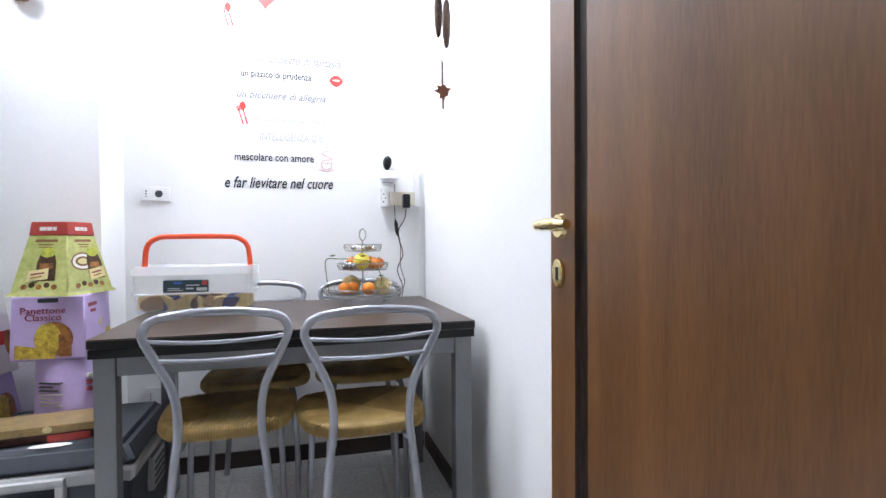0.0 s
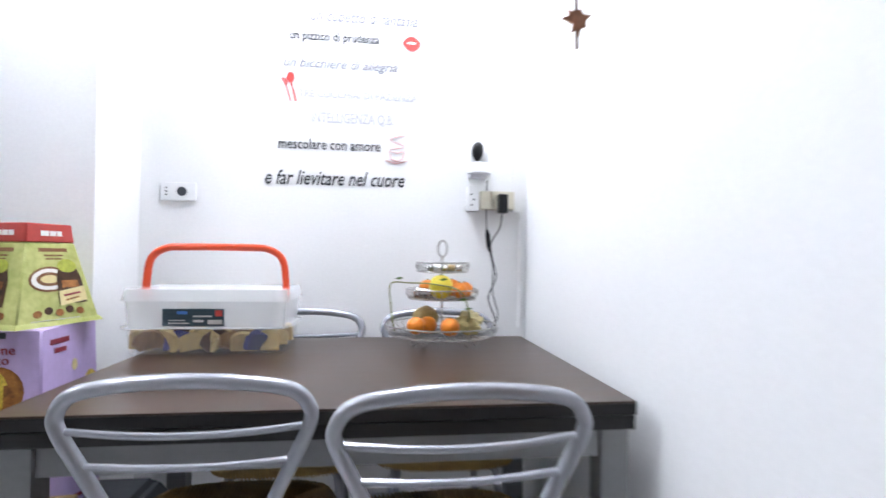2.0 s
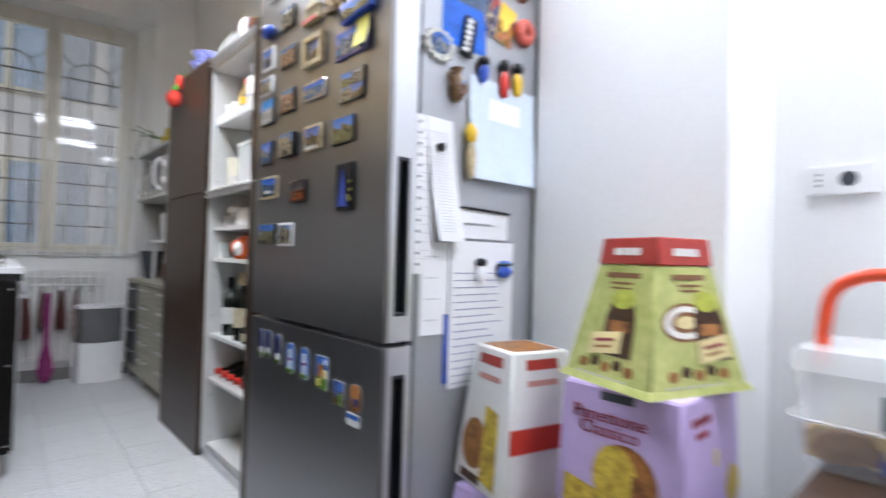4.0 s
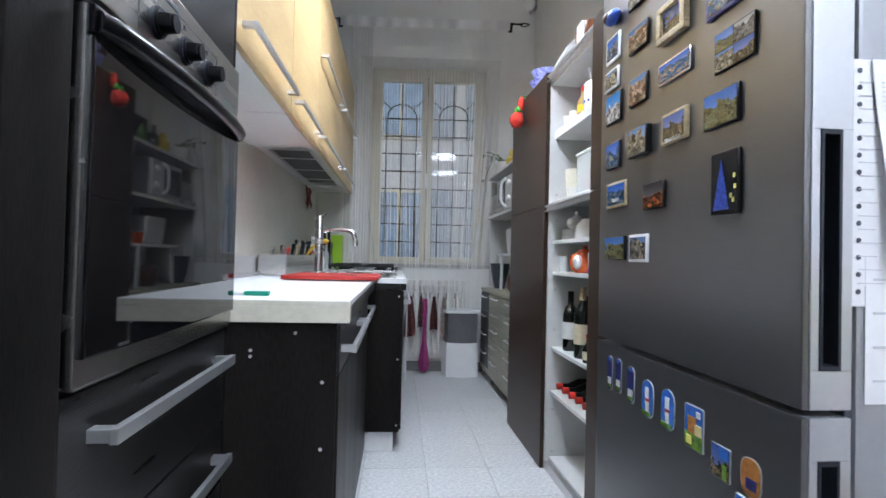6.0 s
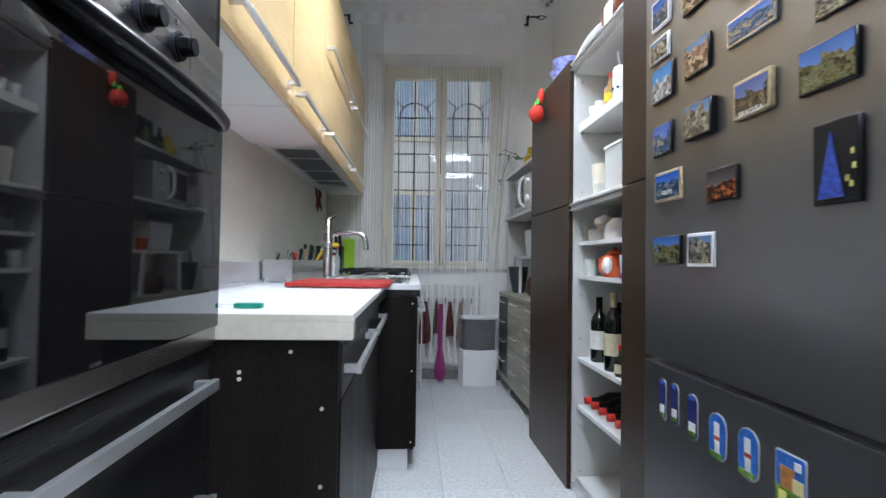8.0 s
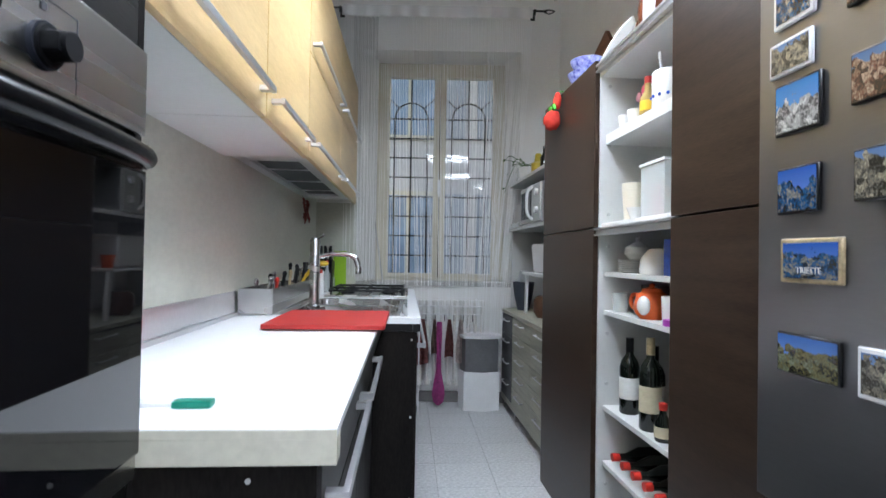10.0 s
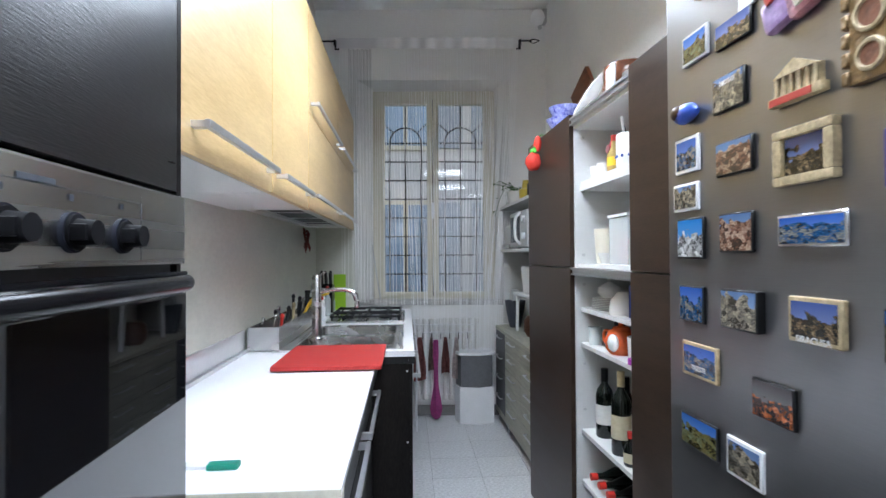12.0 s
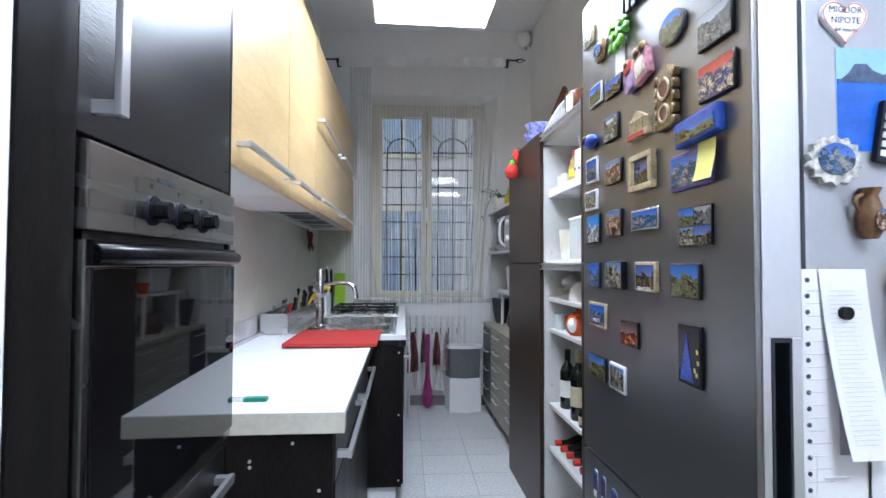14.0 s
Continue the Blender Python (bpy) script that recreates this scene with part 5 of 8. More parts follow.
for k, (dx, dz) in enumerate(((-0.13, 0.198), (-0.01, 0.195), (0.06, 0.115), (0.045, 0.14))):
    part("leaf", prism([(FXc + dx - 0.012, TZ + dz), (FXc + dx, TZ + dz + 0.005), (FXc + dx + 0.014, TZ + dz + 0.003), (FXc + dx, TZ + dz - 0.003)], "y", FYc - 0.10, FYc - 0.098), LEAF, sprig)
for k in range(5):
    solo("wrapped_sweet", ball((FXc - 0.040 + 0.020 * k, FYc - 0.042 + 0.01 * (k % 2), TZ + 0.227), 0.014, 0.012, 0.010, 10, rough=0.3), (FOIL, WHITE_PLASTIC, FOIL, BROWN_FRUIT, FOIL)[k], (FXc - 0.045 + 0.022 * k, FYc - 0.05, TZ + 0.217), "small wrapped sweet on the top tray", "sweet", group="sweets on the top tray")

# ---- stacked cake boxes and cool box ----
LILAC = mat("lilac_card", (0.54, 0.42, 0.70), 0.42, vary=0.10, scale=6, fine=80, bump=0.03)
LIME = mat("lime_green_card", (0.50, 0.52, 0.20), 0.34, vary=0.2, scale=7, fine=60, bump=0.03, dark=(0.30, 0.33, 0.08))
RED_CARD = mat("dark_red_card", (0.42, 0.045, 0.035), 0.38, vary=0.15, scale=6, bump=0.02)
WHITE_CARD = mat("white_card", (0.78, 0.77, 0.74), 0.42, vary=0.05, scale=6, bump=0.02)
CAKE_BROWN = mat("baked_brown_print", (0.34, 0.14, 0.035), 0.45, vary=0.5, scale=40, fine=120, bump=0.02, dark=(0.12, 0.045, 0.015))
CAKE_YELLOW = mat("yellow_crumb_print", (0.60, 0.46, 0.06), 0.45, vary=0.5, scale=60, fine=150, bump=0.02, dark=(0.26, 0.15, 0.02))
CHOC_PRINT = mat("dark_chocolate_print", (0.06, 0.028, 0.012), 0.4, vary=0.5, scale=40, bump=0.02)
CREAM_PRINT = mat("cream_print", (0.70, 0.60, 0.30), 0.45, vary=0.2, scale=20, bump=0.0)
PRINT_RED = mat("maroon_print", (0.26, 0.03, 0.05), 0.45, vary=0.1, bump=0.0)


def on_face(shape, face, base, top, z0, z1, off=0.0007):
    """Lays a flat outline on a leaning side of a box: shape in (u, v), u -1..1 across, v 0..1 up. base, top: (x0, x1, y0, y1)."""
    bm = B()
    lo, hi = [], []
    for u, v in shape:
        b = [base[i] + (top[i] - base[i]) * v for i in range(4)]
        z = z0 + (z1 - z0) * v
        if face == "e":
            p, n = Vector((b[1], (b[2] + b[3]) / 2 + u * (b[3] - b[2]) / 2, z)), Vector((1, 0, 0))
        else:
            p, n = Vector(((b[0] + b[1]) / 2 + u * (b[1] - b[0]) / 2, b[2], z)), Vector((0, -1, 0))
        lo.append(bm.verts.new(p + n * off))
        hi.append(bm.verts.new(p + n * (off + 0.0005)))
    k = len(lo)
    bm.faces.new(lo), bm.faces.new(hi)
    for i in range(k):
        bm.faces.new((lo[i], lo[(i + 1) % k], hi[(i + 1) % k], hi[i]))
    return bm


def oval(cu, cv, ru, rv, n=18, a0=0, a1=360):
    return [(cu + ru * math.cos(radians(a0 + (a1 - a0) * k / n)), cv + rv * math.sin(radians(a0 + (a1 - a0) * k / n))) for k in range(n + (a1 - a0 < 360))]


def quad(u0, u1, v0, v1, s=0.0):
    return [(u0, v0), (u1, v0 + s), (u1, v1 + s), (u0, v1)]


gb = thing("green_cake_box", (-0.94, 2.32, 0.835), "lime green cake carton with red top on the stacked boxes", "box", turn=-18, about=(-0.93, 2.32, 0))
gbase, gtop = (-1.025, -0.833, 2.216, 2.428), (-0.995, -0.866, 2.262, 2.384)
part("carton", frustum(gbase, gtop, 0.836, 1.026, bevel=0.003), LIME, gb)
part("skirt", frustum((-1.032, -0.828, 2.210, 2.434), gbase, 0.834, 0.8445), LIME, gb)
gt2 = (-0.991, -0.871, 2.268, 2.379)
part("top_band", frustum(gtop, gt2, 1.026, 1.070, bevel=0.002), RED_CARD, gb, "dark red top band")
ring_m = mat("brown_swirl_print", (0.20, 0.09, 0.035), 0.4, bump=0.0)
TOP_GREEN = mat("pistachio_print", (0.42, 0.46, 0.06), 0.4, vary=0.3, scale=40, bump=0.0)
def dome(cu, w, v0, v1):
    return [(cu - w, v0), (cu + w, v0), (cu + w * 1.05, v0 + 0.6 * (v1 - v0)), (cu + w * 0.7, v1 - 0.05 * (v1 - v0)), (cu, v1), (cu - w * 0.7, v1 - 0.05 * (v1 - v0)), (cu - w * 1.05, v0 + 0.6 * (v1 - v0))]
for f, cu, lu in (("e", 0.40, 0.02), ("s", 0.16, -0.50)):
    shapes = [(dome(cu, 0.38, 0.24, 0.76), CHOC_PRINT, 0.0012), (oval(cu, 0.71, 0.33, 0.085), TOP_GREEN, 0.0018), (quad(cu - 0.26, cu + 0.26, 0.44, 0.53), CAKE_BROWN, 0.0018), (quad(lu, lu + 0.78, 0.22, 0.40, 0.05), CREAM_PRINT, 0.0024), (quad(lu + 0.12, lu + 0.62, 0.33, 0.355, 0.03), PRINT_RED, 0.0030), (quad(lu + 0.16, lu + 0.56, 0.275, 0.295, 0.03), CAKE_BROWN, 0.0030), (quad(-0.55, 0.55, 0.885, 0.93), ring_m, 0.0007), (quad(-0.35, 0.35, 0.83, 0.85), ring_m, 0.0007), (quad(-0.3, 0.3, 0.79, 0.805), ring_m, 0.0007)]
    for k in range(5):
        shapes.append((oval(-0.55 + 0.27 * k, 0.14 + 0.03 * (k % 2), 0.11, 0.045, 9), CHOC_PRINT if k % 2 else CAKE_BROWN, 0.0007))
    for k in range(3):
        shapes.append((quad(-0.7, 0.5 - 0.2 * k, 0.055 - 0.018 * k, 0.063 - 0.018 * k), LIGHT_GREY, 0.0007))
    if f == "e":
        for w, h, m, o in ((0.62, 0.155, ring_m, 0.0004), (0.55, 0.130, WHITE_CARD, 0.0006), (0.40, 0.085, ring_m, 0.0008), (0.28, 0.05, CREAM_PRINT, 0.0010)):
            shapes.append((oval(-0.20, 0.55, w, h), m, o))
    for shp, m, o in shapes:
        part("print", on_face(shp, f, gbase, gtop, 0.836, 1.026, o), m, gb)
    for a, b in ((-0.45, -0.1), (-0.06, 0.2), (0.24, 0.45)):
        part("brand_bar", on_face(quad(a, b, 0.35, 0.62), f, gtop, gt2, 1.026, 1.070), WHITE_CARD, gb)

pb = thing("lilac_cake_box", (-0.94, 2.32, 0.63), "lilac carton printed with a sliced panettone", "box", group="lilac cake boxes")
pbase, ptop = (-1.038, -0.828, 2.212, 2.438), (-1.030, -0.833, 2.216, 2.432)
part("carton", frustum(pbase, ptop, 0.632, 0.8335, bevel=0.004), LILAC, pb)
def panettone_print(owner, f, base, top, z0, z1):
    for shp, m, o in ((oval(0.15, 0.33, 0.52, 0.27), CAKE_BROWN, 0.0007), (oval(0.0, 0.33, 0.36, 0.25), CAKE_YELLOW, 0.0015), (quad(0.28, 0.62, 0.05, 0.40, 0.0), CAKE_BROWN, 0.0023), (quad(-0.85, 0.2, 0.04, 0.26, -0.10), CAKE_YELLOW, 0.0031)):
        part("print", on_face([(max(-0.97, min(0.97, u)), max(0.03, v)) for u, v in shp], f, base, top, z0, z1, o), m, owner)
panettone_print(pb, "s", pbase, ptop, 0.632, 0.8335)
for txt, dz in (("Panettone", 0.788), ("Classico", 0.766)):
    bm = letters(txt, 0.030, on_y(-0.945, 0, 0), 0.0003)
    for v in bm.verts:
        v.co.z += dz
        v.co.y = 2.2125 if v.co.y < 0 else 2.2145
    part("lettering", bm, PRINT_RED, pb, smooth=False)
part("brand_bar", on_face(quad(-0.28, 0.28, 0.90, 0.965), "s", pbase, ptop, 0.632, 0.8335), DARK_GREY, pb)
for shp, m in ((quad(-0.75, -0.1, 0.80, 0.86), PRINT_RED), (quad(-0.6, -0.2, 0.70, 0.75), PRINT_RED), (oval(0.1, 0.5, 0.10, 0.07), CREAM_PRINT), (oval(0.7, 0.22, 0.25, 0.15), CAKE_YELLOW)):
    part("print", on_face(shp, "e", pbase, ptop, 0.632, 0.8335), m, pb)

def lilac_tin(cx, cy, r, z0, z1, label):
    t = thing("lilac_cake_drum", (cx, cy, z0), label, "box", group="lilac cake boxes")
    part("drum", lathe([(r * 0.97, 0), (r, 0.004), (r * 0.93, z1 - z0 - 0.004), (r * 0.9, z1 - z0)], (cx, cy, z0), 36), LILAC, t)
    part("red_band", lathe([(r * 1.001, 0.014), (r * 1.003, 0.016), (r * 1.001, 0.022), (r * 0.999, 0.0225)], (cx, cy, z0), 36), PRINT_RED, t)
    for k in range(7):
        a = radians(-105)
        bm = box(cx - 0.035, cx + 0.035 - 0.012 * (k % 3), cy - r * 1.004, cy - r * 0.9, z0 + 0.06 + k * 0.012, z0 + 0.064 + k * 0.012)
        part("print", turned(bm, (cx, cy, z0), rz=-18), LIGHT_GREY if k < 4 else DARK_GREY, t)
    for k in range(3):
        bm = box(cx - 0.04, cx + 0.04, cy - r * 1.004, cy - r * 0.9, z0 + 0.10 + k * 0.022, z0 + 0.112 + k * 0.022)
        part("print", turned(bm, (cx, cy, z0), rz=52), PRINT_RED if k < 2 else WHITE_CARD, t)
    return t
lilac_tin(-0.895, 2.325, 0.118, 0.424, 0.631, "round lilac cake drum with printed lettering on the cool box")
lb2 = thing("lilac_cake_box", (-1.19, 2.24, 0.424), "lilac carton printed with a panettone under the white box", "box", group="lilac cake boxes")
b2, t2 = (-1.30, -1.09, 2.195, 2.41), (-1.285, -1.11, 2.215, 2.39)
part("carton", frustum(b2, t2, 0.424, 0.574, bevel=0.006), LILAC, lb2)
panettone_print(lb2, "s", b2, t2, 0.424, 0.574)
panettone_print(lb2, "e", b2, t2, 0.424, 0.574)

wb = thing("white_cake_box", (-1.198, 2.31, 0.575), "tall white carton with red band and cake picture beside the fridge", "box", turn=-14, about=(-1.198, 2.31, 0))
wbase, wtop = (-1.293, -1.103, 2.215, 2.405), (-1.265, -1.131, 2.243, 2.377)
part("carton", frustum(wbase, wtop, 0.576, 0.852, bevel=0.003), WHITE_CARD, wb)
part("lid_print", box(-1.253, -1.143, 2.255, 2.365, 0.8515, 0.8532), CAKE_BROWN, wb)
for f in ("s", "e"):
    part("brand_bar", on_face(quad(-0.55, 0.55, 0.88, 0.95), f, wbase, wtop, 0.576, 0.852), RED_CARD, wb)
    part("print", on_face(quad(-0.5, 0.5, 0.77, 0.81), f, wbase, wtop, 0.576, 0.852), mat("rose_print", (0.6, 0.3, 0.25), 0.5), wb)
for shp, m, o in ((oval(-0.35, 0.30, 0.5, 0.18), CAKE_BROWN, 0.0007), (quad(0.0, 0.55, 0.08, 0.60, -0.03), CAKE_YELLOW, 0.0015), (quad(-0.75, 0.0, 0.03, 0.09), CHOC_PRINT, 0.0007)):
    part("print", on_face(shp, "s", wbase, wtop, 0.576, 0.852, o), m, wb)
part("red_band", on_face(quad(-1, 1, 0.34, 0.50), "e", wbase, wtop, 0.576, 0.852), mat("red_band_card", (0.55, 0.04, 0.02), 0.4), wb)
part("print", on_face([(u, max(0.03, v)) for u, v in oval(0.75, 0.35, 0.22, 0.16)], "e", wbase, wtop, 0.576, 0.852, 0.0015), CAKE_BROWN, wb)

cb = thing("cool_box", (-0.96, 2.2, 0.0), "grey plastic cool box with dark lid under the stacked cartons", "cool box")
part("body", frustum((-1.27, -0.665, 2.0, 2.42), (-1.285, -0.64, 1.985, 2.435), 0.0, 0.33, bevel=0.012), DARK_GREY, cb)
part("rim", frustum((-1.29, -0.635, 1.978, 2.44), (-1.295, -0.628, 1.97, 2.445), 0.315, 0.36, bevel=0.008), LIGHT_GREY, cb, "light grey rim")
part("lid", frustum((-1.285, -0.628, 1.975, 2.44), (-1.24, -0.665, 2.01, 2.42), 0.362, 0.422, bevel=0.015), DARK_GREY, cb, "dark blue-grey lid")
bm = B()
for x0, x1, z0, z1 in ((-1.17, -0.80, 0.335, 0.352), (-1.17, -0.80, 0.275, 0.288), (-1.17, -1.15, 0.288, 0.335), (-0.82, -0.80, 0.288, 0.335)):
    box(x0, x1, 1.955, 1.985, z0, z1, 0.004, bm=bm)
part("handle", bm, LIGHT_GREY, cb, "light grey carrying handle")
bm = box(-0.648, -0.628, 2.16, 2.30, 0.20, 0.31, 0.006)
part("side_vent", bm, LIGHT_GREY, cb)
for k in range(4):
    part("vent_slot", box(-0.6285, -0.6265, 2.175, 2.285, 0.215 + 0.022 * k, 0.226 + 0.022 * k), BLACK_PLASTIC, cb)
part("badge", prism(oval(-0.86, 2.035, 0.055, 0.016), "z", 0.4222, 0.4235), WHITE_CARD, cb)
GOLD = mat("gold_card", (0.33, 0.23, 0.10), 0.35, 0.3, vary=0.3, scale=20, bump=0.05)
gtin = thing("gold_gift_box", (-0.93, 2.1, 0.424), "flat gold gift box with red ribbon print on the cool box", "box", turn=6, about=(-0.93, 2.1, 0))
part("box", box(-1.12, -0.77, 2.06, 2.19, 0.424, 0.446, 0.003), mat("dark_red_brown_card", (0.10, 0.030, 0.018), 0.4, vary=0.4, scale=20), gtin, "dark red-brown lower tray")
part("lid", box(-1.125, -0.74, 2.05, 2.195, 0.449, 0.472, 0.003), GOLD, gtin)
part("ribbon", box(-0.88, -0.775, 2.0485, 2.0497, 0.424, 0.446), RED_CARD, gtin)
part("seal", prism(oval(-0.88, 0.462, 0.012, 0.009), "y", 2.0485, 2.0497), CREAM_PRINT, gtin)


# ---- magnets and papers on the fridge ----
def photo(name, sky_c, mid_c, low_c, split=0.55, cells=7.0):
    """A small printed view: graded sky over a patchwork of roofs, rocks and trees with a ragged skyline."""
    m, nt, p = principled(name)
    nodes, link = nt.nodes, nt.links.new

    def math_node(op, a, b):
        n = nodes.new("ShaderNodeMath")
        n.operation = op
        for k, v in ((0, a), (1, b)):
            if isinstance(v, float):
                n.inputs[k].default_value = v
            else:
                link(v, n.inputs[k])
        return n.outputs[0]

    tc = nodes.new("ShaderNodeTexCoord")
    oi = nodes.new("ShaderNodeObjectInfo")
    sc = nodes.new("ShaderNodeVectorMath")
    sc.operation = "SCALE"
    sc.inputs[0].default_value = (17, 3, 11)
    link(oi.outputs["Random"], sc.inputs["Scale"])
    add = nodes.new("ShaderNodeVectorMath")
    link(tc.outputs["Generated"], add.inputs[0]), link(sc.outputs[0], add.inputs[1])
    flat = nodes.new("ShaderNodeMapping")
    flat.inputs["Scale"].default_value = (1.3, 1.2, 1)
    link(add.outputs[0], flat.inputs[0])
    hills = nodes.new("ShaderNodeTexNoise")
    hills.inputs["Scale"].default_value, hills.inputs["Detail"].default_value = 3.0, 7
    vor = nodes.new("ShaderNodeTexVoronoi")
    vor.inputs["Scale"].default_value = cells
    fine = nodes.new("ShaderNodeTexNoise")
    fine.inputs["Scale"].default_value, fine.inputs["Detail"].default_value = cells * 3, 4
    for n in (hills, vor, fine):
        link(flat.outputs[0], n.inputs[0])
    sep = nodes.new("ShaderNodeSeparateXYZ")
    link(tc.outputs["Generated"], sep.inputs[0])
    cut = math_node("MULTIPLY_ADD", hills.outputs[0], 1.2)
    cut.node.inputs[2].default_value = split - 0.52
    above = math_node("GREATER_THAN", sep.outputs[2], cut)
    pick = nodes.new("ShaderNodeSeparateColor")
    link(vor.outputs["Color"], pick.inputs[0])
    cell = math_node("MULTIPLY", pick.outputs[0], 0.75)
    tone = math_node("MULTIPLY_ADD", fine.outputs[0], 1.6)
    link(math_node("SUBTRACT", cell, 0.62), tone.node.inputs[2])
    land = nodes.new("ShaderNodeValToRGB")
    e = land.color_ramp.elements
    e[0].position, e[0].color = 0.22, (*(0.10 * q for q in mid_c), 1)
    e[1].position, e[1].color = 1.0, (*(min(1, 1.15 * q + 0.04) for q in mid_c), 1)
    for pos, c in ((0.42, tuple(0.35 * q for q in low_c)), (0.58, tuple(0.8 * q for q in low_c)), (0.76, tuple(0.6 * q for q in mid_c))):
        e.new(pos).color = (*c, 1)
    link(tone, land.inputs[0])
    air = nodes.new("ShaderNodeValToRGB")
    e = air.color_ramp.elements
    e[0].position, e[0].color = 0.35, (*(min(1, 1.2 * q + 0.08) for q in sky_c), 1)
    e[1].position, e[1].color = 0.95, (*sky_c, 1)
    link(sep.outputs[2], air.inputs[0])
    mix = nodes.new("ShaderNodeMix")
    mix.data_type = "RGBA"
    link(above, mix.inputs[0]), link(land.outputs[0], mix.inputs[6]), link(air.outputs[0], mix.inputs[7])
    link(mix.outputs[2], p.inputs["Base Color"])
    p.inputs["Roughness"].default_value = 0.2
    return m


P_SEA = photo("print_blue_coast", (0.03, 0.11, 0.42), (0.22, 0.21, 0.17), (0.02, 0.13, 0.33), 0.6)
P_WHITE = photo("print_white_cliff", (0.03, 0.19, 0.48), (0.55, 0.55, 0.53), (0.48, 0.48, 0.46), 0.55)
P_TOWN = photo("print_red_town", (0.10, 0.18, 0.34), (0.42, 0.29, 0.20), (0.28, 0.13, 0.08), 0.75)
P_GREEN = photo("print_green_land", (0.04, 0.13, 0.40), (0.12, 0.13, 0.06), (0.22, 0.19, 0.07), 0.62)
P_STONE = photo("print_stone_town", (0.12, 0.20, 0.38), (0.34, 0.29, 0.20), (0.22, 0.20, 0.16), 0.75)
P_DARK = photo("print_dusk", (0.06, 0.10, 0.28), (0.20, 0.14, 0.07), (0.04, 0.035, 0.03), 0.5)
P_FIRE = photo("print_fireplace", (0.045, 0.035, 0.035), (0.40, 0.10, 0.02), (0.05, 0.02, 0.015), 0.45)
P_GREY = photo("print_grey_city", (0.30, 0.31, 0.33), (0.16, 0.16, 0.15), (0.20, 0.20, 0.18), 0.7)
P_FLAG = photo("print_red_blue", (0.40, 0.05, 0.04), (0.45, 0.36, 0.24), (0.05, 0.06, 0.22), 0.62)
P_NIGHT = mat("print_night_sky", (0.012, 0.012, 0.015), 0.25, vary=0.5, scale=10, bump=0.0)
P_BLUETREE = mat("print_blue_lights", (0.05, 0.09, 0.42), 0.3, vary=0.8, scale=120, fine=300, bump=0.0)
RESIN_BEIGE = mat("beige_resin", (0.48, 0.38, 0.22), 0.5, vary=0.4, scale=60, fine=200, bump=0.5)
RESIN_BRONZE = mat("bronze_resin", (0.22, 0.14, 0.06), 0.42, 0.3, vary=0.5, scale=60, fine=200, bump=0.6)
RESIN_BLUE = mat("blue_resin", (0.03, 0.08, 0.40), 0.35, vary=0.3, scale=40, bump=0.2)
RESIN_PINK = mat("painted_resin_pink", (0.50, 0.22, 0.24), 0.45, vary=0.7, scale=45, fine=120, bump=0.5, dark=(0.12, 0.06, 0.10))
PAPER = mat("white_paper", (0.78, 0.78, 0.79), 0.75, vary=0.04, scale=8, fine=60, bump=0.05)
PAPER_LINE = mat("grey_print", (0.58, 0.58, 0.60), 0.8, vary=0.1, bump=0.0)
NOTE = mat("yellow_note", (0.72, 0.66, 0.18), 0.7, vary=0.06, scale=10, bump=0.05)
MFRONT = FY - 0.0005


def magnet(x, z, w, h, face, back=None, label="rectangular souvenir magnet with a landscape view", tilt=0.0, d=0.006, words="", low=0.22):
    mg = thing("fridge_magnet", (x, MFRONT, z - h / 2), label, "magnet", group="souvenir magnets")
    part("backing", turned(box(x - w / 2, x + w / 2, MFRONT - d, MFRONT, z - h / 2, z + h / 2, 0.0015, seg=1), (x, MFRONT, z), ry=tilt), back or BLACK_PLASTIC, mg)
    i = 0.05 * min(w, h) if back is None else 0.1 * min(w, h)
    part("picture", turned(box(x - w / 2 + i, x + w / 2 - i, MFRONT - d - 0.0008, MFRONT - d + 0.0004, z - h / 2 + i, z + h / 2 - i), (x, MFRONT, z), ry=tilt), face, mg)
    if words:
        bm = letters(words, 0.0115, on_y(x, MFRONT - d - 0.0012, z - h * low), 0.0003)
        part("lettering", bm, WHITE_CARD, mg, smooth=False)
    return mg


magnet(-1.893, 1.890, 0.060, 0.045, P_GREEN, RESIN_BEIGE, "small landscape magnet with beige rim")
magnet(-1.751, 1.715, 0.080, 0.040, P_DARK)
magnet(-1.848, 1.730, 0.072, 0.052, P_GREEN, LIGHT_GREY, "green island view magnet with pale rim")
magnet(-1.391, 1.686, 0.085, 0.058, P_GREY, None, "grey city skyline souvenir magnet")
magnet(-1.389, 1.604, 0.088, 0.058, P_FLAG, None, "red and blue flag magnet with golden towers")
magnet(-1.763, 1.626, 0.074, 0.056, P_STONE, None, "stone town magnet with blue sky", words="NOTO", low=-0.27)
magnet(-1.875, 1.551, 0.070, 0.062, P_SEA, WHITE_PLASTIC, "stamp-shaped blue coast magnet with white rim")
magnet(-1.753, 1.525, 0.082, 0.052, P_TOWN, None, "raised old town magnet in red and cream")
magnet(-1.880, 1.478, 0.074, 0.048, P_STONE, WHITE_PLASTIC, "stamp-shaped stone town magnet with white rim")
magnet(-1.867, 1.406, 0.078, 0.070, P_WHITE, None, "white cliff and blue sea magnet")
magnet(-1.750, 1.411, 0.075, 0.060, P_TOWN, None, "hillside village magnet in red and cream")
magnet(-1.613, 1.408, 0.105, 0.042, P_SEA, FOIL, "wide blue harbour magnet with shiny rim")
magnet(-1.866, 1.294, 0.070, 0.062, P_SEA, None, "blue bay seen from above on a magnet")
magnet(-1.735, 1.297, 0.080, 0.059, P_STONE, None, "old bridge magnet in dark tones", d=0.014)
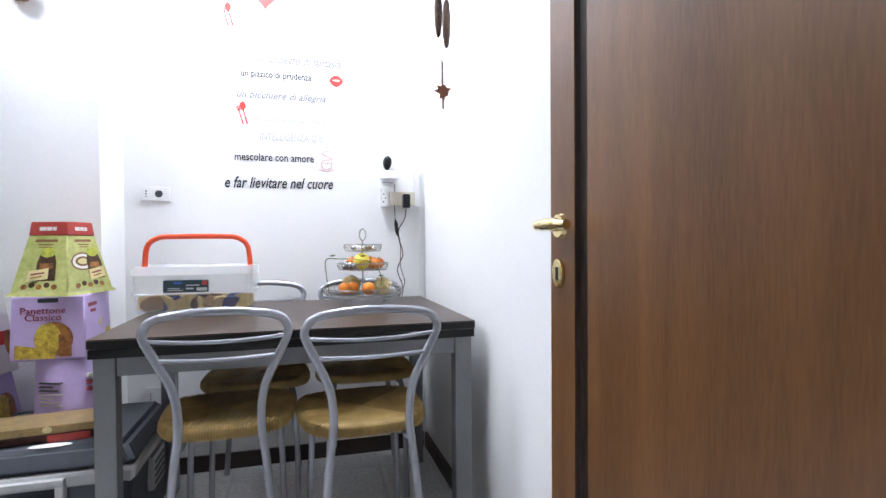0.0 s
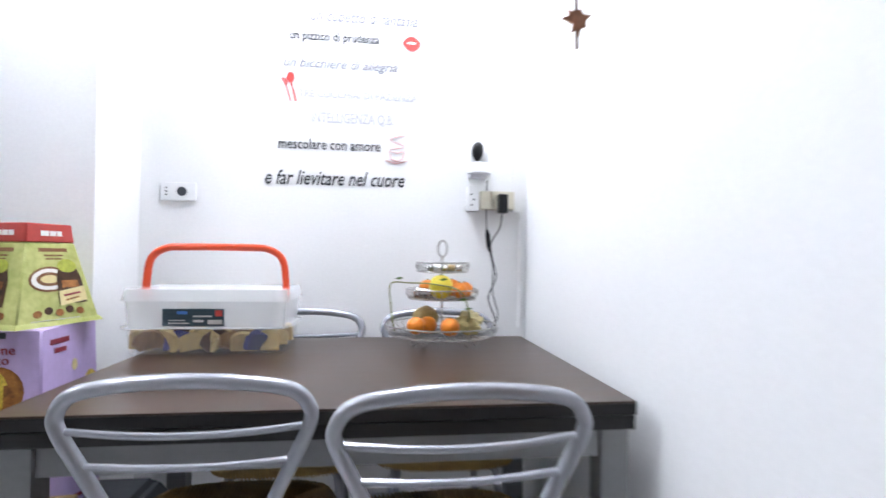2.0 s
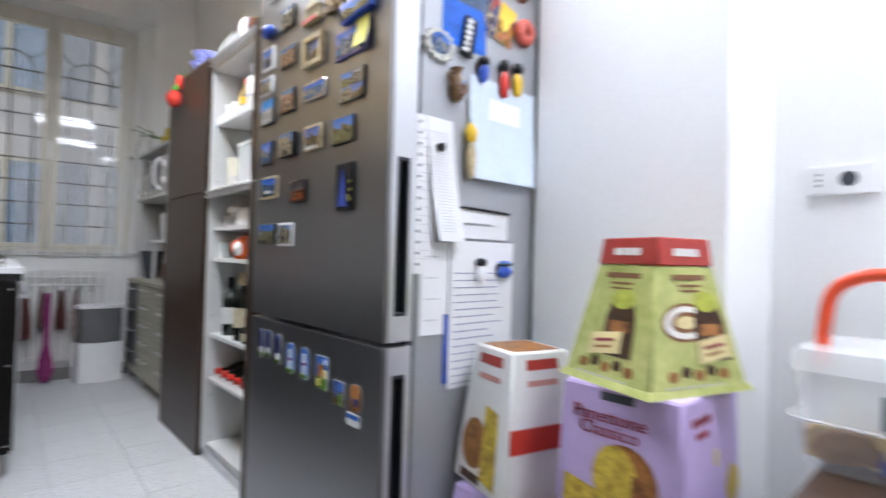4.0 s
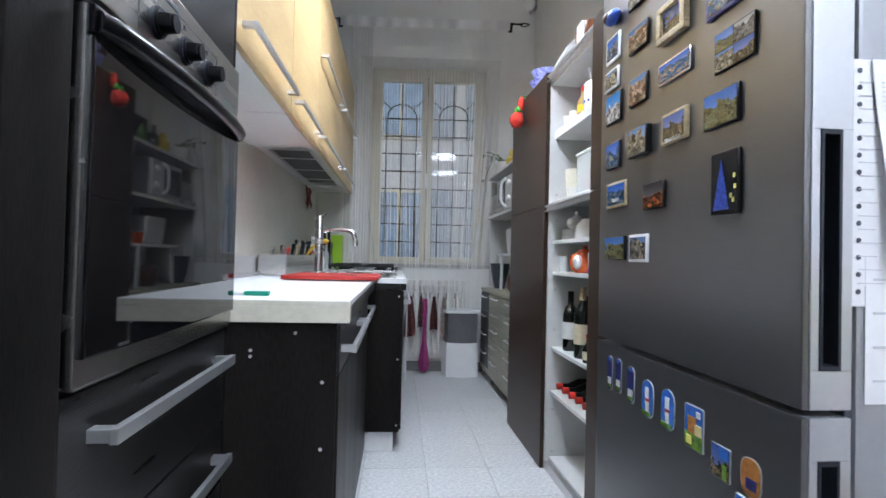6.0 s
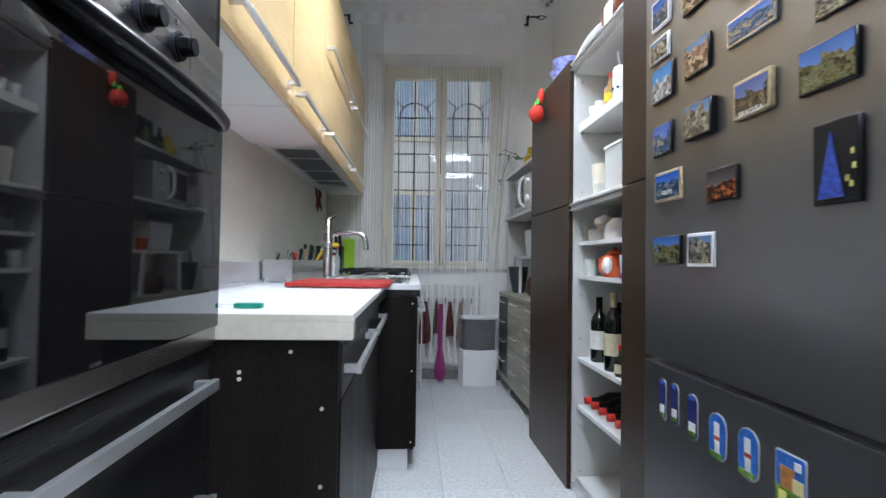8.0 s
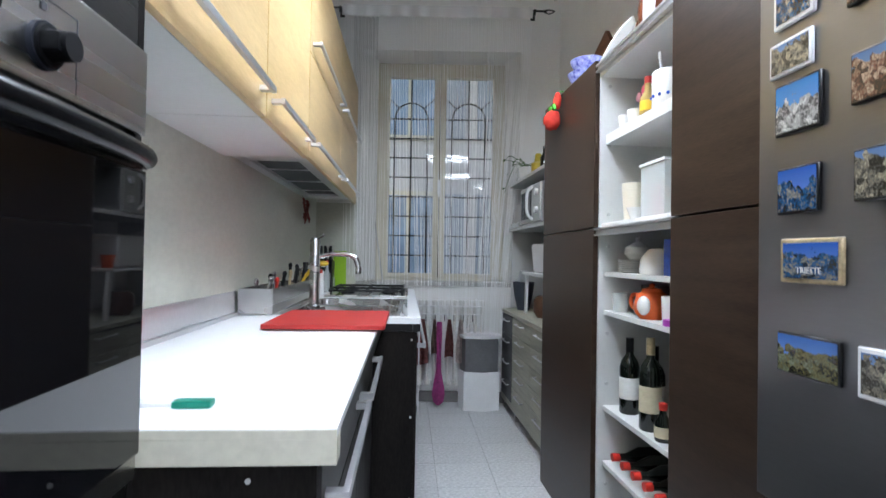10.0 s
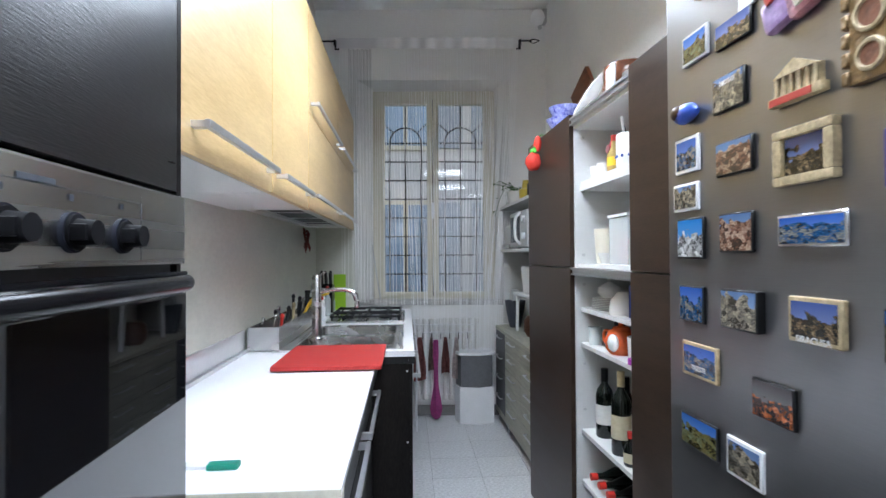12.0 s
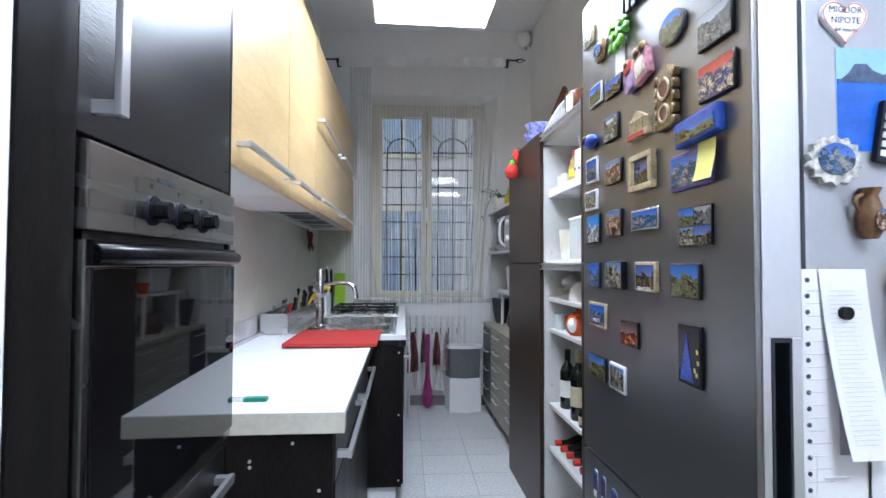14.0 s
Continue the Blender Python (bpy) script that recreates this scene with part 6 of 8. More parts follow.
magnet(-1.606, 1.297, 0.080, 0.057, P_DARK, RESIN_BEIGE, "baroque church magnet with cream rim", d=0.009, words="SIRACUSA", low=0.42)
magnet(-1.478, 1.293, 0.086, 0.058, P_GREEN, None, "blue sky and mountain town magnet")
magnet(-1.845, 1.200, 0.098, 0.058, P_SEA, RESIN_BEIGE, "seaside city magnet with white lettering", words="TRIESTE")
magnet(-1.680, 1.178, 0.078, 0.054, P_FIRE, None, "dark magnet showing a glowing fire")
magnet(-1.849, 1.077, 0.100, 0.054, P_GREEN, None, "yellow and green countryside magnet")
magnet(-1.738, 1.075, 0.078, 0.058, P_STONE, WHITE_PLASTIC, "sepia street view magnet with white rim")

q = thing("fridge_magnet", (-1.444, MFRONT, 1.345), "magnet with four small church views", "magnet", group="souvenir magnets")
part("backing", box(-1.490, -1.398, MFRONT - 0.004, MFRONT, 1.344, 1.408, 0.001), BLACK_PLASTIC, q)
for k, m in enumerate((P_STONE, P_DARK, P_GREEN, P_GREY)):
    x, z = -1.488 + 0.0455 * (k % 2), 1.346 + 0.031 * (k // 2)
    part("picture", box(x, x + 0.043, MFRONT - 0.0048, MFRONT - 0.0036, z, z + 0.029), m, q)
rock = magnet(-1.458, 1.477, 0.120, 0.062, P_SEA, mat("violet_rim", (0.10, 0.09, 0.30), 0.3), "large blue rock and sea magnet holding a yellow note")
nt_ = thing("sticky_note", (-1.400, MFRONT - 0.01, 1.448), "yellow sticky note curling off a magnet", "note")
bm = B()
grid = [[bm.verts.new((-1.420 + 0.046 * i / 6, MFRONT - 0.0075 - 0.010 * (j / 6) ** 2, 1.505 - 0.062 * j / 6)) for i in range(7)] for j in range(7)]
for j in range(6):
    for i in range(6):
        bm.faces.new((grid[j][i], grid[j][i + 1], grid[j + 1][i + 1], grid[j + 1][i]))
part("sheet", bm, NOTE, nt_)

tree = magnet(-1.465, 1.172, 0.066, 0.100, P_NIGHT, None, "black magnet with a blue lit Christmas tree")
part("tree", prism([(-1.488, 1.130), (-1.452, 1.130), (-1.470, 1.208)], "y", MFRONT - 0.0082, MFRONT - 0.0070), P_BLUETREE, tree)
for x, z in ((-1.442, 1.177), (-1.440, 1.160), (-1.444, 1.140), (-1.449, 1.147)):
    part("light", box(x, x + 0.004, MFRONT - 0.0080, MFRONT - 0.0070, z, z + 0.007), NOTE, tree)

ovm = thing("fridge_magnet", (-1.502, MFRONT, 1.70), "oval souvenir magnet with a green island view", "magnet", group="souvenir magnets")
part("backing", prism(oval(-1.502, 1.725, 0.042, 0.030), "y", MFRONT - 0.006, MFRONT, 0.001), DARK_GREY, ovm)
part("picture", prism(oval(-1.502, 1.725, 0.037, 0.026), "y", MFRONT - 0.0070, MFRONT - 0.0055), P_GREEN, ovm)
rnd = thing("fridge_magnet", (-1.808, MFRONT, 1.79), "dark shell-shaped resin magnet", "magnet", group="souvenir magnets")
part("body", ball((-1.808, MFRONT - 0.004, 1.815), 0.034, 0.008, 0.026, 14, rough=0.35), RESIN_BRONZE, rnd)
part("picture", prism(oval(-1.808, 1.817, 0.021, 0.014), "y", MFRONT - 0.0135, MFRONT - 0.011), P_SEA, rnd)
ck = thing("fridge_magnet", (-1.519, MFRONT, 1.56), "bronze astronomical clock tower magnet", "magnet", group="souvenir magnets")
bm = box(-1.545, -1.494, MFRONT - 0.012, MFRONT, 1.556, 1.650, 0.002)
prism([(-1.543, 1.650), (-1.496, 1.650), (-1.510, 1.668), (-1.530, 1.668)], "y", MFRONT - 0.012, MFRONT, bm=bm)
for sx in (-1.549, -1.490):
    for kz in range(5):
        box(sx - 0.005, sx + 0.005, MFRONT - 0.015, MFRONT - 0.001, 1.556 + 0.021 * kz, 1.572 + 0.021 * kz, 0.002, bm=bm, seg=1)
part("tower", bm, RESIN_BRONZE, ck)
for zc, rr in ((1.626, 0.017), (1.582, 0.015)):
    part("dial", tube([(-1.519 + rr * math.cos(a), MFRONT - 0.013, zc + rr * math.sin(a)) for a in [2 * math.pi * k / 18 for k in range(18)]], 0.003, 6, closed=True), RESIN_BEIGE, ck)
    part("dial_face", prism(oval(-1.519, zc, rr * 0.8, rr * 0.8), "y", MFRONT - 0.0135, MFRONT - 0.0115), RUST, ck)
tm = thing("fridge_magnet", (-1.629, MFRONT, 1.57), "beige resin temple magnet with columns", "magnet", group="souvenir magnets")
bm = box(-1.672, -1.586, MFRONT - 0.012, MFRONT, 1.566, 1.578, 0.002)
prism([(-1.664, 1.602), (-1.594, 1.602), (-1.629, 1.620)], "y", MFRONT - 0.011, MFRONT, bm=bm)
box(-1.665, -1.593, MFRONT - 0.006, MFRONT, 1.578, 1.603, bm=bm)
for k in range(6):
    tube([(-1.660 + 0.0125 * k, MFRONT - 0.008, 1.578), (-1.660 + 0.0125 * k, MFRONT - 0.008, 1.602)], 0.003, 6, bm=bm)
part("temple", bm, RESIN_BEIGE, tm)
part("red_letter_bar", box(-1.668, -1.60, MFRONT - 0.0135, MFRONT - 0.0115, 1.567, 1.576), RED_CARD, tm)
bb = thing("fridge_magnet", (-1.422, MFRONT, 1.51), "long raised blue harbour magnet", "magnet", group="souvenir magnets")
part("body", turned(box(-1.478, -1.364, MFRONT - 0.016, MFRONT, 1.510, 1.552, 0.004), (-1.42, MFRONT, 1.53), ry=-4), RESIN_BLUE, bb)
part("picture", turned(box(-1.472, -1.370, MFRONT - 0.0175, MFRONT - 0.0155, 1.516, 1.537), (-1.42, MFRONT, 1.53), ry=-4), P_GREEN, bb)
sh = thing("fridge_magnet", (-1.868, MFRONT, 1.60), "small blue clog magnet with a brown opening", "magnet", group="souvenir magnets")
part("shoe", ball((-1.862, MFRONT - 0.012, 1.614), 0.034, 0.013, 0.017, 16, rough=0.1), RESIN_BLUE, sh)
part("opening", ball((-1.877, MFRONT - 0.020, 1.618), 0.017, 0.008, 0.012, 12), CHOC_PRINT, sh)
fm = thing("fridge_magnet", (-1.615, MFRONT, 1.46), "carved wooden frame magnet with an evening harbour", "magnet", group="souvenir magnets")
bm = B()
for a, b, c, d in ((-1.662, -1.568, 1.520, 1.532), (-1.662, -1.568, 1.460, 1.472), (-1.662, -1.648, 1.472, 1.520), (-1.582, -1.568, 1.472, 1.520)):
    box(a, b, MFRONT - 0.013, MFRONT, c, d, 0.003, bm=bm)
part("frame", bm, RESIN_BEIGE, fm)
part("picture", box(-1.648, -1.582, MFRONT - 0.006, MFRONT, 1.472, 1.520), P_DARK, fm)
pk = thing("fridge_magnet", (-1.626, MFRONT, 1.66), "painted pink resin magnet of little houses", "magnet", group="souvenir magnets")
LILAC_RESIN = mat("painted_resin_lilac", (0.34, 0.22, 0.42), 0.4, vary=0.4, scale=60, bump=0.4)
CREAM_RESIN = mat("painted_resin_cream", (0.62, 0.56, 0.44), 0.4, vary=0.3, scale=60, bump=0.4)
for dx, dz, r, hm in ((-0.034, -0.012, 0.022, LILAC_RESIN), (0.016, 0.000, 0.030, RESIN_PINK), (0.018, -0.004, 0.018, CREAM_RESIN), (-0.030, 0.014, 0.013, RED_CARD)):
    part("house", turned(box(-1.626 + dx - r, -1.626 + dx + r, MFRONT - (0.016 if r > 0.02 else 0.020), MFRONT, 1.698 + dz - r, 1.698 + dz + r, 0.008), (-1.626 + dx, MFRONT, 1.698), ry=-14), hm, pk)
for dx in (-0.036, 0.004, 0.026):
    part("roof", ball((-1.626 + dx, MFRONT - 0.012, 1.726 + 0.2 * dx), 0.013, 0.011, 0.012, 10, rough=0.3), RESIN_BRONZE, pk)
hrb = thing("fridge_magnet", (-1.709, MFRONT, 1.77), "green plastic herb magnet with a white tag", "magnet", group="souvenir magnets")
LIMEG = mat("bright_green_plastic", (0.16, 0.50, 0.04), 0.35, vary=0.4, scale=60, bump=0.3)
bm = B()
for k in range(9):
    ball((-1.745 + 0.018 * (k % 5) + 0.006 * (k // 5), MFRONT - 0.008 - 0.004 * (k % 2), 1.788 + 0.02 * ((k * 7) % 3)), 0.013, 0.008, 0.011, 8, bm=bm, rough=0.6)
part("leaves", bm, LIMEG, hrb)
part("tag", box(-1.735, -1.695, MFRONT - 0.004, MFRONT, 1.725, 1.785, 0.001), PAPER, hrb)
bw = thing("fridge_magnet", (-1.652, MFRONT, 1.83), "black ribbon magnet over a white card", "magnet", group="souvenir magnets")
bm = B()
for k in range(4):
    box(-1.70 + 0.026 * k, -1.682 + 0.026 * k, MFRONT - 0.010, MFRONT, 1.835, 1.885 - 0.008 * (k % 2), 0.003, bm=bm)
part("ribbon", bm, BLACK_PLASTIC, bw)
part("card", box(-1.71, -1.62, MFRONT - 0.004, MFRONT, 1.862, 1.915, 0.001), PAPER, bw)

for ob, dx, dz in ((q, -0.006, 0.007), (nt_, -0.012, 0.009), (ovm, -0.009, 0.012), (rnd, -0.011, 0.008), (ck, -0.004, 0.006), (tm, -0.0, 0.005), (bb, -0.008, 0.008), (sh, -0.002, 0.006), (fm, -0.003, 0.006), (pk, 0.002, 0.009), (hrb, -0.004, 0.010), (bw, -0.004, 0.010)):
    ob.location += Vector((dx, 0, dz))

# flat cut-out stickers on the freezer door
NAVY = mat("navy_print", (0.03, 0.035, 0.16), 0.35, vary=0.6, scale=70, bump=0.0)
SKYB = mat("bright_blue_print", (0.04, 0.16, 0.55), 0.35, vary=0.5, scale=60, bump=0.0)
GRASSP = mat("grass_print", (0.16, 0.30, 0.04), 0.4, vary=0.6, scale=90, bump=0.0)
TANP = mat("orange_brown_print", (0.42, 0.17, 0.04), 0.4, vary=0.6, scale=60, bump=0.0)
def flat_magnet(x, z, w, h, corner, picture, bits, label):
    s = thing("flat_magnet", (x, MFRONT, z - h / 2), label, "magnet", group="flat cut-out magnets")
    part("edge", prism(round_poly(x - w / 2, x + w / 2, z - h / 2, z + h / 2, w * corner, 3), "y", MFRONT - 0.0012, MFRONT), LIGHT_GREY, s)
    part("picture", prism(round_poly(x - w * 0.46, x + w * 0.46, z - h * 0.475, z + h * 0.475, w * corner * 0.93, 3), "y", MFRONT - 0.0020, MFRONT - 0.0010), picture, s)
    for k, (a, b, c, d, m) in enumerate(bits):
        part("print", box(x + a * w, x + b * w, MFRONT - 0.0026 - 0.0003 * k, MFRONT - 0.0018, z + c * h, z + d * h), m, s)
for x, z, w, h in ((-1.868, 0.787, 0.026, 0.080), (-1.824, 0.790, 0.027, 0.078), (-1.766, 0.784, 0.032, 0.080)):
    flat_magnet(x, z, w, h, 0.42, NAVY, ((-0.22, 0.22, 0.36, 0.45, SKYB), (-0.30, 0.34, -0.30, -0.12, WHITE_CARD), (-0.32, 0.32, -0.42, -0.31, GRASSP)), "narrow bottle-shaped navy magnet on the freezer door")
for x in (-1.695, -1.622):
    flat_magnet(x, 0.774, 0.046, 0.076, 0.45, SKYB, ((-0.16, 0.14, -0.12, 0.30, WHITE_CARD), (-0.14, 0.18, -0.06, 0.02, RED_CARD), (-0.10, 0.14, -0.36, -0.10, WHITE_CARD), (-0.40, 0.30, -0.44, -0.32, GRASSP)), "blue, white and green cut-out magnet on the freezer door")
flat_magnet(-1.541, 0.768, 0.054, 0.074, 0.08, SKYB, ((-0.46, 0.46, -0.47, -0.14, GRASSP), (-0.28, 0.16, -0.14, 0.24, TANP), (0.10, 0.44, -0.14, 0.10, CREAM_PRINT), (-0.34, -0.08, -0.40, -0.20, NOTE), (0.18, 0.36, 0.26, 0.40, WHITE_CARD)), "colourful blue and green card magnet")
flat_magnet(-1.471, 0.738, 0.046, 0.052, 0.05, P_DARK, ((-0.05, 0.40, 0.12, 0.44, SKYB), (0.12, 0.34, -0.46, -0.02, GRASSP)), "small dark landscape magnet on the freezer door")
flat_magnet(-1.405, 0.742, 0.042, 0.056, 0.40, TANP, ((-0.20, 0.30, -0.30, -0.02, NAVY),), "brown rounded cut-out magnet on the freezer door")
flat_magnet(-1.412, 0.697, 0.050, 0.026, 0.10, WHITE_CARD, ((-0.44, 0.44, 0.05, 0.42, SKYB),), "small white and blue card magnet")

# papers on the fridge side
SXF = FX1 - 0.004
def sheet(name, y0, y1, z0, z1, material, label, category="paper", d=0.001, lean=0.0, lift=0.0):
    s = thing(name, (SXF, (y0 + y1) / 2, z0), label, category, group="papers on the fridge side")
    bm = B()
    n = 6
    rows = []
    for j in range(n + 1):
        t = j / n
        off = d + lift * (1 - t) ** 2
        rows.append([(SXF + off, y0 + lean * (1 - t), z0 + (z1 - z0) * t), (SXF + off, y1 + lean * (1 - t), z0 + (z1 - z0) * t)])
    va = [[bm.verts.new(p) for p in r] for r in rows]
    vb = [[bm.verts.new((p[0] + 0.0006, p[1], p[2])) for p in r] for r in rows]
    for j in range(n):
        bm.faces.new((va[j][0], va[j][1], va[j + 1][1], va[j + 1][0]))
        bm.faces.new((vb[j][0], vb[j][1], vb[j + 1][1], vb[j + 1][0]))
        for i in (0, 1):
            bm.faces.new((va[j][i], va[j + 1][i], vb[j + 1][i], vb[j][i]))
    part("sheet", bm, material, s)
    return s, y0, y1, z0, z1, d, lift, lean


def print_lines(info, count, h=0.003, top=0.03, bottom=0.03, m=None, margin=0.15):
    s, y0, y1, z0, z1, d, lift, lean = info
    r = random.Random(count)
    for k in range(count):
        z = z1 - top - (z1 - z0 - top - bottom) * k / max(1, count - 1)
        t = (z - z0) / (z1 - z0)
        x = SXF + d + lift * (1 - t) ** 2 + 0.0009
        a = y0 + lean * (1 - t) + margin * (y1 - y0)
        b = a + (y1 - y0) * (1 - 2 * margin) * r.uniform(0.6, 1.0)
        part("line", box(x - 0.0002, x + 0.0008, a, b, z - h / 2, z + h / 2), m or PAPER_LINE, s)


print_lines(sheet("punched_sheet", 2.122, 2.175, 0.985, 1.305, PAPER, "white punched folder sheet hung on the fridge side"), 16, 0.0014)
holes = thing("binder_strip", (SXF, 2.132, 0.985), "strip of punched binder holes along the sheet", "paper", group="papers on the fridge side")
for k in range(14):
    part("hole", tube([(SXF + 0.0017, 2.130, 1.29 - 0.022 * k), (SXF + 0.0025, 2.130, 1.29 - 0.022 * k)], 0.0035, 8), DARK_GREY, holes)
print_lines(sheet("till_receipt", 2.145, 2.215, 1.052, 1.305, PAPER, "curled shop receipt under a black magnet", d=0.004, lean=0.022, lift=0.025), 34, 0.0009, 0.03, 0.02)
solo("round_magnet", tube([(SXF + 0.006, 2.18, 1.245), (SXF + 0.014, 2.18, 1.245)], 0.009, 16), BLACK_PLASTIC, (SXF + 0.006, 2.18, 1.235), "small black round magnet holding the receipt", "magnet")
print_lines(sheet("white_notice", 2.140, 2.215, 0.860, 1.05, PAPER, "plain white notice on the fridge side", d=0.002), 4)
print_lines(sheet("lined_list", 2.218, 2.420, 0.742, 1.056, PAPER, "handwritten shopping list on lined paper", d=0.005), 16, 0.0016, 0.07, 0.01, mat("blue_ink", (0.16, 0.18, 0.34), 0.8), 0.06)
sheet("blue_folder_edge", 2.205, 2.228, 0.755, 0.90, RESIN_BLUE, "blue paper edge behind the shopping list", d=0.003)
print_lines(sheet("ruled_card", 2.236, 2.40, 1.062, 1.125, PAPER, "white ruled card above the shopping list", d=0.003), 3)
solo("pen", tube([(SXF + 0.006, 2.236, 1.128), (SXF + 0.006, 2.40, 1.124)], 0.003, 8), BLACK_PLASTIC, (SXF + 0.006, 2.236, 1.125), "thin black pen above the ruled card", "pen")
bg = sheet("plastic_sleeve", 2.262, 2.485, 1.193, 1.420, mat("pale_blue_sleeve", (0.62, 0.70, 0.78), 0.25, vary=0.08, scale=10, bump=0.15), "pale blue plastic sleeve hung on the fridge side", "sleeve", d=0.006, lift=0.012)
part("inner_sheet", box(SXF + 0.0075, SXF + 0.0085, 2.32, 2.43, 1.28, 1.38), PAPER, bg[0])
def clip_fig(y, z0, z1, m1, m2, label, name="novelty_magnet", w=0.014):
    c = thing(name, (SXF + 0.01, y, z0), label, "magnet", group="novelty magnets")
    h = z1 - z0
    part("body", ball((SXF + 0.014, y, z0 + h * 0.36), 0.010, w, h * 0.36, 12, rough=0.25), m1, c)
    part("top", ball((SXF + 0.014, y, z0 + h * 0.82), 0.011, w * 1.1, h * 0.18, 12, rough=0.2), m2, c)
RED_M = mat("red_plastic", (0.50, 0.03, 0.02), 0.35, vary=0.1, bump=0.02)
YEL_M = mat("yellow_plastic", (0.72, 0.46, 0.03), 0.35, vary=0.1, bump=0.02)
clip_fig(2.365, 1.385, 1.478, RED_M, BLACK_PLASTIC, "red and black peg magnet holding the sleeve")
clip_fig(2.412, 1.400, 1.482, YEL_M, BLACK_PLASTIC, "yellow and black peg magnet holding the sleeve")
clip_fig(2.295, 1.405, 1.465, RESIN_BLUE, BLACK_PLASTIC, "blue and black peg magnet on the fridge side")
clip_fig(2.262, 1.187, 1.310, RESIN_BEIGE, YEL_M, "long tan figure-shaped bottle magnet")
clip_fig(2.304, 0.965, 1.020, PAPER, BLACK_PLASTIC, "small black and white bottle magnet on the list")
clip_fig(2.382, 0.975, 1.015, RESIN_BLUE, P_SEA, "blue flower magnet on the list", w=0.024)
jug = thing("jug_magnet", (SXF, 2.217, 1.345), "painted brown jug magnet with a town view", "magnet")
JUG_CLAY = mat("painted_clay", (0.17, 0.09, 0.035), 0.35, vary=0.5, scale=60, bump=0.3, dark=(0.07, 0.035, 0.015))
part("jug", lathe([(0.009, 0), (0.017, 0.015), (0.018, 0.032), (0.011, 0.052), (0.009, 0.060), (0.014, 0.070)], (SXF + 0.012, 2.217, 1.347), 16), JUG_CLAY, jug)
part("view", prism(oval(2.219, 1.372, 0.012, 0.015), "x", SXF + 0.0285, SXF + 0.0305), P_TOWN, jug)
part("handle", tube(smooth_path([(SXF + 0.012, 2.206, 1.408), (SXF + 0.012, 2.194, 1.400), (SXF + 0.012, 2.202, 1.382)]), 0.003, 6), JUG_CLAY, jug)
ship = thing("shell_magnet", (SXF, 2.17, 1.42), "shell-edged souvenir magnet with boats", "magnet")
part("shell_rim", prism([(2.170 + (0.043 if k % 2 else 0.036) * math.cos(a), 1.455 + (0.036 if k % 2 else 0.030) * math.sin(a)) for k, a in enumerate([2 * math.pi * k / 28 for k in range(28)])], "x", SXF, SXF + 0.010, 0.002), mat("cream_shell", (0.50, 0.49, 0.44), 0.5, vary=0.7, scale=80, bump=0.4), ship)
part("view", prism(oval(2.170, 1.457, 0.028, 0.022), "x", SXF + 0.010, SXF + 0.0115), P_SEA, ship)
hm = thing("heart_magnet", (SXF, 2.19, 1.62), "white heart magnet edged with red stitches and lettering", "magnet")
part("heart", prism(heart_outline(2.190, 1.654, 0.035), "x", SXF, SXF + 0.006, 0.001), WHITE_PLASTIC, hm)
part("stitching", tube([(SXF + 0.0062, p[0], p[1]) for p in heart_outline(2.190, 1.654, 0.0325)], 0.0007, 4, closed=True), INK_RED, hm)
for txt, z, s in (("MIGLIOR", 1.668, 0.013), ("NIPOTE", 1.653, 0.013), ("del mondo", 1.640, 0.008)):
    m4 = Matrix.Translation((SXF + 0.0066, 2.191, z)) @ Matrix.Rotation(radians(90), 4, "Z") @ Matrix.Rotation(radians(90), 4, "X")
    part("lettering", letters(txt, s, m4, 0.0002), INK, hm, smooth=False)
ps = thing("beach_postcard", (SXF, 2.25, 1.48), "blue sea postcard on the fridge side", "postcard")
part("card", box(SXF, SXF + 0.001, 2.180, 2.315, 1.470, 1.617), mat("print_pale_sky", (0.30, 0.52, 0.78), 0.25, vary=0.12, scale=12, bump=0.0), ps)
part("sea_print", box(SXF + 0.0008, SXF + 0.0016, 2.181, 2.314, 1.471, 1.572), mat("print_deep_sea", (0.02, 0.12, 0.55), 0.22, vary=0.35, scale=14, fine=120, bump=0.0, stretch=(1, 1, 3)), ps, "deep blue sea")
hill = mat("print_blue_hills", (0.07, 0.11, 0.19), 0.3, vary=0.5, scale=60, bump=0.0)
part("hill_print", prism([(2.182, 1.568), (2.200, 1.582), (2.208, 1.594), (2.226, 1.595), (2.236, 1.586), (2.252, 1.580), (2.268, 1.590), (2.290, 1.600), (2.313, 1.603), (2.313, 1.568)], "x", SXF + 0.0012, SXF + 0.0021), hill, ps, "dark hills along the shore")
zp = thing("zip_magnet", (SXF, 2.253, 1.455), "black and white striped keyboard magnet", "magnet")
part("body", turned(box(SXF + 0.002, SXF + 0.012, 2.236, 2.270, 1.452, 1.540, 0.004), (SXF, 2.253, 1.5), rx=-10), BLACK_PLASTIC, zp)
for k in range(6):
    part("key", turned(box(SXF + 0.0122, SXF + 0.014, 2.240, 2.256, 1.460 + 0.013 * k, 1.468 + 0.013 * k), (SXF, 2.253, 1.5), rx=-10), WHITE_PLASTIC, zp)
cc = thing("comic_card", (SXF, 2.36, 1.52), "red and yellow printed cards on the fridge side", "postcard")
part("card", turned(box(SXF + 0.001, SXF + 0.002, 2.305, 2.362, 1.522, 1.625), (SXF, 2.33, 1.57), rx=8), P_FLAG, cc)
part("card", turned(box(SXF + 0.003, SXF + 0.004, 2.350, 2.405, 1.515, 1.610), (SXF, 2.38, 1.56), rx=-14), photo("print_yellow_card", (0.75, 0.50, 0.04), (0.45, 0.12, 0.05), (0.65, 0.42, 0.05), 0.5), cc)
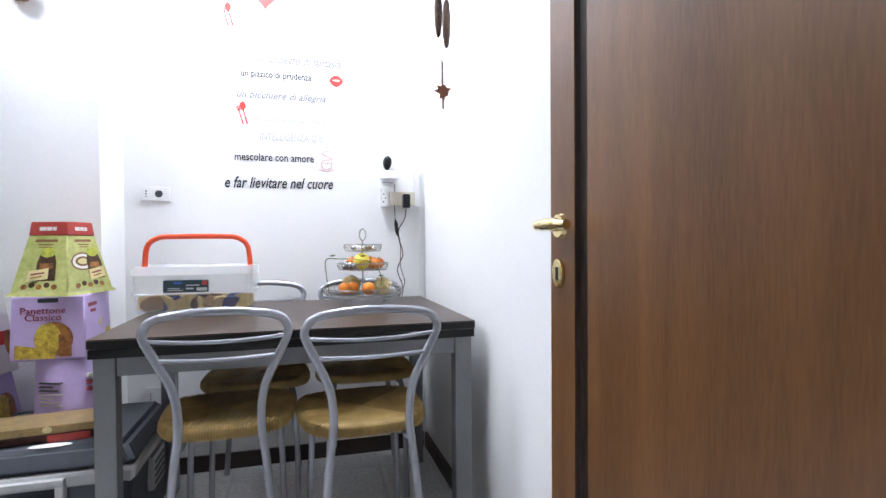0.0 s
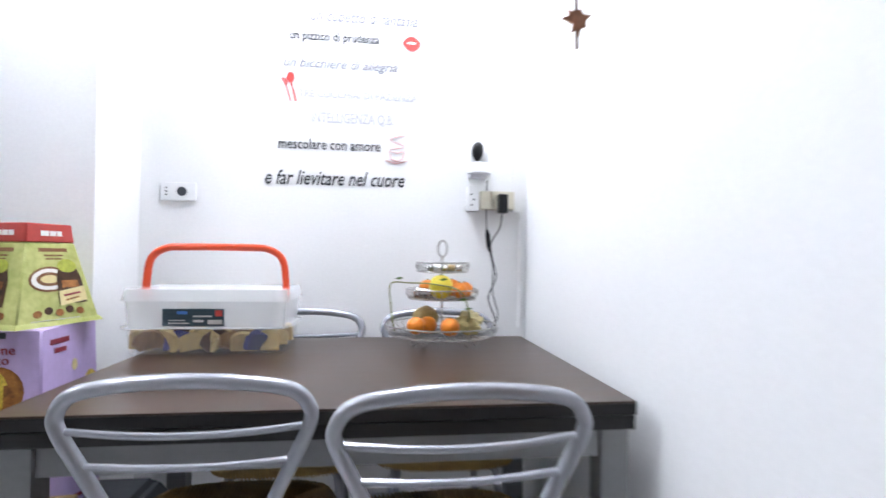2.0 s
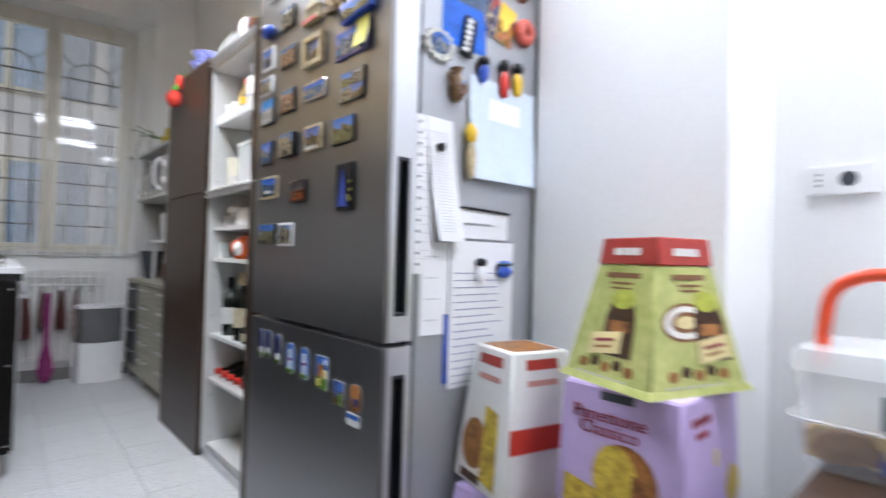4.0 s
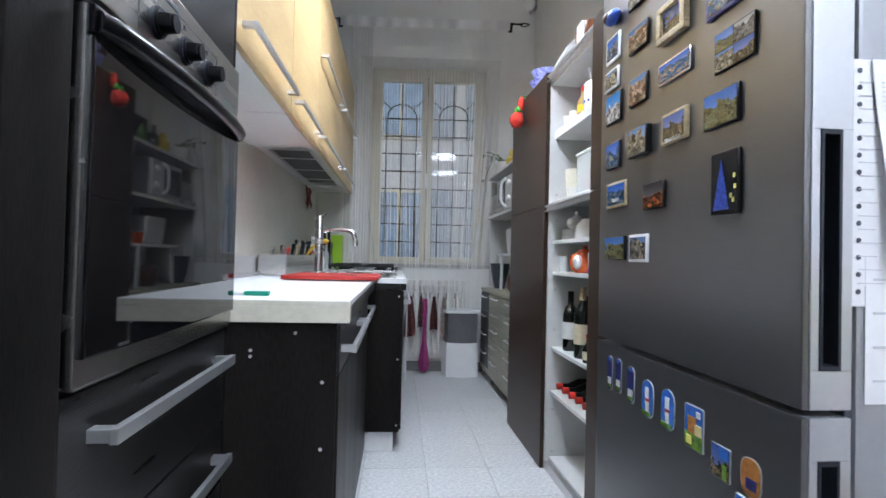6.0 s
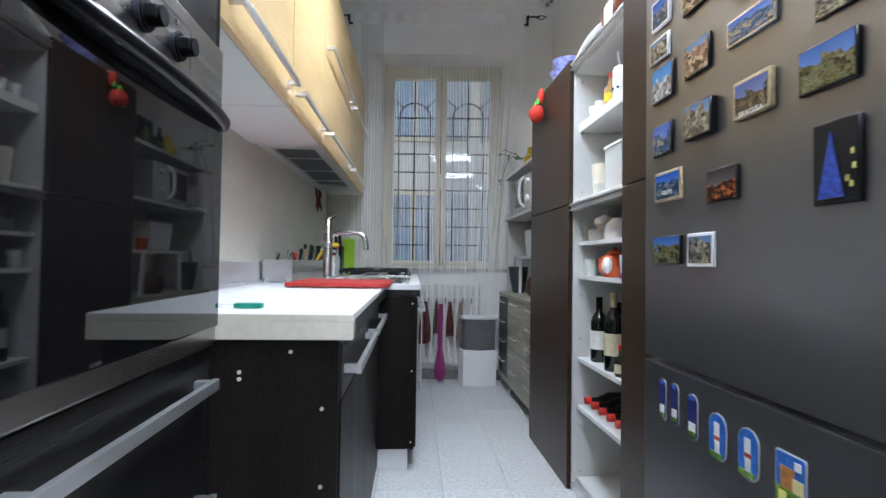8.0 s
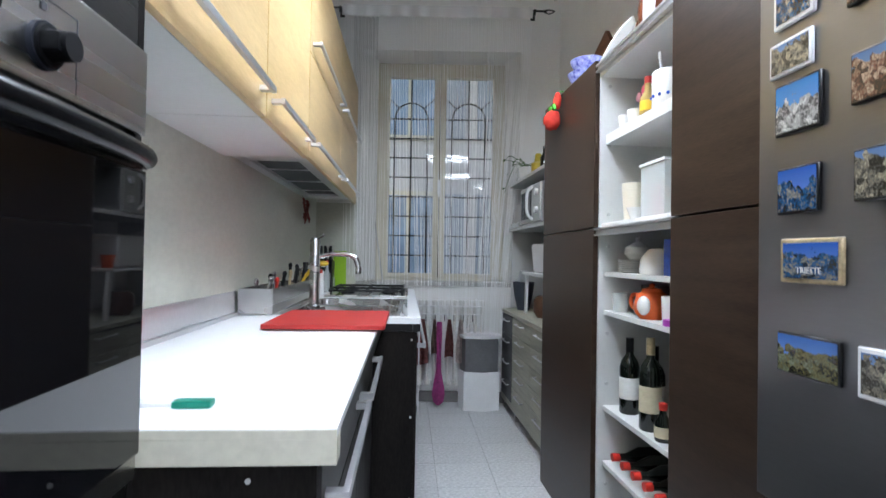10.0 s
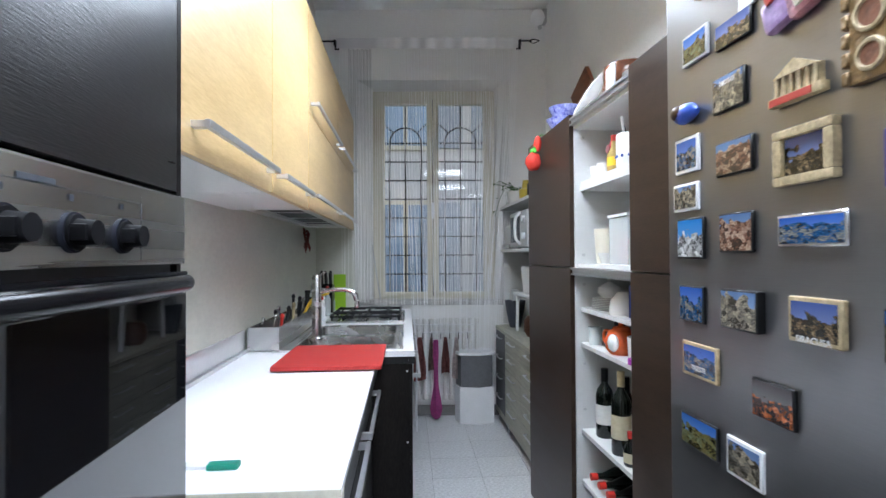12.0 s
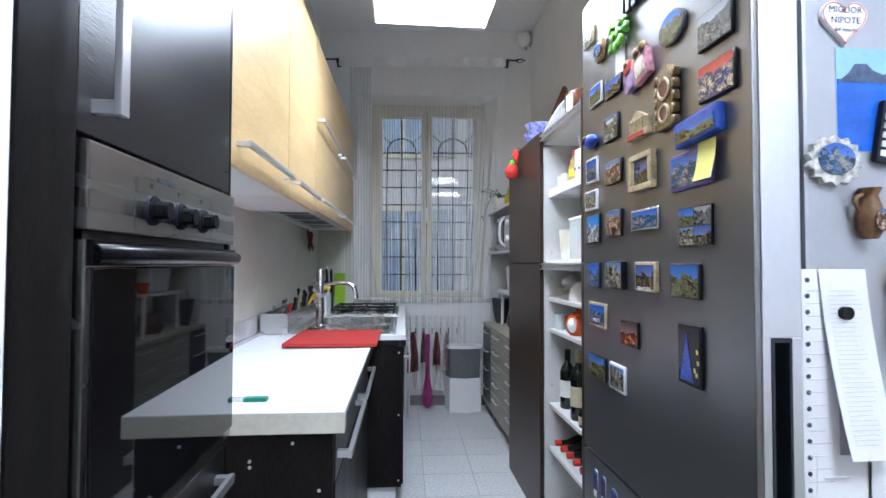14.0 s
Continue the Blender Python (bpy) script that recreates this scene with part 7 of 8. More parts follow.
dn = thing("doughnut_magnet", (SXF, 2.425, 1.50), "red doughnut-shaped magnet on the fridge side", "magnet")
part("ring", tube([(SXF + 0.012, 2.436 + 0.020 * math.cos(a), 1.562 + 0.020 * math.sin(a)) for a in [2 * math.pi * k / 20 for k in range(20)]], 0.013, 10, closed=True), mat("pink_red_resin", (0.62, 0.12, 0.08), 0.4, vary=0.4, scale=60, bump=0.3), dn)
cn = thing("coin_magnet", (SXF, 2.43, 1.64), "round brown resin magnet near the fridge top", "magnet")
part("disc", tube([(SXF, 2.43, 1.668), (SXF + 0.014, 2.43, 1.668)], [0.032, 0.028], 20), RUST, cn)


for ob in [o for o in scene.objects if o.parent is None and abs(o.location.x - SXF) < 0.02 and 2.1 < o.location.y < 2.5 and o.location.z > 0.5]:
    ob.location.z += 0.010

# ---- window side: rod, curtain, radiator ----
RX = WX + 0.10
THREAD = mat("white_thread", (0.93, 0.93, 0.92), 0.8, vary=0.05, scale=20, bump=0.0)
VOILE = sheer("doubled_white_voile", (0.92, 0.91, 0.91), 0.80)
SHEER = sheer("white_voile", (0.85, 0.85, 0.84), 0.20)
rod = thing("curtain_rod", (RX, 1.86, 3.17), "dark metal curtain rod with spiral finials above the window", "curtain rod", **ON_WINDOW_WALL)
part("rod", tube([(RX, 0.86, 3.22), (RX, 2.72, 3.22)], 0.008, 10), IRON, rod)
for y, z in ((1.03, 3.22), (2.62, 3.22)):
    bm = tube([(WX, y, z), (RX, y, z)], 0.007, 8)
    box(WX, WX + 0.006, y - 0.02, y + 0.02, z - 0.035, z + 0.035, 0.002, bm=bm)
    tube([(RX, y, z - 0.035), (RX, y, z + 0.012)], 0.009, 8, bm=bm)
    part("bracket", bm, IRON, rod)
for y, z in ((0.85, 3.22), (2.735, 3.22)):
    bm = B()
    for k in range(3):
        tube(smooth_path([(RX, y - 0.05, z), (RX + 0.02 * math.cos(k * 2.1), y, z + 0.02 * math.sin(k * 2.1)), (RX, y + 0.05, z)]), 0.004, 6, bm=bm)
    part("finial", bm, IRON, rod)
cur = thing("string_curtain", (RX, 1.86, 0.4), "white string curtain with a voile heading, partly gathered", "curtain", **ON_WINDOW_WALL)
bm = B()
n = 60
rows = []
for k in range(n + 1):
    y = 1.05 + 1.55 * k / n
    dx = 0.010 * math.sin(k * 1.1)
    zt = 3.222
    rows.append([bm.verts.new((RX + 0.022 + dx * 0.5, y, zt + 0.016)), bm.verts.new((RX + 0.024 + dx * 0.9, y, zt - 0.075))])
for a, b in zip(rows, rows[1:]):
    bm.faces.new((a[0], b[0], b[1], a[1]))
part("heading", bm, VOILE, cur, "white voile heading")
rng = random.Random(11)
bm = B()
for k in range(300):
    y = 1.07 + 1.52 * k / 299
    x = RX + 0.012 + rng.uniform(-0.02, 0.02)
    if y < 1.36:
        if k % 2:
            continue
        yb, zb = 1.10 + (y - 1.07) * 0.85, rng.uniform(0.98, 1.08)
    elif y < 1.60:
        if k % 3:
            continue
        yb, zb = y + rng.uniform(0.0, 0.05), rng.uniform(0.45, 0.85)
    elif y < 2.25:
        if k % 2:
            continue
        yb, zb = 1.66 + (y - 1.60) * 0.85 + rng.uniform(-0.03, 0.03), rng.uniform(0.22, 0.70)
    else:
        yb, zb = 2.20 + (y - 2.25) * 0.62 + rng.uniform(-0.03, 0.03), rng.uniform(0.30, 0.55)
    pts = []
    for j in range(8):
        t = j / 7
        s = t * t * (3 - 2 * t)
        pts.append((x + 0.006 * math.sin(3 * t + k), y + (yb - y) * s + 0.005 * math.sin(5 * t + 2 * k), 3.13 + (zb - 3.13) * t))
    tube(pts, 0.0016, 4, bm=bm)
st = part("string_fringe", bm, THREAD, cur, "white hanging strings")
tagged(st, kind="stuff")
bm = B()
for k in range(40):
    y = 1.14 + 0.20 * k / 39
    bm.verts.new((RX - 0.03 + 0.018 * math.sin(k * 0.9), y, 3.16))
    bm.verts.new((RX - 0.03 + 0.022 * math.sin(k * 0.9 + 0.4), y + 0.02, 0.96))
bm.verts.ensure_lookup_table()
for k in range(39):
    bm.faces.new((bm.verts[2 * k], bm.verts[2 * k + 2], bm.verts[2 * k + 3], bm.verts[2 * k + 1]))
part("side_panel", bm, SHEER, cur, "gathered white voile panel")

RAD = mat("white_radiator_enamel", (0.72, 0.70, 0.66), 0.4, vary=0.08, scale=8, bump=0.02)
rad = thing("radiator", (WX + 0.06, 1.95, 0.15), "white cast iron column radiator under the window", "radiator", **ON_WINDOW_WALL)
for k in range(11):
    y = 1.68 + 0.055 * k
    bm = tube([(WX + 0.035, y, 0.17), (WX + 0.035, y, 0.83)], 0.014, 8)
    tube([(WX + 0.09, y, 0.17), (WX + 0.09, y, 0.83)], 0.014, 8, bm=bm)
    box(WX + 0.03, WX + 0.095, y - 0.022, y + 0.022, 0.80, 0.845, 0.012, bm=bm)
    box(WX + 0.03, WX + 0.095, y - 0.022, y + 0.022, 0.155, 0.20, 0.012, bm=bm)
    part("column", bm, RAD, rad)
for y in (1.70, 2.20):
    part("foot", box(WX + 0.03, WX + 0.10, y - 0.015, y + 0.015, 0.0, 0.156, 0.003), RAD, rad)
rack = thing("radiator_rail", (WX + 0.13, 1.93, 0.72), "white wire rail with hooks hung on the radiator", "rail", **ON_WINDOW_WALL)
part("rail", tube([(WX + 0.135, 1.66, 0.735), (WX + 0.135, 2.22, 0.735)], 0.005, 8), WHITE_PLASTIC, rack)
part("rail", tube([(WX + 0.135, 1.66, 0.80), (WX + 0.135, 2.22, 0.80)], 0.004, 8), WHITE_PLASTIC, rack)
for y in (1.70, 2.18):
    part("arm", tube([(WX + 0.135, y, 0.735), (WX + 0.135, y, 0.80), (WX + 0.10, y, 0.855), (WX + 0.06, y, 0.86)], 0.004, 6), WHITE_PLASTIC, rack)
for k in range(7):
    y = 1.70 + 0.075 * k
    part("hook", tube(smooth_path([(WX + 0.135, y, 0.735), (WX + 0.155, y, 0.715), (WX + 0.15, y, 0.685), (WX + 0.165, y, 0.69)], 4), 0.003, 6), IRON, rack)


def cloth(name, y0, y1, z0, z1, x, material, label, category, pinch=0.35, seed=1):
    r = random.Random(seed)
    bm = B()
    nu, nv = 12, 12
    ph = r.uniform(0, 6)
    g = []
    for j in range(nv + 1):
        t = j / nv
        w = pinch + (1 - pinch) * min(1, t * 1.6)
        row = []
        for i in range(nu + 1):
            u = i / nu - 0.5
            y = (y0 + y1) / 2 + u * (y1 - y0) * w
            row.append(bm.verts.new((x + 0.014 * math.sin(9 * u + ph) * (0.3 + t) + 0.006 * math.sin(21 * u + ph), y, z1 - (z1 - z0) * t + 0.01 * math.sin(5 * u + ph) * t)))
        g.append(row)
    for j in range(nv):
        for i in range(nu):
            bm.faces.new((g[j][i], g[j][i + 1], g[j + 1][i + 1], g[j + 1][i]))
    ext = bmesh.ops.solidify(bm, geom=bm.faces[:], thickness=0.003)
    return solo(name, bm, material, (x, (y0 + y1) / 2, z0), label, category, **ON_WINDOW_WALL)


FAB_RED = mat("brown_red_check", (0.24, 0.085, 0.075), 0.9, vary=0.6, scale=30, fine=200, bump=0.3, dark=(0.07, 0.02, 0.02))
FAB_GREY = mat("brown_check", (0.30, 0.20, 0.15), 0.9, vary=0.6, scale=30, fine=200, bump=0.3, dark=(0.08, 0.05, 0.04))
FAB_WHITE = mat("striped_tea_towel", (0.60, 0.50, 0.47), 0.9, vary=0.5, scale=25, fine=200, bump=0.3)
FAB_PINK = mat("magenta_mesh", (0.30, 0.04, 0.17), 0.7, vary=0.4, scale=40, fine=200, bump=0.5)
cloth("tea_towel", 1.70, 1.80, 0.34, 0.70, WX + 0.165, FAB_RED, "brown-red checked tea towel hanging on a hook", "tea towel", seed=2)
cloth("pot_holder", 1.82, 1.875, 0.42, 0.70, WX + 0.165, FAB_GREY, "brown checked pot holder hanging on a hook", "pot holder", seed=3)
cloth("pot_holder", 1.93, 2.0, 0.40, 0.70, WX + 0.165, FAB_RED, "dark red pot holder hanging on a hook", "pot holder", seed=4)
cloth("tea_towel", 2.02, 2.09, 0.36, 0.70, WX + 0.165, FAB_WHITE, "pale striped tea towel hanging on a hook", "tea towel", seed=6)
bm = lathe([(0.020, 0.66), (0.022, 0.55), (0.018, 0.40), (0.020, 0.28), (0.042, 0.16), (0.050, 0.09), (0.036, 0.03), (0.014, 0.005)], (WX + 0.18, 1.885, 0.02), 16, wob=0.12)
solo("shopping_bag", bm, FAB_PINK, (WX + 0.18, 1.885, 0.03), "magenta mesh bag hanging from the radiator rail", "bag", **ON_WINDOW_WALL)
bn = thing("white_bin", (-5.26, 2.2, 0.0), "angular white plastic bin with a flat lid", "bin")
hexa = [(-5.155, 2.215), (-5.19, 2.06), (-5.30, 2.03), (-5.40, 2.12), (-5.40, 2.30), (-5.28, 2.36), (-5.19, 2.34)]
part("body", prism(hexa, "z", 0.0, 0.30, 0.004), WHITE_PLASTIC, bn)
BINDARK = mat("smoky_plastic", (0.13, 0.13, 0.135), 0.3, vary=0.2, bump=0.0)
part("upper", prism([(-5.27 + (x + 5.27) * 0.93, 2.2 + (y - 2.2) * 0.93) for x, y in hexa], "z", 0.30, 0.56, 0.003), BINDARK, bn, "dark upper section")
part("lid", prism([(-5.27 + (x + 5.27) * 1.05, 2.2 + (y - 2.2) * 1.05) for x, y in hexa], "z", 0.561, 0.585, 0.005), WHITE_PLASTIC, bn, "flat white lid")
solo("window_pole", tube([(WX + 0.03, 1.335, 1.48), (WX + 0.03, 1.41, 0.99)], 0.006, 8), LIGHT_GREY, (WX + 0.03, 1.41, 0.99), "thin grey pole leaning beside the window", "pole", **ON_WINDOW_WALL)
SENSOR_WHITE = mat("bright_white_plastic", (0.92, 0.92, 0.91), 0.35, vary=0.03, bump=0.0)
sen = thing("alarm_sensor", (-5.33, 2.80, 3.36), "white corner alarm sensor high on the wall", "sensor")
part("body", ball((-5.318, 2.772, 3.44), 0.066, 0.060, 0.072, 18), SENSOR_WHITE, sen)
part("bracket", box(-5.375, -5.30, 2.815, 2.849, 3.395, 3.515, 0.004), LIGHT_GREY, sen)
part("swivel", tube([(-5.33, 2.80, 3.345), (-5.322, 2.785, 3.375)], 0.016, 10), LIGHT_GREY, sen)
sb = thing("clothes_horse", (-5.10, 1.60, 0.0), "white folded wire airer beside the sink cabinet", "airer")
for y in (1.665, 1.70):
    part("frame", tube([(-5.32, y, 0.0), (-5.32, y, 0.66), (-5.06, y, 0.66), (-5.06, y, 0.0)], 0.006, 8), WHITE_PLASTIC, sb)
for k in range(6):
    part("bar", tube([(-5.32, 1.665, 0.12 + 0.09 * k), (-5.06, 1.665, 0.12 + 0.09 * k)], 0.003, 6), WHITE_PLASTIC, sb)

# ---- on the worktop ----
L = dict(turn=SKEW, about=PIVOT)
RED_BOARD = mat("red_chopping_plastic", (0.44, 0.032, 0.028), 0.5, vary=0.12, scale=20, fine=160, bump=0.15)
bm = prism(round_poly(-3.54, -3.05, 1.035, 1.465, 0.012), "z", 0.9355, 0.952, 0.003)
solo("chopping_board", bm, RED_BOARD, (-3.27, 1.25, 0.9355), "red plastic chopping board laid across the sink edge", "chopping board", **L)
PENG = mat("green_plastic", (0.01, 0.20, 0.13), 0.35, vary=0.1, bump=0.02)
pn = thing("kitchen_knife", (-2.16, 1.15, 0.93), "small knife with a green handle on the white worktop", "knife")
part("handle", box(-2.174, -2.146, 1.145, 1.210, 0.9305, 0.943, 0.005), PENG, pn)
part("sheath", box(-2.182, -2.154, 1.070, 1.144, 0.9305, 0.9385, 0.002), sheer("clear_sheath", (0.85, 0.85, 0.85), 0.5), pn)

og = thing("utensil_tray", (-3.75, 0.87, 0.93), "long steel utensil tray along the backsplash", "utensil tray", **L)
bm = B()
for a, b, c, d in ((-4.45, -3.50, 0.955, 0.962), (-4.45, -3.50, 0.815, 0.822), (-3.507, -3.50, 0.822, 0.955), (-4.45, -4.443, 0.822, 0.955)):
    box(a, b, c, d, 0.9355, 1.045, 0.001, bm=bm)
box(-4.44, -3.51, 0.823, 0.954, 0.9355, 0.94, bm=bm)
part("tray", bm, STEEL, og)
for x in (-3.8, -4.12):
    part("divider", box(x, x + 0.004, 0.823, 0.954, 0.941, 1.04), STEEL, og)
rng = random.Random(21)
tools = ((CHROME, 0.03), (STEEL, 0.04), (RED_M, 0.03), (BLACK_PLASTIC, 0.05), (BLACK_PLASTIC, 0.07), (CHROME, 0.06), (BLACK_PLASTIC, 0.10), (RESIN_BEIGE, 0.07), (BLACK_PLASTIC, 0.12), (RESIN_BEIGE, 0.06), (BLACK_PLASTIC, 0.13), (STEEL, 0.09))
for k, (m, h) in enumerate(tools):
    x = -3.56 - 0.072 * k
    y = rng.uniform(0.84, 0.93)
    u = thing("kitchen_utensil", (x, y, 0.941), "kitchen tool standing in the steel tray", "utensil", group="tools in the tray", **L)
    dx, dy = rng.uniform(-0.03, 0.03), rng.uniform(-0.01, 0.04)
    part("handle", tube([(x, y, 0.942), (x + dx * 0.6, y + dy * 0.6, 1.02), (x + dx, y + dy, 1.05 + h * 0.6)], [0.006, 0.007, 0.009], 8), m, u)
    part("end", ball((x + dx, y + dy, 1.055 + h * 0.6), 0.017 if k % 3 else 0.013, 0.012, 0.016, 10, rough=0.1), m, u)
yl = thing("yellow_ladle", (-4.30, 0.90, 0.941), "bright yellow plastic ladle leaning in the tray", "ladle", **L)
part("handle", tube(smooth_path([(-4.28, 0.90, 0.945), (-4.29, 0.925, 1.03), (-4.31, 0.965, 1.10), (-4.33, 1.01, 1.135)], 5), [0.012] * 8 + [0.017] * 8, 10, flat=0.45), YEL_M, yl)
part("bowl", ball((-4.34, 1.035, 1.145), 0.022, 0.036, 0.017, 14), YEL_M, yl)
gboard = box(-5.36, -5.345, 0.955, 1.055, 0.931, 1.23, 0.004)
solo("green_cutting_board", gboard, mat("lime_plastic", (0.30, 0.52, 0.02), 0.4, vary=0.1, bump=0.05), (-5.35, 1.0, 0.931), "lime green cutting board upright at the worktop end", "cutting board", **L)
kb = thing("knife_block", (-5.16, 0.92, 0.931), "dark knife block with black handled knives", "knife block", **L)
part("block", turned(box(-5.22, -5.08, 0.87, 0.98, 0.931, 1.16, 0.006), (-5.15, 0.92, 0.931), ry=-6), BLACK_WOOD, kb)
for k in range(6):
    part("knife_handle", tube([(-5.13 - 0.04 * (k // 3), 0.89 + 0.035 * (k % 3), 1.15), (-5.105 - 0.04 * (k // 3), 0.89 + 0.035 * (k % 3), 1.25 + 0.015 * (k % 2))], [0.011, 0.012], 8, flat=0.7), BLACK_PLASTIC, kb)
WINE_GREEN = mat("dark_green_glass", (0.012, 0.03, 0.012), 0.1, vary=0.2, bump=0.0, spec=0.7)
jar_m = sheer("clear_jar_glass", (0.8, 0.85, 0.84), 0.35)
for k, (x, y, r, h, m) in enumerate(((-4.62, 0.88, 0.035, 0.20, BLACK_PLASTIC), (-4.72, 0.92, 0.038, 0.17, WHITE_PLASTIC), (-4.84, 0.88, 0.035, 0.24, jar_m), (-4.94, 0.93, 0.032, 0.15, WHITE_PLASTIC), (-4.55, 0.93, 0.03, 0.13, RESIN_BEIGE))):
    j = thing("worktop_jar", (x, y, 0.931), "storage jar or bottle beside the hob", "jar", group="jars by the hob", **L)
    part("body", lathe([(r * 0.9, 0), (r, 0.01), (r, h * 0.75), (r * 0.55, h * 0.88), (r * 0.5, h)], (x, y, 0.931), 16), m, j)
    part("cap", lathe([(r * 0.56, 0), (r * 0.56, h * 0.08), (0, h * 0.085)], (x, y, 0.931 + h), 14), (BLACK_PLASTIC, RED_M, ALU)[k % 3], j)
r = random.Random(31)
for k in range(9):
    x, y = -4.50 - 0.085 * k, 0.86 + 0.055 * (k % 3)
    h, w = r.uniform(0.13, 0.24), r.uniform(0.022, 0.032)
    body = (jar_m, WINE_GREEN, WHITE_PLASTIC, jar_m, BLACK_PLASTIC, jar_m, IVORY_PLASTIC, WINE_GREEN, jar_m)[k]
    j = thing("condiment_bottle", (x, y, 0.931), "oil or spice bottle crowded behind the hob", "bottle", group="bottles by the hob", **L)
    part("body", lathe([(w * 0.9, 0), (w, 0.008), (w, h * 0.62), (w * 0.42, h * 0.8), (w * 0.4, h)], (x, y, 0.931), 14), body, j)
    part("cap", lathe([(w * 0.48, 0), (w * 0.48, 0.022), (0, 0.024)], (x, y, 0.931 + h), 12), (BLACK_PLASTIC, ALU, RED_M)[k % 3], j)
pp = thing("chilli_garland", (-4.79, 0.82, 1.45), "bunch of dried red chillies on the backsplash", "garland", **L)
for k in range(16):
    a = k * 2.4
    c = (-4.79 + 0.045 * math.cos(a) * (0.4 + 0.04 * k), 0.825 + 0.012 * (k % 3), 1.58 - 0.008 * k)
    part("chilli", tube([c, (c[0] + 0.012 * math.cos(a), c[1] + 0.01, c[2] - 0.025), (c[0] + 0.02 * math.cos(a), c[1] + 0.008, c[2] - 0.055)], [0.009, 0.008, 0.002], 7), mat("dried_chilli", (0.20, 0.03, 0.02), 0.4, vary=0.3, bump=0.1) if k == 0 else bpy.data.materials["dried_chilli"], pp)
part("cord", tube([(-4.79, 0.815, 1.64), (-4.79, 0.82, 1.56)], 0.002, 5), STEM, pp)

# ---- open bay of the tall cabinet ----
CERAMIC = mat("white_ceramic", (0.76, 0.75, 0.72), 0.2, vary=0.04, scale=6, bump=0.01)
CREAM_CER = mat("cream_ceramic", (0.70, 0.66, 0.54), 0.3, vary=0.05, scale=6, bump=0.01)
WINE = mat("dark_wine_glass", (0.006, 0.008, 0.006), 0.08, vary=0.2, bump=0.0, spec=0.7)
LABEL_W = mat("white_label", (0.68, 0.67, 0.64), 0.6, vary=0.08, scale=30, bump=0.02)
LABEL_C = mat("cream_label", (0.56, 0.50, 0.34), 0.6, vary=0.12, scale=30, bump=0.02)
TERRA = mat("orange_red_glaze", (0.62, 0.10, 0.02), 0.25, vary=0.15, scale=10, bump=0.02)


def vessel(name, x, y, z, prof, m, label, cat, group="", seg=24):
    v = thing(name, (x, y, z), label, cat, group=group)
    part("body", lathe(prof, (x, y, z), seg), m, v)
    return v


S1, S2, S3, S4, S5, S6 = 1.702, 1.343, 1.148, 0.993, 0.613, 0.393
tumbler = [(0.022, 0), (0.030, 0.055), (0.0285, 0.055), (0.021, 0.004), (0, 0.004)]
for x, y in ((-3.14, 2.40), (-3.06, 2.40), (-3.10, 2.47)):
    vessel("small_cup", x, y, S1, tumbler, CERAMIC, "small white cup on the top shelf", "cup", "small cups")
fl = thing("lollipop_sticks", (-3.10, 2.47, S1), "pink heart-topped sticks standing in a cup", "decoration")
for k in range(5):
    a = k * 1.3
    p1 = (-3.10 + 0.045 * math.cos(a), 2.47 + 0.03 * math.sin(a), S1 + 0.13 + 0.012 * (k % 3))
    part("stick", tube([(-3.10, 2.47, S1 + 0.01), p1], 0.0025, 6), WHITE_PLASTIC, fl)
    part("head", ball(p1, 0.02, 0.01, 0.02, 10, rough=0.2), mat("hot_pink_%s" % "abcde"[k], ((0.65, 0.06, 0.16), (0.7, 0.2, 0.1), (0.65, 0.06, 0.16), (0.6, 0.25, 0.3), (0.65, 0.06, 0.16))[k], 0.4, bump=0.02), fl)
yb = vessel("sauce_bottle", -2.985, 2.41, S1, [(0.026, 0), (0.028, 0.008), (0.028, 0.075), (0.012, 0.105), (0.011, 0.13)], sheer("amber_bottle", (0.5, 0.35, 0.12), 0.7), "small bottle with a yellow label", "bottle")
part("label", lathe([(0.0285, 0), (0.0285, 0.035)], (-2.985, 2.41, S1 + 0.03), 20), YEL_M, yb)
part("cap", lathe([(0.013, 0), (0.013, 0.025), (0, 0.026)], (-2.985, 2.41, S1 + 0.13), 12), RED_M, yb)
wj = vessel("utensil_jar", -2.865, 2.42, S1, [(0.046, 0), (0.052, 0.01), (0.052, 0.125), (0.049, 0.13), (0.046, 0.12), (0.046, 0.01), (0, 0.01)], CERAMIC, "white jar with a row of blue dots holding spoons", "jar")
for k in range(12):
    a = 2 * math.pi * k / 12
    part("dot", ball((-2.865 + 0.0515 * math.cos(a), 2.42 + 0.0515 * math.sin(a), S1 + 0.045), 0.006, 0.006, 0.006, 8), RESIN_BLUE, wj)
for k in range(4):
    part("spoon", tube([(-2.865 + 0.02 * math.cos(k), 2.42 + 0.02 * math.sin(k), S1 + 0.02), (-2.865 + 0.045 * math.cos(k * 1.7), 2.42 + 0.045 * math.sin(k * 1.7), S1 + 0.19)], 0.005, 6), (STEEL, RED_M, BLACK_PLASTIC, WHITE_PLASTIC)[k], wj)
vessel("white_beaker", -3.10, 2.425, S2, [(0.042, 0), (0.052, 0.145), (0.049, 0.145), (0.040, 0.006), (0, 0.006)], CREAM_CER, "tall cream plastic beaker", "beaker")
ab = thing("clear_box", (-2.88, 2.44, S2), "clear acrylic box with small packets inside", "storage box")
for a, b, c, d in ((-2.96, -2.80, 2.375, 2.379), (-2.96, -2.80, 2.50, 2.504), (-2.96, -2.956, 2.379, 2.50), (-2.804, -2.80, 2.379, 2.50)):
    part("wall", box(a, b, c, d, S2, S2 + 0.18), jar_m, ab)
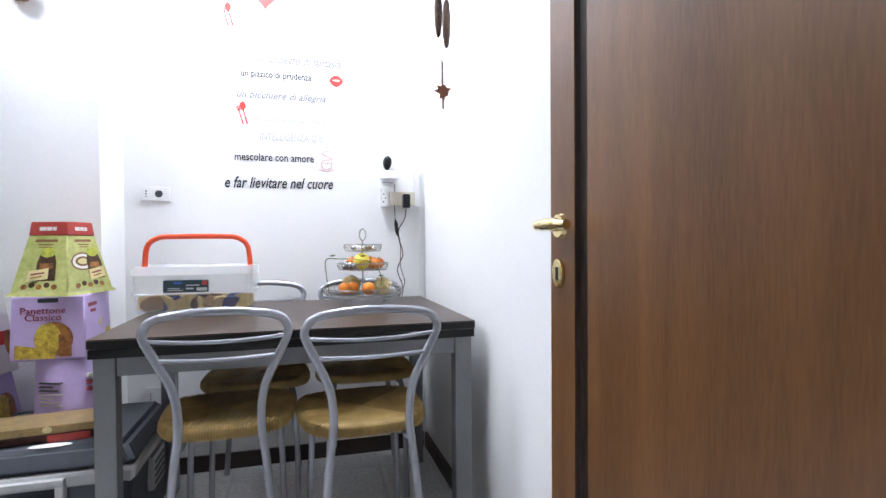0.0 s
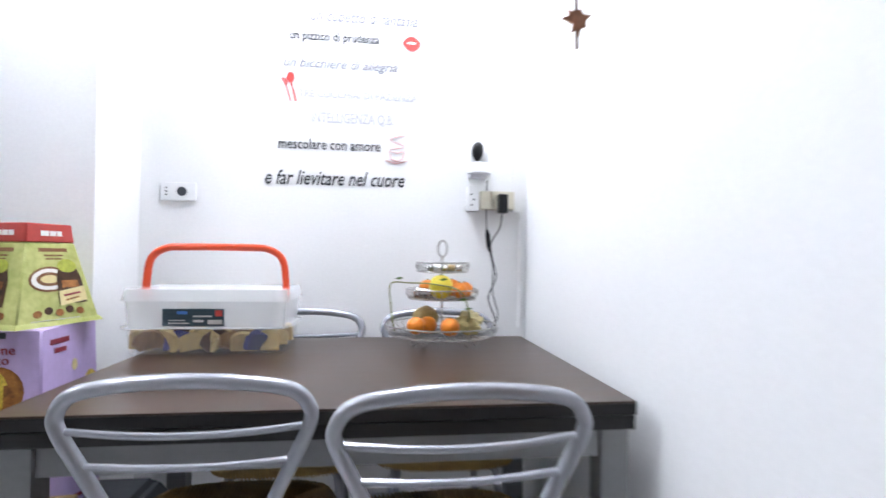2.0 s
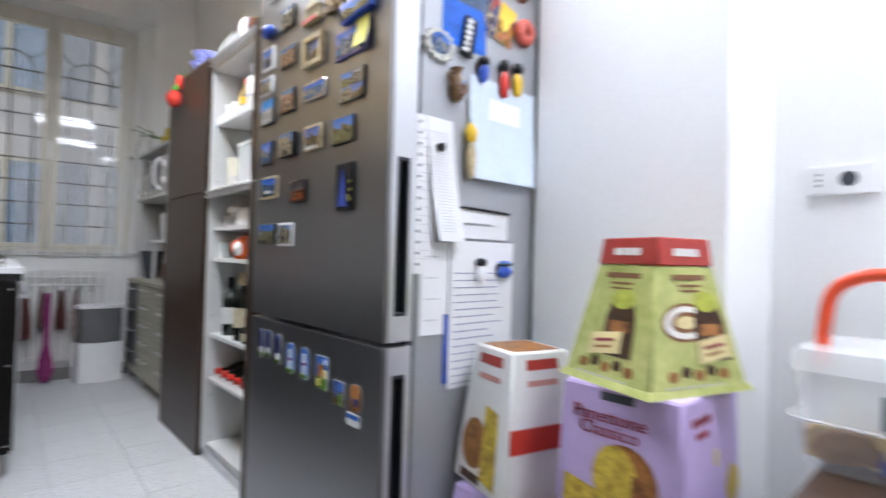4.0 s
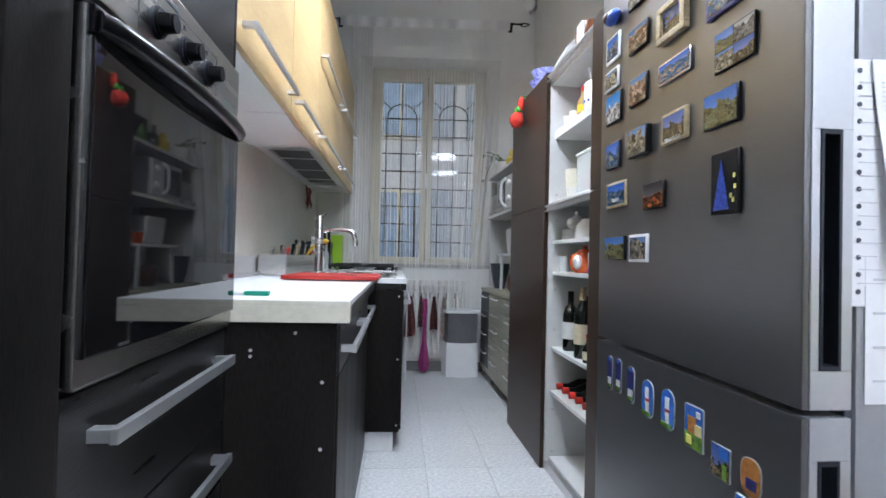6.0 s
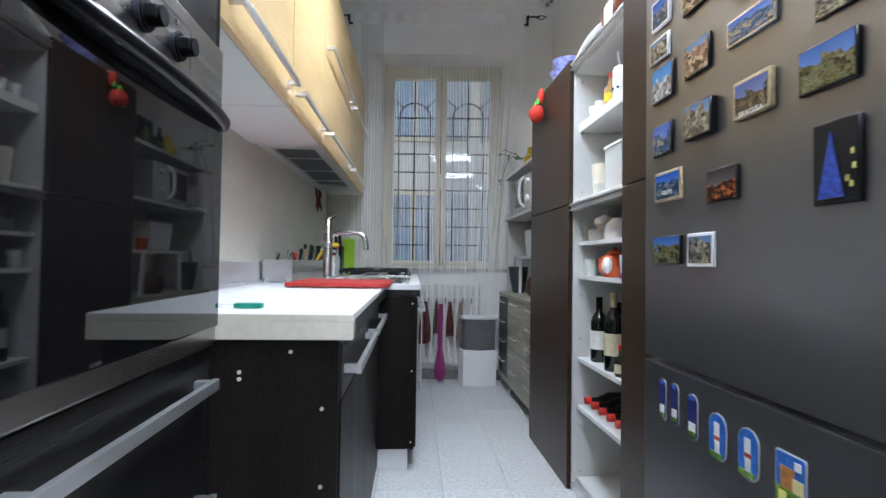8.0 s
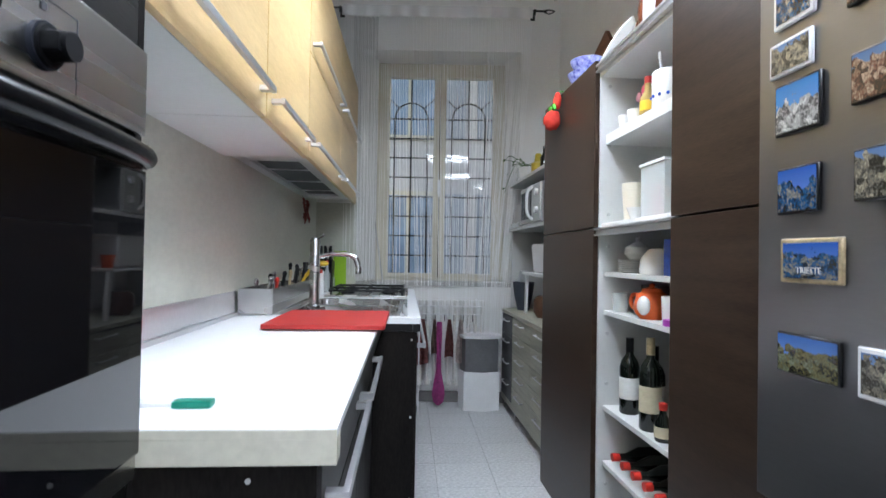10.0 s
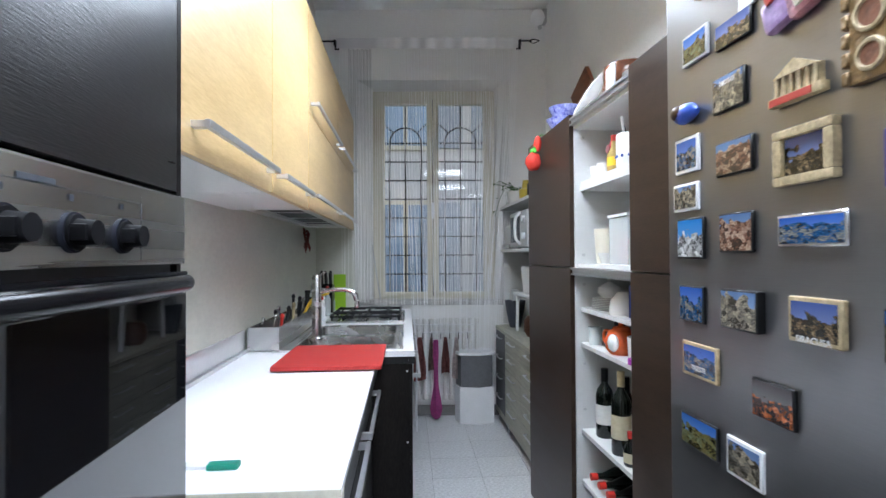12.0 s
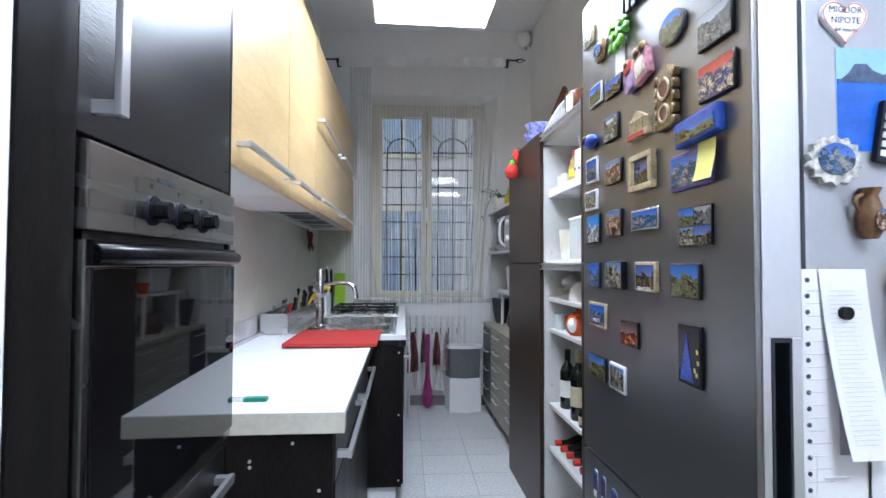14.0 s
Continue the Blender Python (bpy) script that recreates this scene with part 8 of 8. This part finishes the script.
part("lid", box(-2.965, -2.795, 2.37, 2.509, S2 + 0.18, S2 + 0.19, 0.002), WHITE_PLASTIC, ab)
part("packet", box(-2.93, -2.88, 2.40, 2.45, S2 + 0.001, S2 + 0.11, 0.006), RED_CARD, ab)
part("packet", box(-2.875, -2.83, 2.41, 2.48, S2 + 0.001, S2 + 0.075, 0.006), CREAM_CER, ab)
vessel("teacup", -3.02, 2.39, S2, [(0.020, 0), (0.036, 0.045), (0.034, 0.045), (0.018, 0.005), (0, 0.005)], CERAMIC, "white teacup on the shelf", "cup")
vessel("glass_jar", -2.74, 2.45, S2, [(0.045, 0), (0.048, 0.13), (0.035, 0.15), (0.035, 0.165), (0, 0.166)], jar_m, "lidded glass jar on the shelf", "jar")
for k in range(7):
    vessel("plate", -3.10, 2.435, S3 + 0.007 * k, [(0.05, 0), (0.072, 0.006), (0.0725, 0.008), (0.05, 0.0035), (0, 0.0035)], CERAMIC, "white plate in a stack on the shelf", "plate", "stacked plates")
vessel("sugar_bowl", -3.09, 2.43, S3 + 0.052, [(0.030, 0), (0.048, 0.022), (0.045, 0.045), (0.018, 0.062), (0.007, 0.068), (0.010, 0.082), (0, 0.088)], CERAMIC, "white lidded sugar bowl on the plates", "bowl")
vessel("white_bowl", -2.93, 2.425, S3, [(0.060, 0), (0.062, 0.02), (0.055, 0.06), (0.030, 0.088), (0, 0.092)], CERAMIC, "white bowl turned upside down", "bowl")
solo("blue_packet", box(-2.83, -2.77, 2.39, 2.46, S3, S3 + 0.12, 0.003), RESIN_BLUE, (-2.80, 2.42, S3), "blue and white paper packet on the shelf", "packet")
tpt = thing("orange_teapot", (-2.95, 2.415, S4), "orange-red teapot with a white painted belly", "teapot")
part("body", lathe([(0.040, 0), (0.058, 0.02), (0.062, 0.05), (0.050, 0.085), (0.035, 0.095)], (-2.95, 2.415, S4), 24), TERRA, tpt)
part("lid", lathe([(0.036, 0), (0.030, 0.010), (0.008, 0.016), (0.010, 0.026), (0, 0.03)], (-2.95, 2.415, S4 + 0.095), 18), TERRA, tpt)
part("belly", ball((-2.925, 2.372, S4 + 0.048), 0.032, 0.020, 0.034, 14), CERAMIC, tpt, "white painted belly")
part("handle", tube(smooth_path([(-3.005, 2.405, S4 + 0.078), (-3.055, 2.395, S4 + 0.075), (-3.06, 2.395, S4 + 0.035), (-3.005, 2.405, S4 + 0.02)]), 0.0075, 8), TERRA, tpt)
for k, (x, y) in enumerate(((-3.13, 2.50), (-3.06, 2.52), (-2.90, 2.55))):
    vessel("dark_tin", x, y, S4, [(0.032, 0), (0.032, 0.11), (0, 0.112)], (BLACK_PLASTIC, CHOC_PRINT, DARK_GREY)[k], "small dark storage tin behind the teapot", "tin", "dark tins")
vessel("drinking_glass", -3.17, 2.40, S4, [(0.026, 0), (0.030, 0.075), (0.028, 0.075), (0.024, 0.004), (0, 0.004)], jar_m, "clear drinking glass on the shelf", "glass")
vessel("white_mug", -2.80, 2.41, S4, [(0.034, 0), (0.038, 0.09), (0.035, 0.09), (0.031, 0.006), (0, 0.006)], CERAMIC, "white mug beside the teapot", "mug")
solo("purple_lid", lathe([(0.03, 0), (0.03, 0.02), (0, 0.022)], (-2.76, 2.385, S4), 16), mat("purple_plastic", (0.35, 0.05, 0.35), 0.4), (-2.76, 2.385, S4), "small purple plastic lid on the shelf", "lid")


def wine(x, y, z, h, label_m, cap_m, label="dark wine bottle standing on the shelf"):
    k = h / 0.30
    w = thing("wine_bottle", (x, y, z), label, "bottle", group="wine bottles")
    part("glass", lathe([(0.034, 0), (0.037, 0.006), (0.037, 0.185 * k), (0.030, 0.21 * k), (0.014, 0.235 * k), (0.0135, 0.298 * k), (0.012, 0.30 * k), (0, 0.30 * k)], (x, y, z), 22), WINE, w)
    part("label", lathe([(0.0375, 0), (0.0375, 0.085 * k)], (x, y, z + 0.06 * k), 22), label_m, w)
    part("capsule", lathe([(0.0148, 0), (0.0148, 0.055 * k), (0, 0.056 * k)], (x, y, z + 0.246 * k), 14), cap_m, w)


wine(-3.125, 2.42, S5, 0.285, LABEL_W, BLACK_PLASTIC, "dark wine bottle with a white label")
wine(-3.03, 2.47, S5, 0.27, LABEL_W, WINE, "dark wine bottle with a torn pale label")
wine(-2.935, 2.405, S5, 0.315, LABEL_C, RESIN_BEIGE, "dark wine bottle with a cream label")
wine(-2.96, 2.55, S5, 0.30, LABEL_W, BLACK_PLASTIC)
wine(-2.86, 2.50, S5, 0.31, LABEL_W, BLACK_PLASTIC)
wine(-2.76, 2.46, S5, 0.30, LABEL_C, BLACK_PLASTIC)
sbt = vessel("soy_bottle", -2.825, 2.392, S5, [(0.024, 0), (0.027, 0.006), (0.027, 0.06), (0.012, 0.085), (0.011, 0.10)], WINE, "small dark sauce bottle with a red cap", "bottle")
part("cap", lathe([(0.013, 0), (0.014, 0.022), (0, 0.024)], (-2.825, 2.392, S5 + 0.10), 12), RED_M, sbt)
part("label", lathe([(0.0275, 0), (0.0275, 0.035)], (-2.825, 2.392, S5 + 0.014), 18), LABEL_C, sbt)
for k in range(6):
    x = -3.16 + 0.085 * k
    z = S6 + 0.037
    w = thing("lying_bottle", (x, 2.5, S6), "dark bottle lying flat with a red cap", "bottle", group="lying bottles")
    bm = lathe([(0.034, 0), (0.036, 0.006), (0.036, 0.16), (0.014, 0.215), (0.0135, 0.245)], (0, 0, 0), 18)
    bmesh.ops.transform(bm, matrix=Matrix.Translation((x, 2.64, z)) @ Matrix.Rotation(radians(90), 4, "X"), verts=bm.verts)
    part("glass", bm, WINE, w)
    bm = lathe([(0.0155, 0), (0.0155, 0.028), (0, 0.029)], (0, 0, 0), 14)
    bmesh.ops.transform(bm, matrix=Matrix.Translation((x, 2.398, z)) @ Matrix.Rotation(radians(90), 4, "X"), verts=bm.verts)
    part("cap", bm, RED_M if k != 5 else YEL_M, w)

# on top of the tall cabinet
BLUEGL = mat("blue_patterned_glass", (0.30, 0.32, 0.54), 0.15, vary=0.8, scale=45, bump=0.05, dark=(0.015, 0.02, 0.26))
bowlp = [(0.03, 0), (0.045, 0.01), (0.085, 0.085), (0.081, 0.085), (0.04, 0.015), (0, 0.012)]
TT, TM = 2.006, 1.988  # tops of the door bays and of the open bay
vessel("blue_bowl", -3.57, 2.41, TT + 0.045, bowlp, BLUEGL, "blue patterned glass bowl nested on another", "bowl", "blue bowls")
vessel("blue_bowl", -3.59, 2.41, TT, [(0.04, 0), (0.06, 0.02), (0.09, 0.075), (0.086, 0.075), (0.05, 0.02), (0, 0.015)], BLUEGL, "blue patterned glass bowl on the tall cabinet", "bowl", "blue bowls")
bm = lathe([(0.055, 0), (0.110, 0.012), (0.125, 0.03), (0.122, 0.034), (0.10, 0.018), (0, 0.008)], (0, 0, 0), 28, wob=0.03)
bmesh.ops.transform(bm, matrix=Matrix.Translation((-3.31, 2.455, TT + 0.085)) @ Euler((radians(55), 0, radians(-20))).to_matrix().to_4x4(), verts=bm.verts)
solo("serving_plate", bm, CERAMIC, (-3.31, 2.455, TT), "white scalloped serving plate leaning on the cabinet", "plate")
bm = prism([(-4.65, 2.538), (-4.36, 2.66), (-4.26, 2.533), (-4.55, 2.411)], "y", 2.822, 2.8495, 0.004)
solo("wooden_panel", bm, mat("reddish_wood", (0.24, 0.09, 0.04), 0.5, vary=0.4, scale=8, stretch=(1, 1, 6)), (-4.45, 2.849, 2.411), "reddish wooden panel hung tilted on the plaster wall", "wall panel")
jg = vessel("brown_pot", -2.91, 2.43, TM, [(0.06, 0), (0.085, 0.03), (0.09, 0.085), (0.085, 0.115), (0.08, 0.115), (0.08, 0.02), (0, 0.015)], mat("brown_glaze", (0.14, 0.05, 0.025), 0.2, vary=0.3, scale=12), "brown glazed clay pot on the cabinet top", "pot")
part("handle", tube(smooth_path([(-2.99, 2.41, TM + 0.10), (-3.04, 2.40, TM + 0.09), (-3.04, 2.40, TM + 0.05), (-2.995, 2.41, TM + 0.035)]), 0.009, 8), bpy.data.materials["brown_glaze"], jg)
solo("white_packet", box(-2.86, -2.79, 2.325, 2.332, TM, TM + 0.08, 0.002), PAPER, (-2.825, 2.328, TM), "white paper label leaning on the clay pot", "paper")
vessel("white_dish", -2.78, 2.46, TM, [(0.05, 0), (0.10, 0.05), (0.097, 0.05), (0.05, 0.006), (0, 0.006)], CERAMIC, "white oven dish on the cabinet top", "dish")
mt = thing("pepper_ornament", (-3.66, 2.28, 1.83), "red felt pepper ornament with green leaves hung on the door", "ornament")
FELT_R = mat("red_felt", (0.60, 0.04, 0.025), 0.85, vary=0.2, scale=30, fine=200, bump=0.3)
FELT_G = mat("green_felt", (0.08, 0.42, 0.04), 0.85, vary=0.2, scale=30, bump=0.3)
part("pepper", ball((-3.665, 2.268, 1.875), 0.055, 0.040, 0.048, 18, rough=0.15), FELT_R, mt)
part("pepper", ball((-3.64, 2.285, 1.965), 0.022, 0.020, 0.042, 14, rough=0.15), FELT_R, mt)
for s in (-1, 1):
    part("leaf", tube(smooth_path([(-3.655, 2.27, 1.92), (-3.655 + 0.03 * s, 2.262, 1.94), (-3.655 + 0.045 * s, 2.265, 1.915)]), [0.010] * 7 + [0.007] * 6, 8, flat=0.5), FELT_G, mt)
part("loop", tube(smooth_path([(-3.645, 2.295, 1.99), (-3.645, 2.302, 2.012), (-3.645, 2.325, 2.010)]), 0.002, 6), FELT_G, mt)

# ---- wall shelves and what stands on them ----
for z in (1.408, 1.765):
    shf = thing("wall_shelf", (-4.66, 2.64, z), "white wall shelf beside the window", "shelf", group="wall shelves")
    part("board", box(-5.34, -3.945, 2.425, 2.849, z, z + 0.022, 0.002), SHELF_WHITE, shf)
    for x in (-5.2, -4.2):
        part("bracket", prism([(2.849, z - 0.001), (2.60, z - 0.001), (2.60, z - 0.012), (2.835, z - 0.12), (2.849, z - 0.12)], "x", x - 0.008, x + 0.008), LIGHT_GREY, shf)
setting("wall_side_panel", box(-5.358, -5.342, 2.46, 2.849, 0.80, 1.76, 0.002), SHELF_WHITE, "white upright panel carrying the wall shelves", "panel")
mw = thing("microwave", (-4.70, 2.62, 1.43), "silver microwave oven with a white curved handle", "microwave")
part("body", box(-4.97, -4.46, 2.455, 2.82, 1.440, 1.705, 0.008), ALU, mw)
part("door", box(-4.965, -4.60, 2.437, 2.454, 1.445, 1.700, 0.004), LIGHT_GREY, mw)
part("door_glass", box(-4.94, -4.66, 2.433, 2.4375, 1.475, 1.67, 0.002), BLACK_GLASS, mw)
part("handle", tube(smooth_path([(-4.63, 2.437, 1.46), (-4.625, 2.40, 1.50), (-4.625, 2.393, 1.57), (-4.625, 2.40, 1.65), (-4.63, 2.437, 1.69)]), 0.011, 8), WHITE_PLASTIC, mw, "white curved handle")
part("control_panel", box(-4.597, -4.465, 2.440, 2.454, 1.445, 1.700, 0.003), LIGHT_GREY, mw)
for z in (1.64, 1.52):
    part("dial", tube([(-4.53, 2.440, z), (-4.53, 2.420, z)], [0.024, 0.021], 18), WHITE_PLASTIC, mw)
for x in (-4.92, -4.51):
    part("foot", tube([(x, 2.50, 1.43), (x, 2.50, 1.441)], 0.014, 10), BLACK_PLASTIC, mw)
solo("grey_book_box", box(-5.30, -5.06, 2.47, 2.75, 1.431, 1.62, 0.006), LIGHT_GREY, (-5.18, 2.6, 1.431), "grey storage box on the wall shelf", "storage box")
solo("baking_tray", box(-5.34, -5.04, 2.44, 2.468, 1.431, 1.47, 0.004), STEEL, (-5.19, 2.45, 1.431), "steel baking tray on the wall shelf", "tray")
pl = vessel("plant_pot", -5.10, 2.52, 1.788, [(0.055, 0), (0.075, 0.10), (0.078, 0.11), (0.072, 0.11), (0.06, 0.09), (0, 0.09)], CERAMIC, "white pot with a trailing green plant", "plant")
rng = random.Random(3)
for k in range(9):
    a = rng.uniform(2.6, 5.6)
    d = Vector((math.cos(a), math.sin(a), 0))
    ln = rng.uniform(0.10, 0.22)
    droop = rng.uniform(-0.20, 0.06) if k % 2 else rng.uniform(0.04, 0.12)
    base = Vector((-5.10, 2.52, 1.885))
    pts = smooth_path([base, base + d * ln * 0.4 + Vector((0, 0, 0.06)), base + d * ln * 0.75 + Vector((0, 0, 0.04 + droop * 0.4)), base + d * ln + Vector((0, 0, droop))], 3)
    part("stalk", tube(pts, 0.002, 5), LEAF, pl)
    for j in range(2, len(pts), 2):
        p = pts[j]
        s = Vector((-d.y, d.x, 0)) * (0.018 if j % 4 else -0.018)
        bm = B()
        vs = [bm.verts.new(q) for q in (p, p + s + d * 0.012, p + s * 1.9 + d * 0.03 + Vector((0, 0, -0.014)), p + d * 0.026 + Vector((0, 0, 0.004)))]
        bm.faces.new(vs)
        bmesh.ops.solidify(bm, geom=bm.faces[:], thickness=0.001)
        part("leaf", bm, LEAF, pl)
solo("dark_picture", box(-4.86, -4.64, 2.66, 2.68, 1.788, 2.06, 0.004), BLACK_PLASTIC, (-4.75, 2.67, 1.788), "dark framed picture leaning on the shelf", "picture")
vessel("yellow_jar", -4.80, 2.52, 1.788, [(0.045, 0), (0.05, 0.06), (0.05, 0.09), (0.03, 0.10), (0.02, 0.16), (0, 0.162)], mat("yellow_glaze", (0.50, 0.38, 0.04), 0.3, vary=0.3), "yellow labelled bottle on the shelf", "bottle")
for k, (x, m) in enumerate(((-4.68, WINE), (-4.60, WINE), (-4.50, LEAF), (-4.38, WINE), (-4.25, BROWN_FRUIT))):
    vessel("shelf_bottle", x, 2.53 + 0.03 * (k % 2), 1.788, [(0.028, 0), (0.03, 0.005), (0.03, 0.11), (0.012, 0.14), (0.012, 0.19 - 0.02 * (k % 3)), (0, 0.192 - 0.02 * (k % 3))], m, "dark oil bottle on the upper shelf", "bottle", "bottles on the shelf")
stl = thing("white_stand", (-4.68, 2.6, 0.79), "small white plastic stand on the drawer unit", "stand")
part("top", box(-4.98, -4.40, 2.46, 2.76, 1.075, 1.095, 0.006), WHITE_PLASTIC, stl)
for x, s in ((-4.95, -1), (-4.43, 1)):
    for y in (2.48, 2.73):
        part("leg", prism([(x - 0.02, 1.075), (x + 0.02, 1.075), (x + 0.02 + 0.03 * s, 0.7905), (x - 0.01 + 0.03 * s, 0.7905)], "y", y, y + 0.018), WHITE_PLASTIC, stl)
solo("white_container", frustum((-4.82, -4.55, 2.50, 2.72), (-4.85, -4.52, 2.49, 2.73), 1.096, 1.30, bevel=0.01), WHITE_PLASTIC, (-4.69, 2.6, 1.096), "white tapered container on the stand", "container")
vessel("orange_cup", -4.46, 2.52, 1.096, [(0.03, 0), (0.04, 0.08), (0.037, 0.08), (0.027, 0.006), (0, 0.006)], TERRA, "orange cup on the white stand", "cup")
vessel("grey_pot", -5.17, 2.52, 0.791, [(0.045, 0), (0.07, 0.11), (0.085, 0.22), (0.08, 0.22), (0.06, 0.10), (0, 0.02)], DARK_GREY, "dark grey tapered pot on the drawer unit", "pot")
solo("steel_grater", frustum((-5.20, -5.11, 2.48, 2.55), (-5.185, -5.125, 2.49, 2.54), 1.012, 1.10, bevel=0.004), ALU, (-5.155, 2.515, 1.012), "steel kitchen tool in the grey pot", "kitchen tool")
vessel("brown_jar", -4.66, 2.55, 0.791, [(0.06, 0), (0.085, 0.04), (0.085, 0.12), (0.06, 0.15), (0.055, 0.15), (0, 0.14)], mat("brown_clay", (0.10, 0.045, 0.025), 0.4, vary=0.3), "brown clay jar under the white stand", "jar")


# ---- floor tiles, one by one ----
P = 0.31
tile_mesh = finish(box(-P / 2 + 0.0012, P / 2 - 0.0012, -P / 2 + 0.0012, P / 2 - 0.0012, -0.006, 0.0, 0.0008, seg=1), "tile", TILE)
for i in range(-9, 16):
    for j in range(-8, 6):
        c = Matrix.Translation((-3.575, 1.748, 0)) @ Matrix.Rotation(radians(-1.3), 4, "Z") @ Vector((i * P + P / 2, j * P + P / 2, 0))
        if -5.5 < c.x < 0.5 and 0.2 < c.y < 2.95 and not (c.x < -2.3 and c.y < 0.75):
            t = new("tile", tile_mesh)
            t.parent = floor
            t.matrix_world = Matrix.Translation(c) @ Matrix.Rotation(radians(-1.3), 4, "Z")
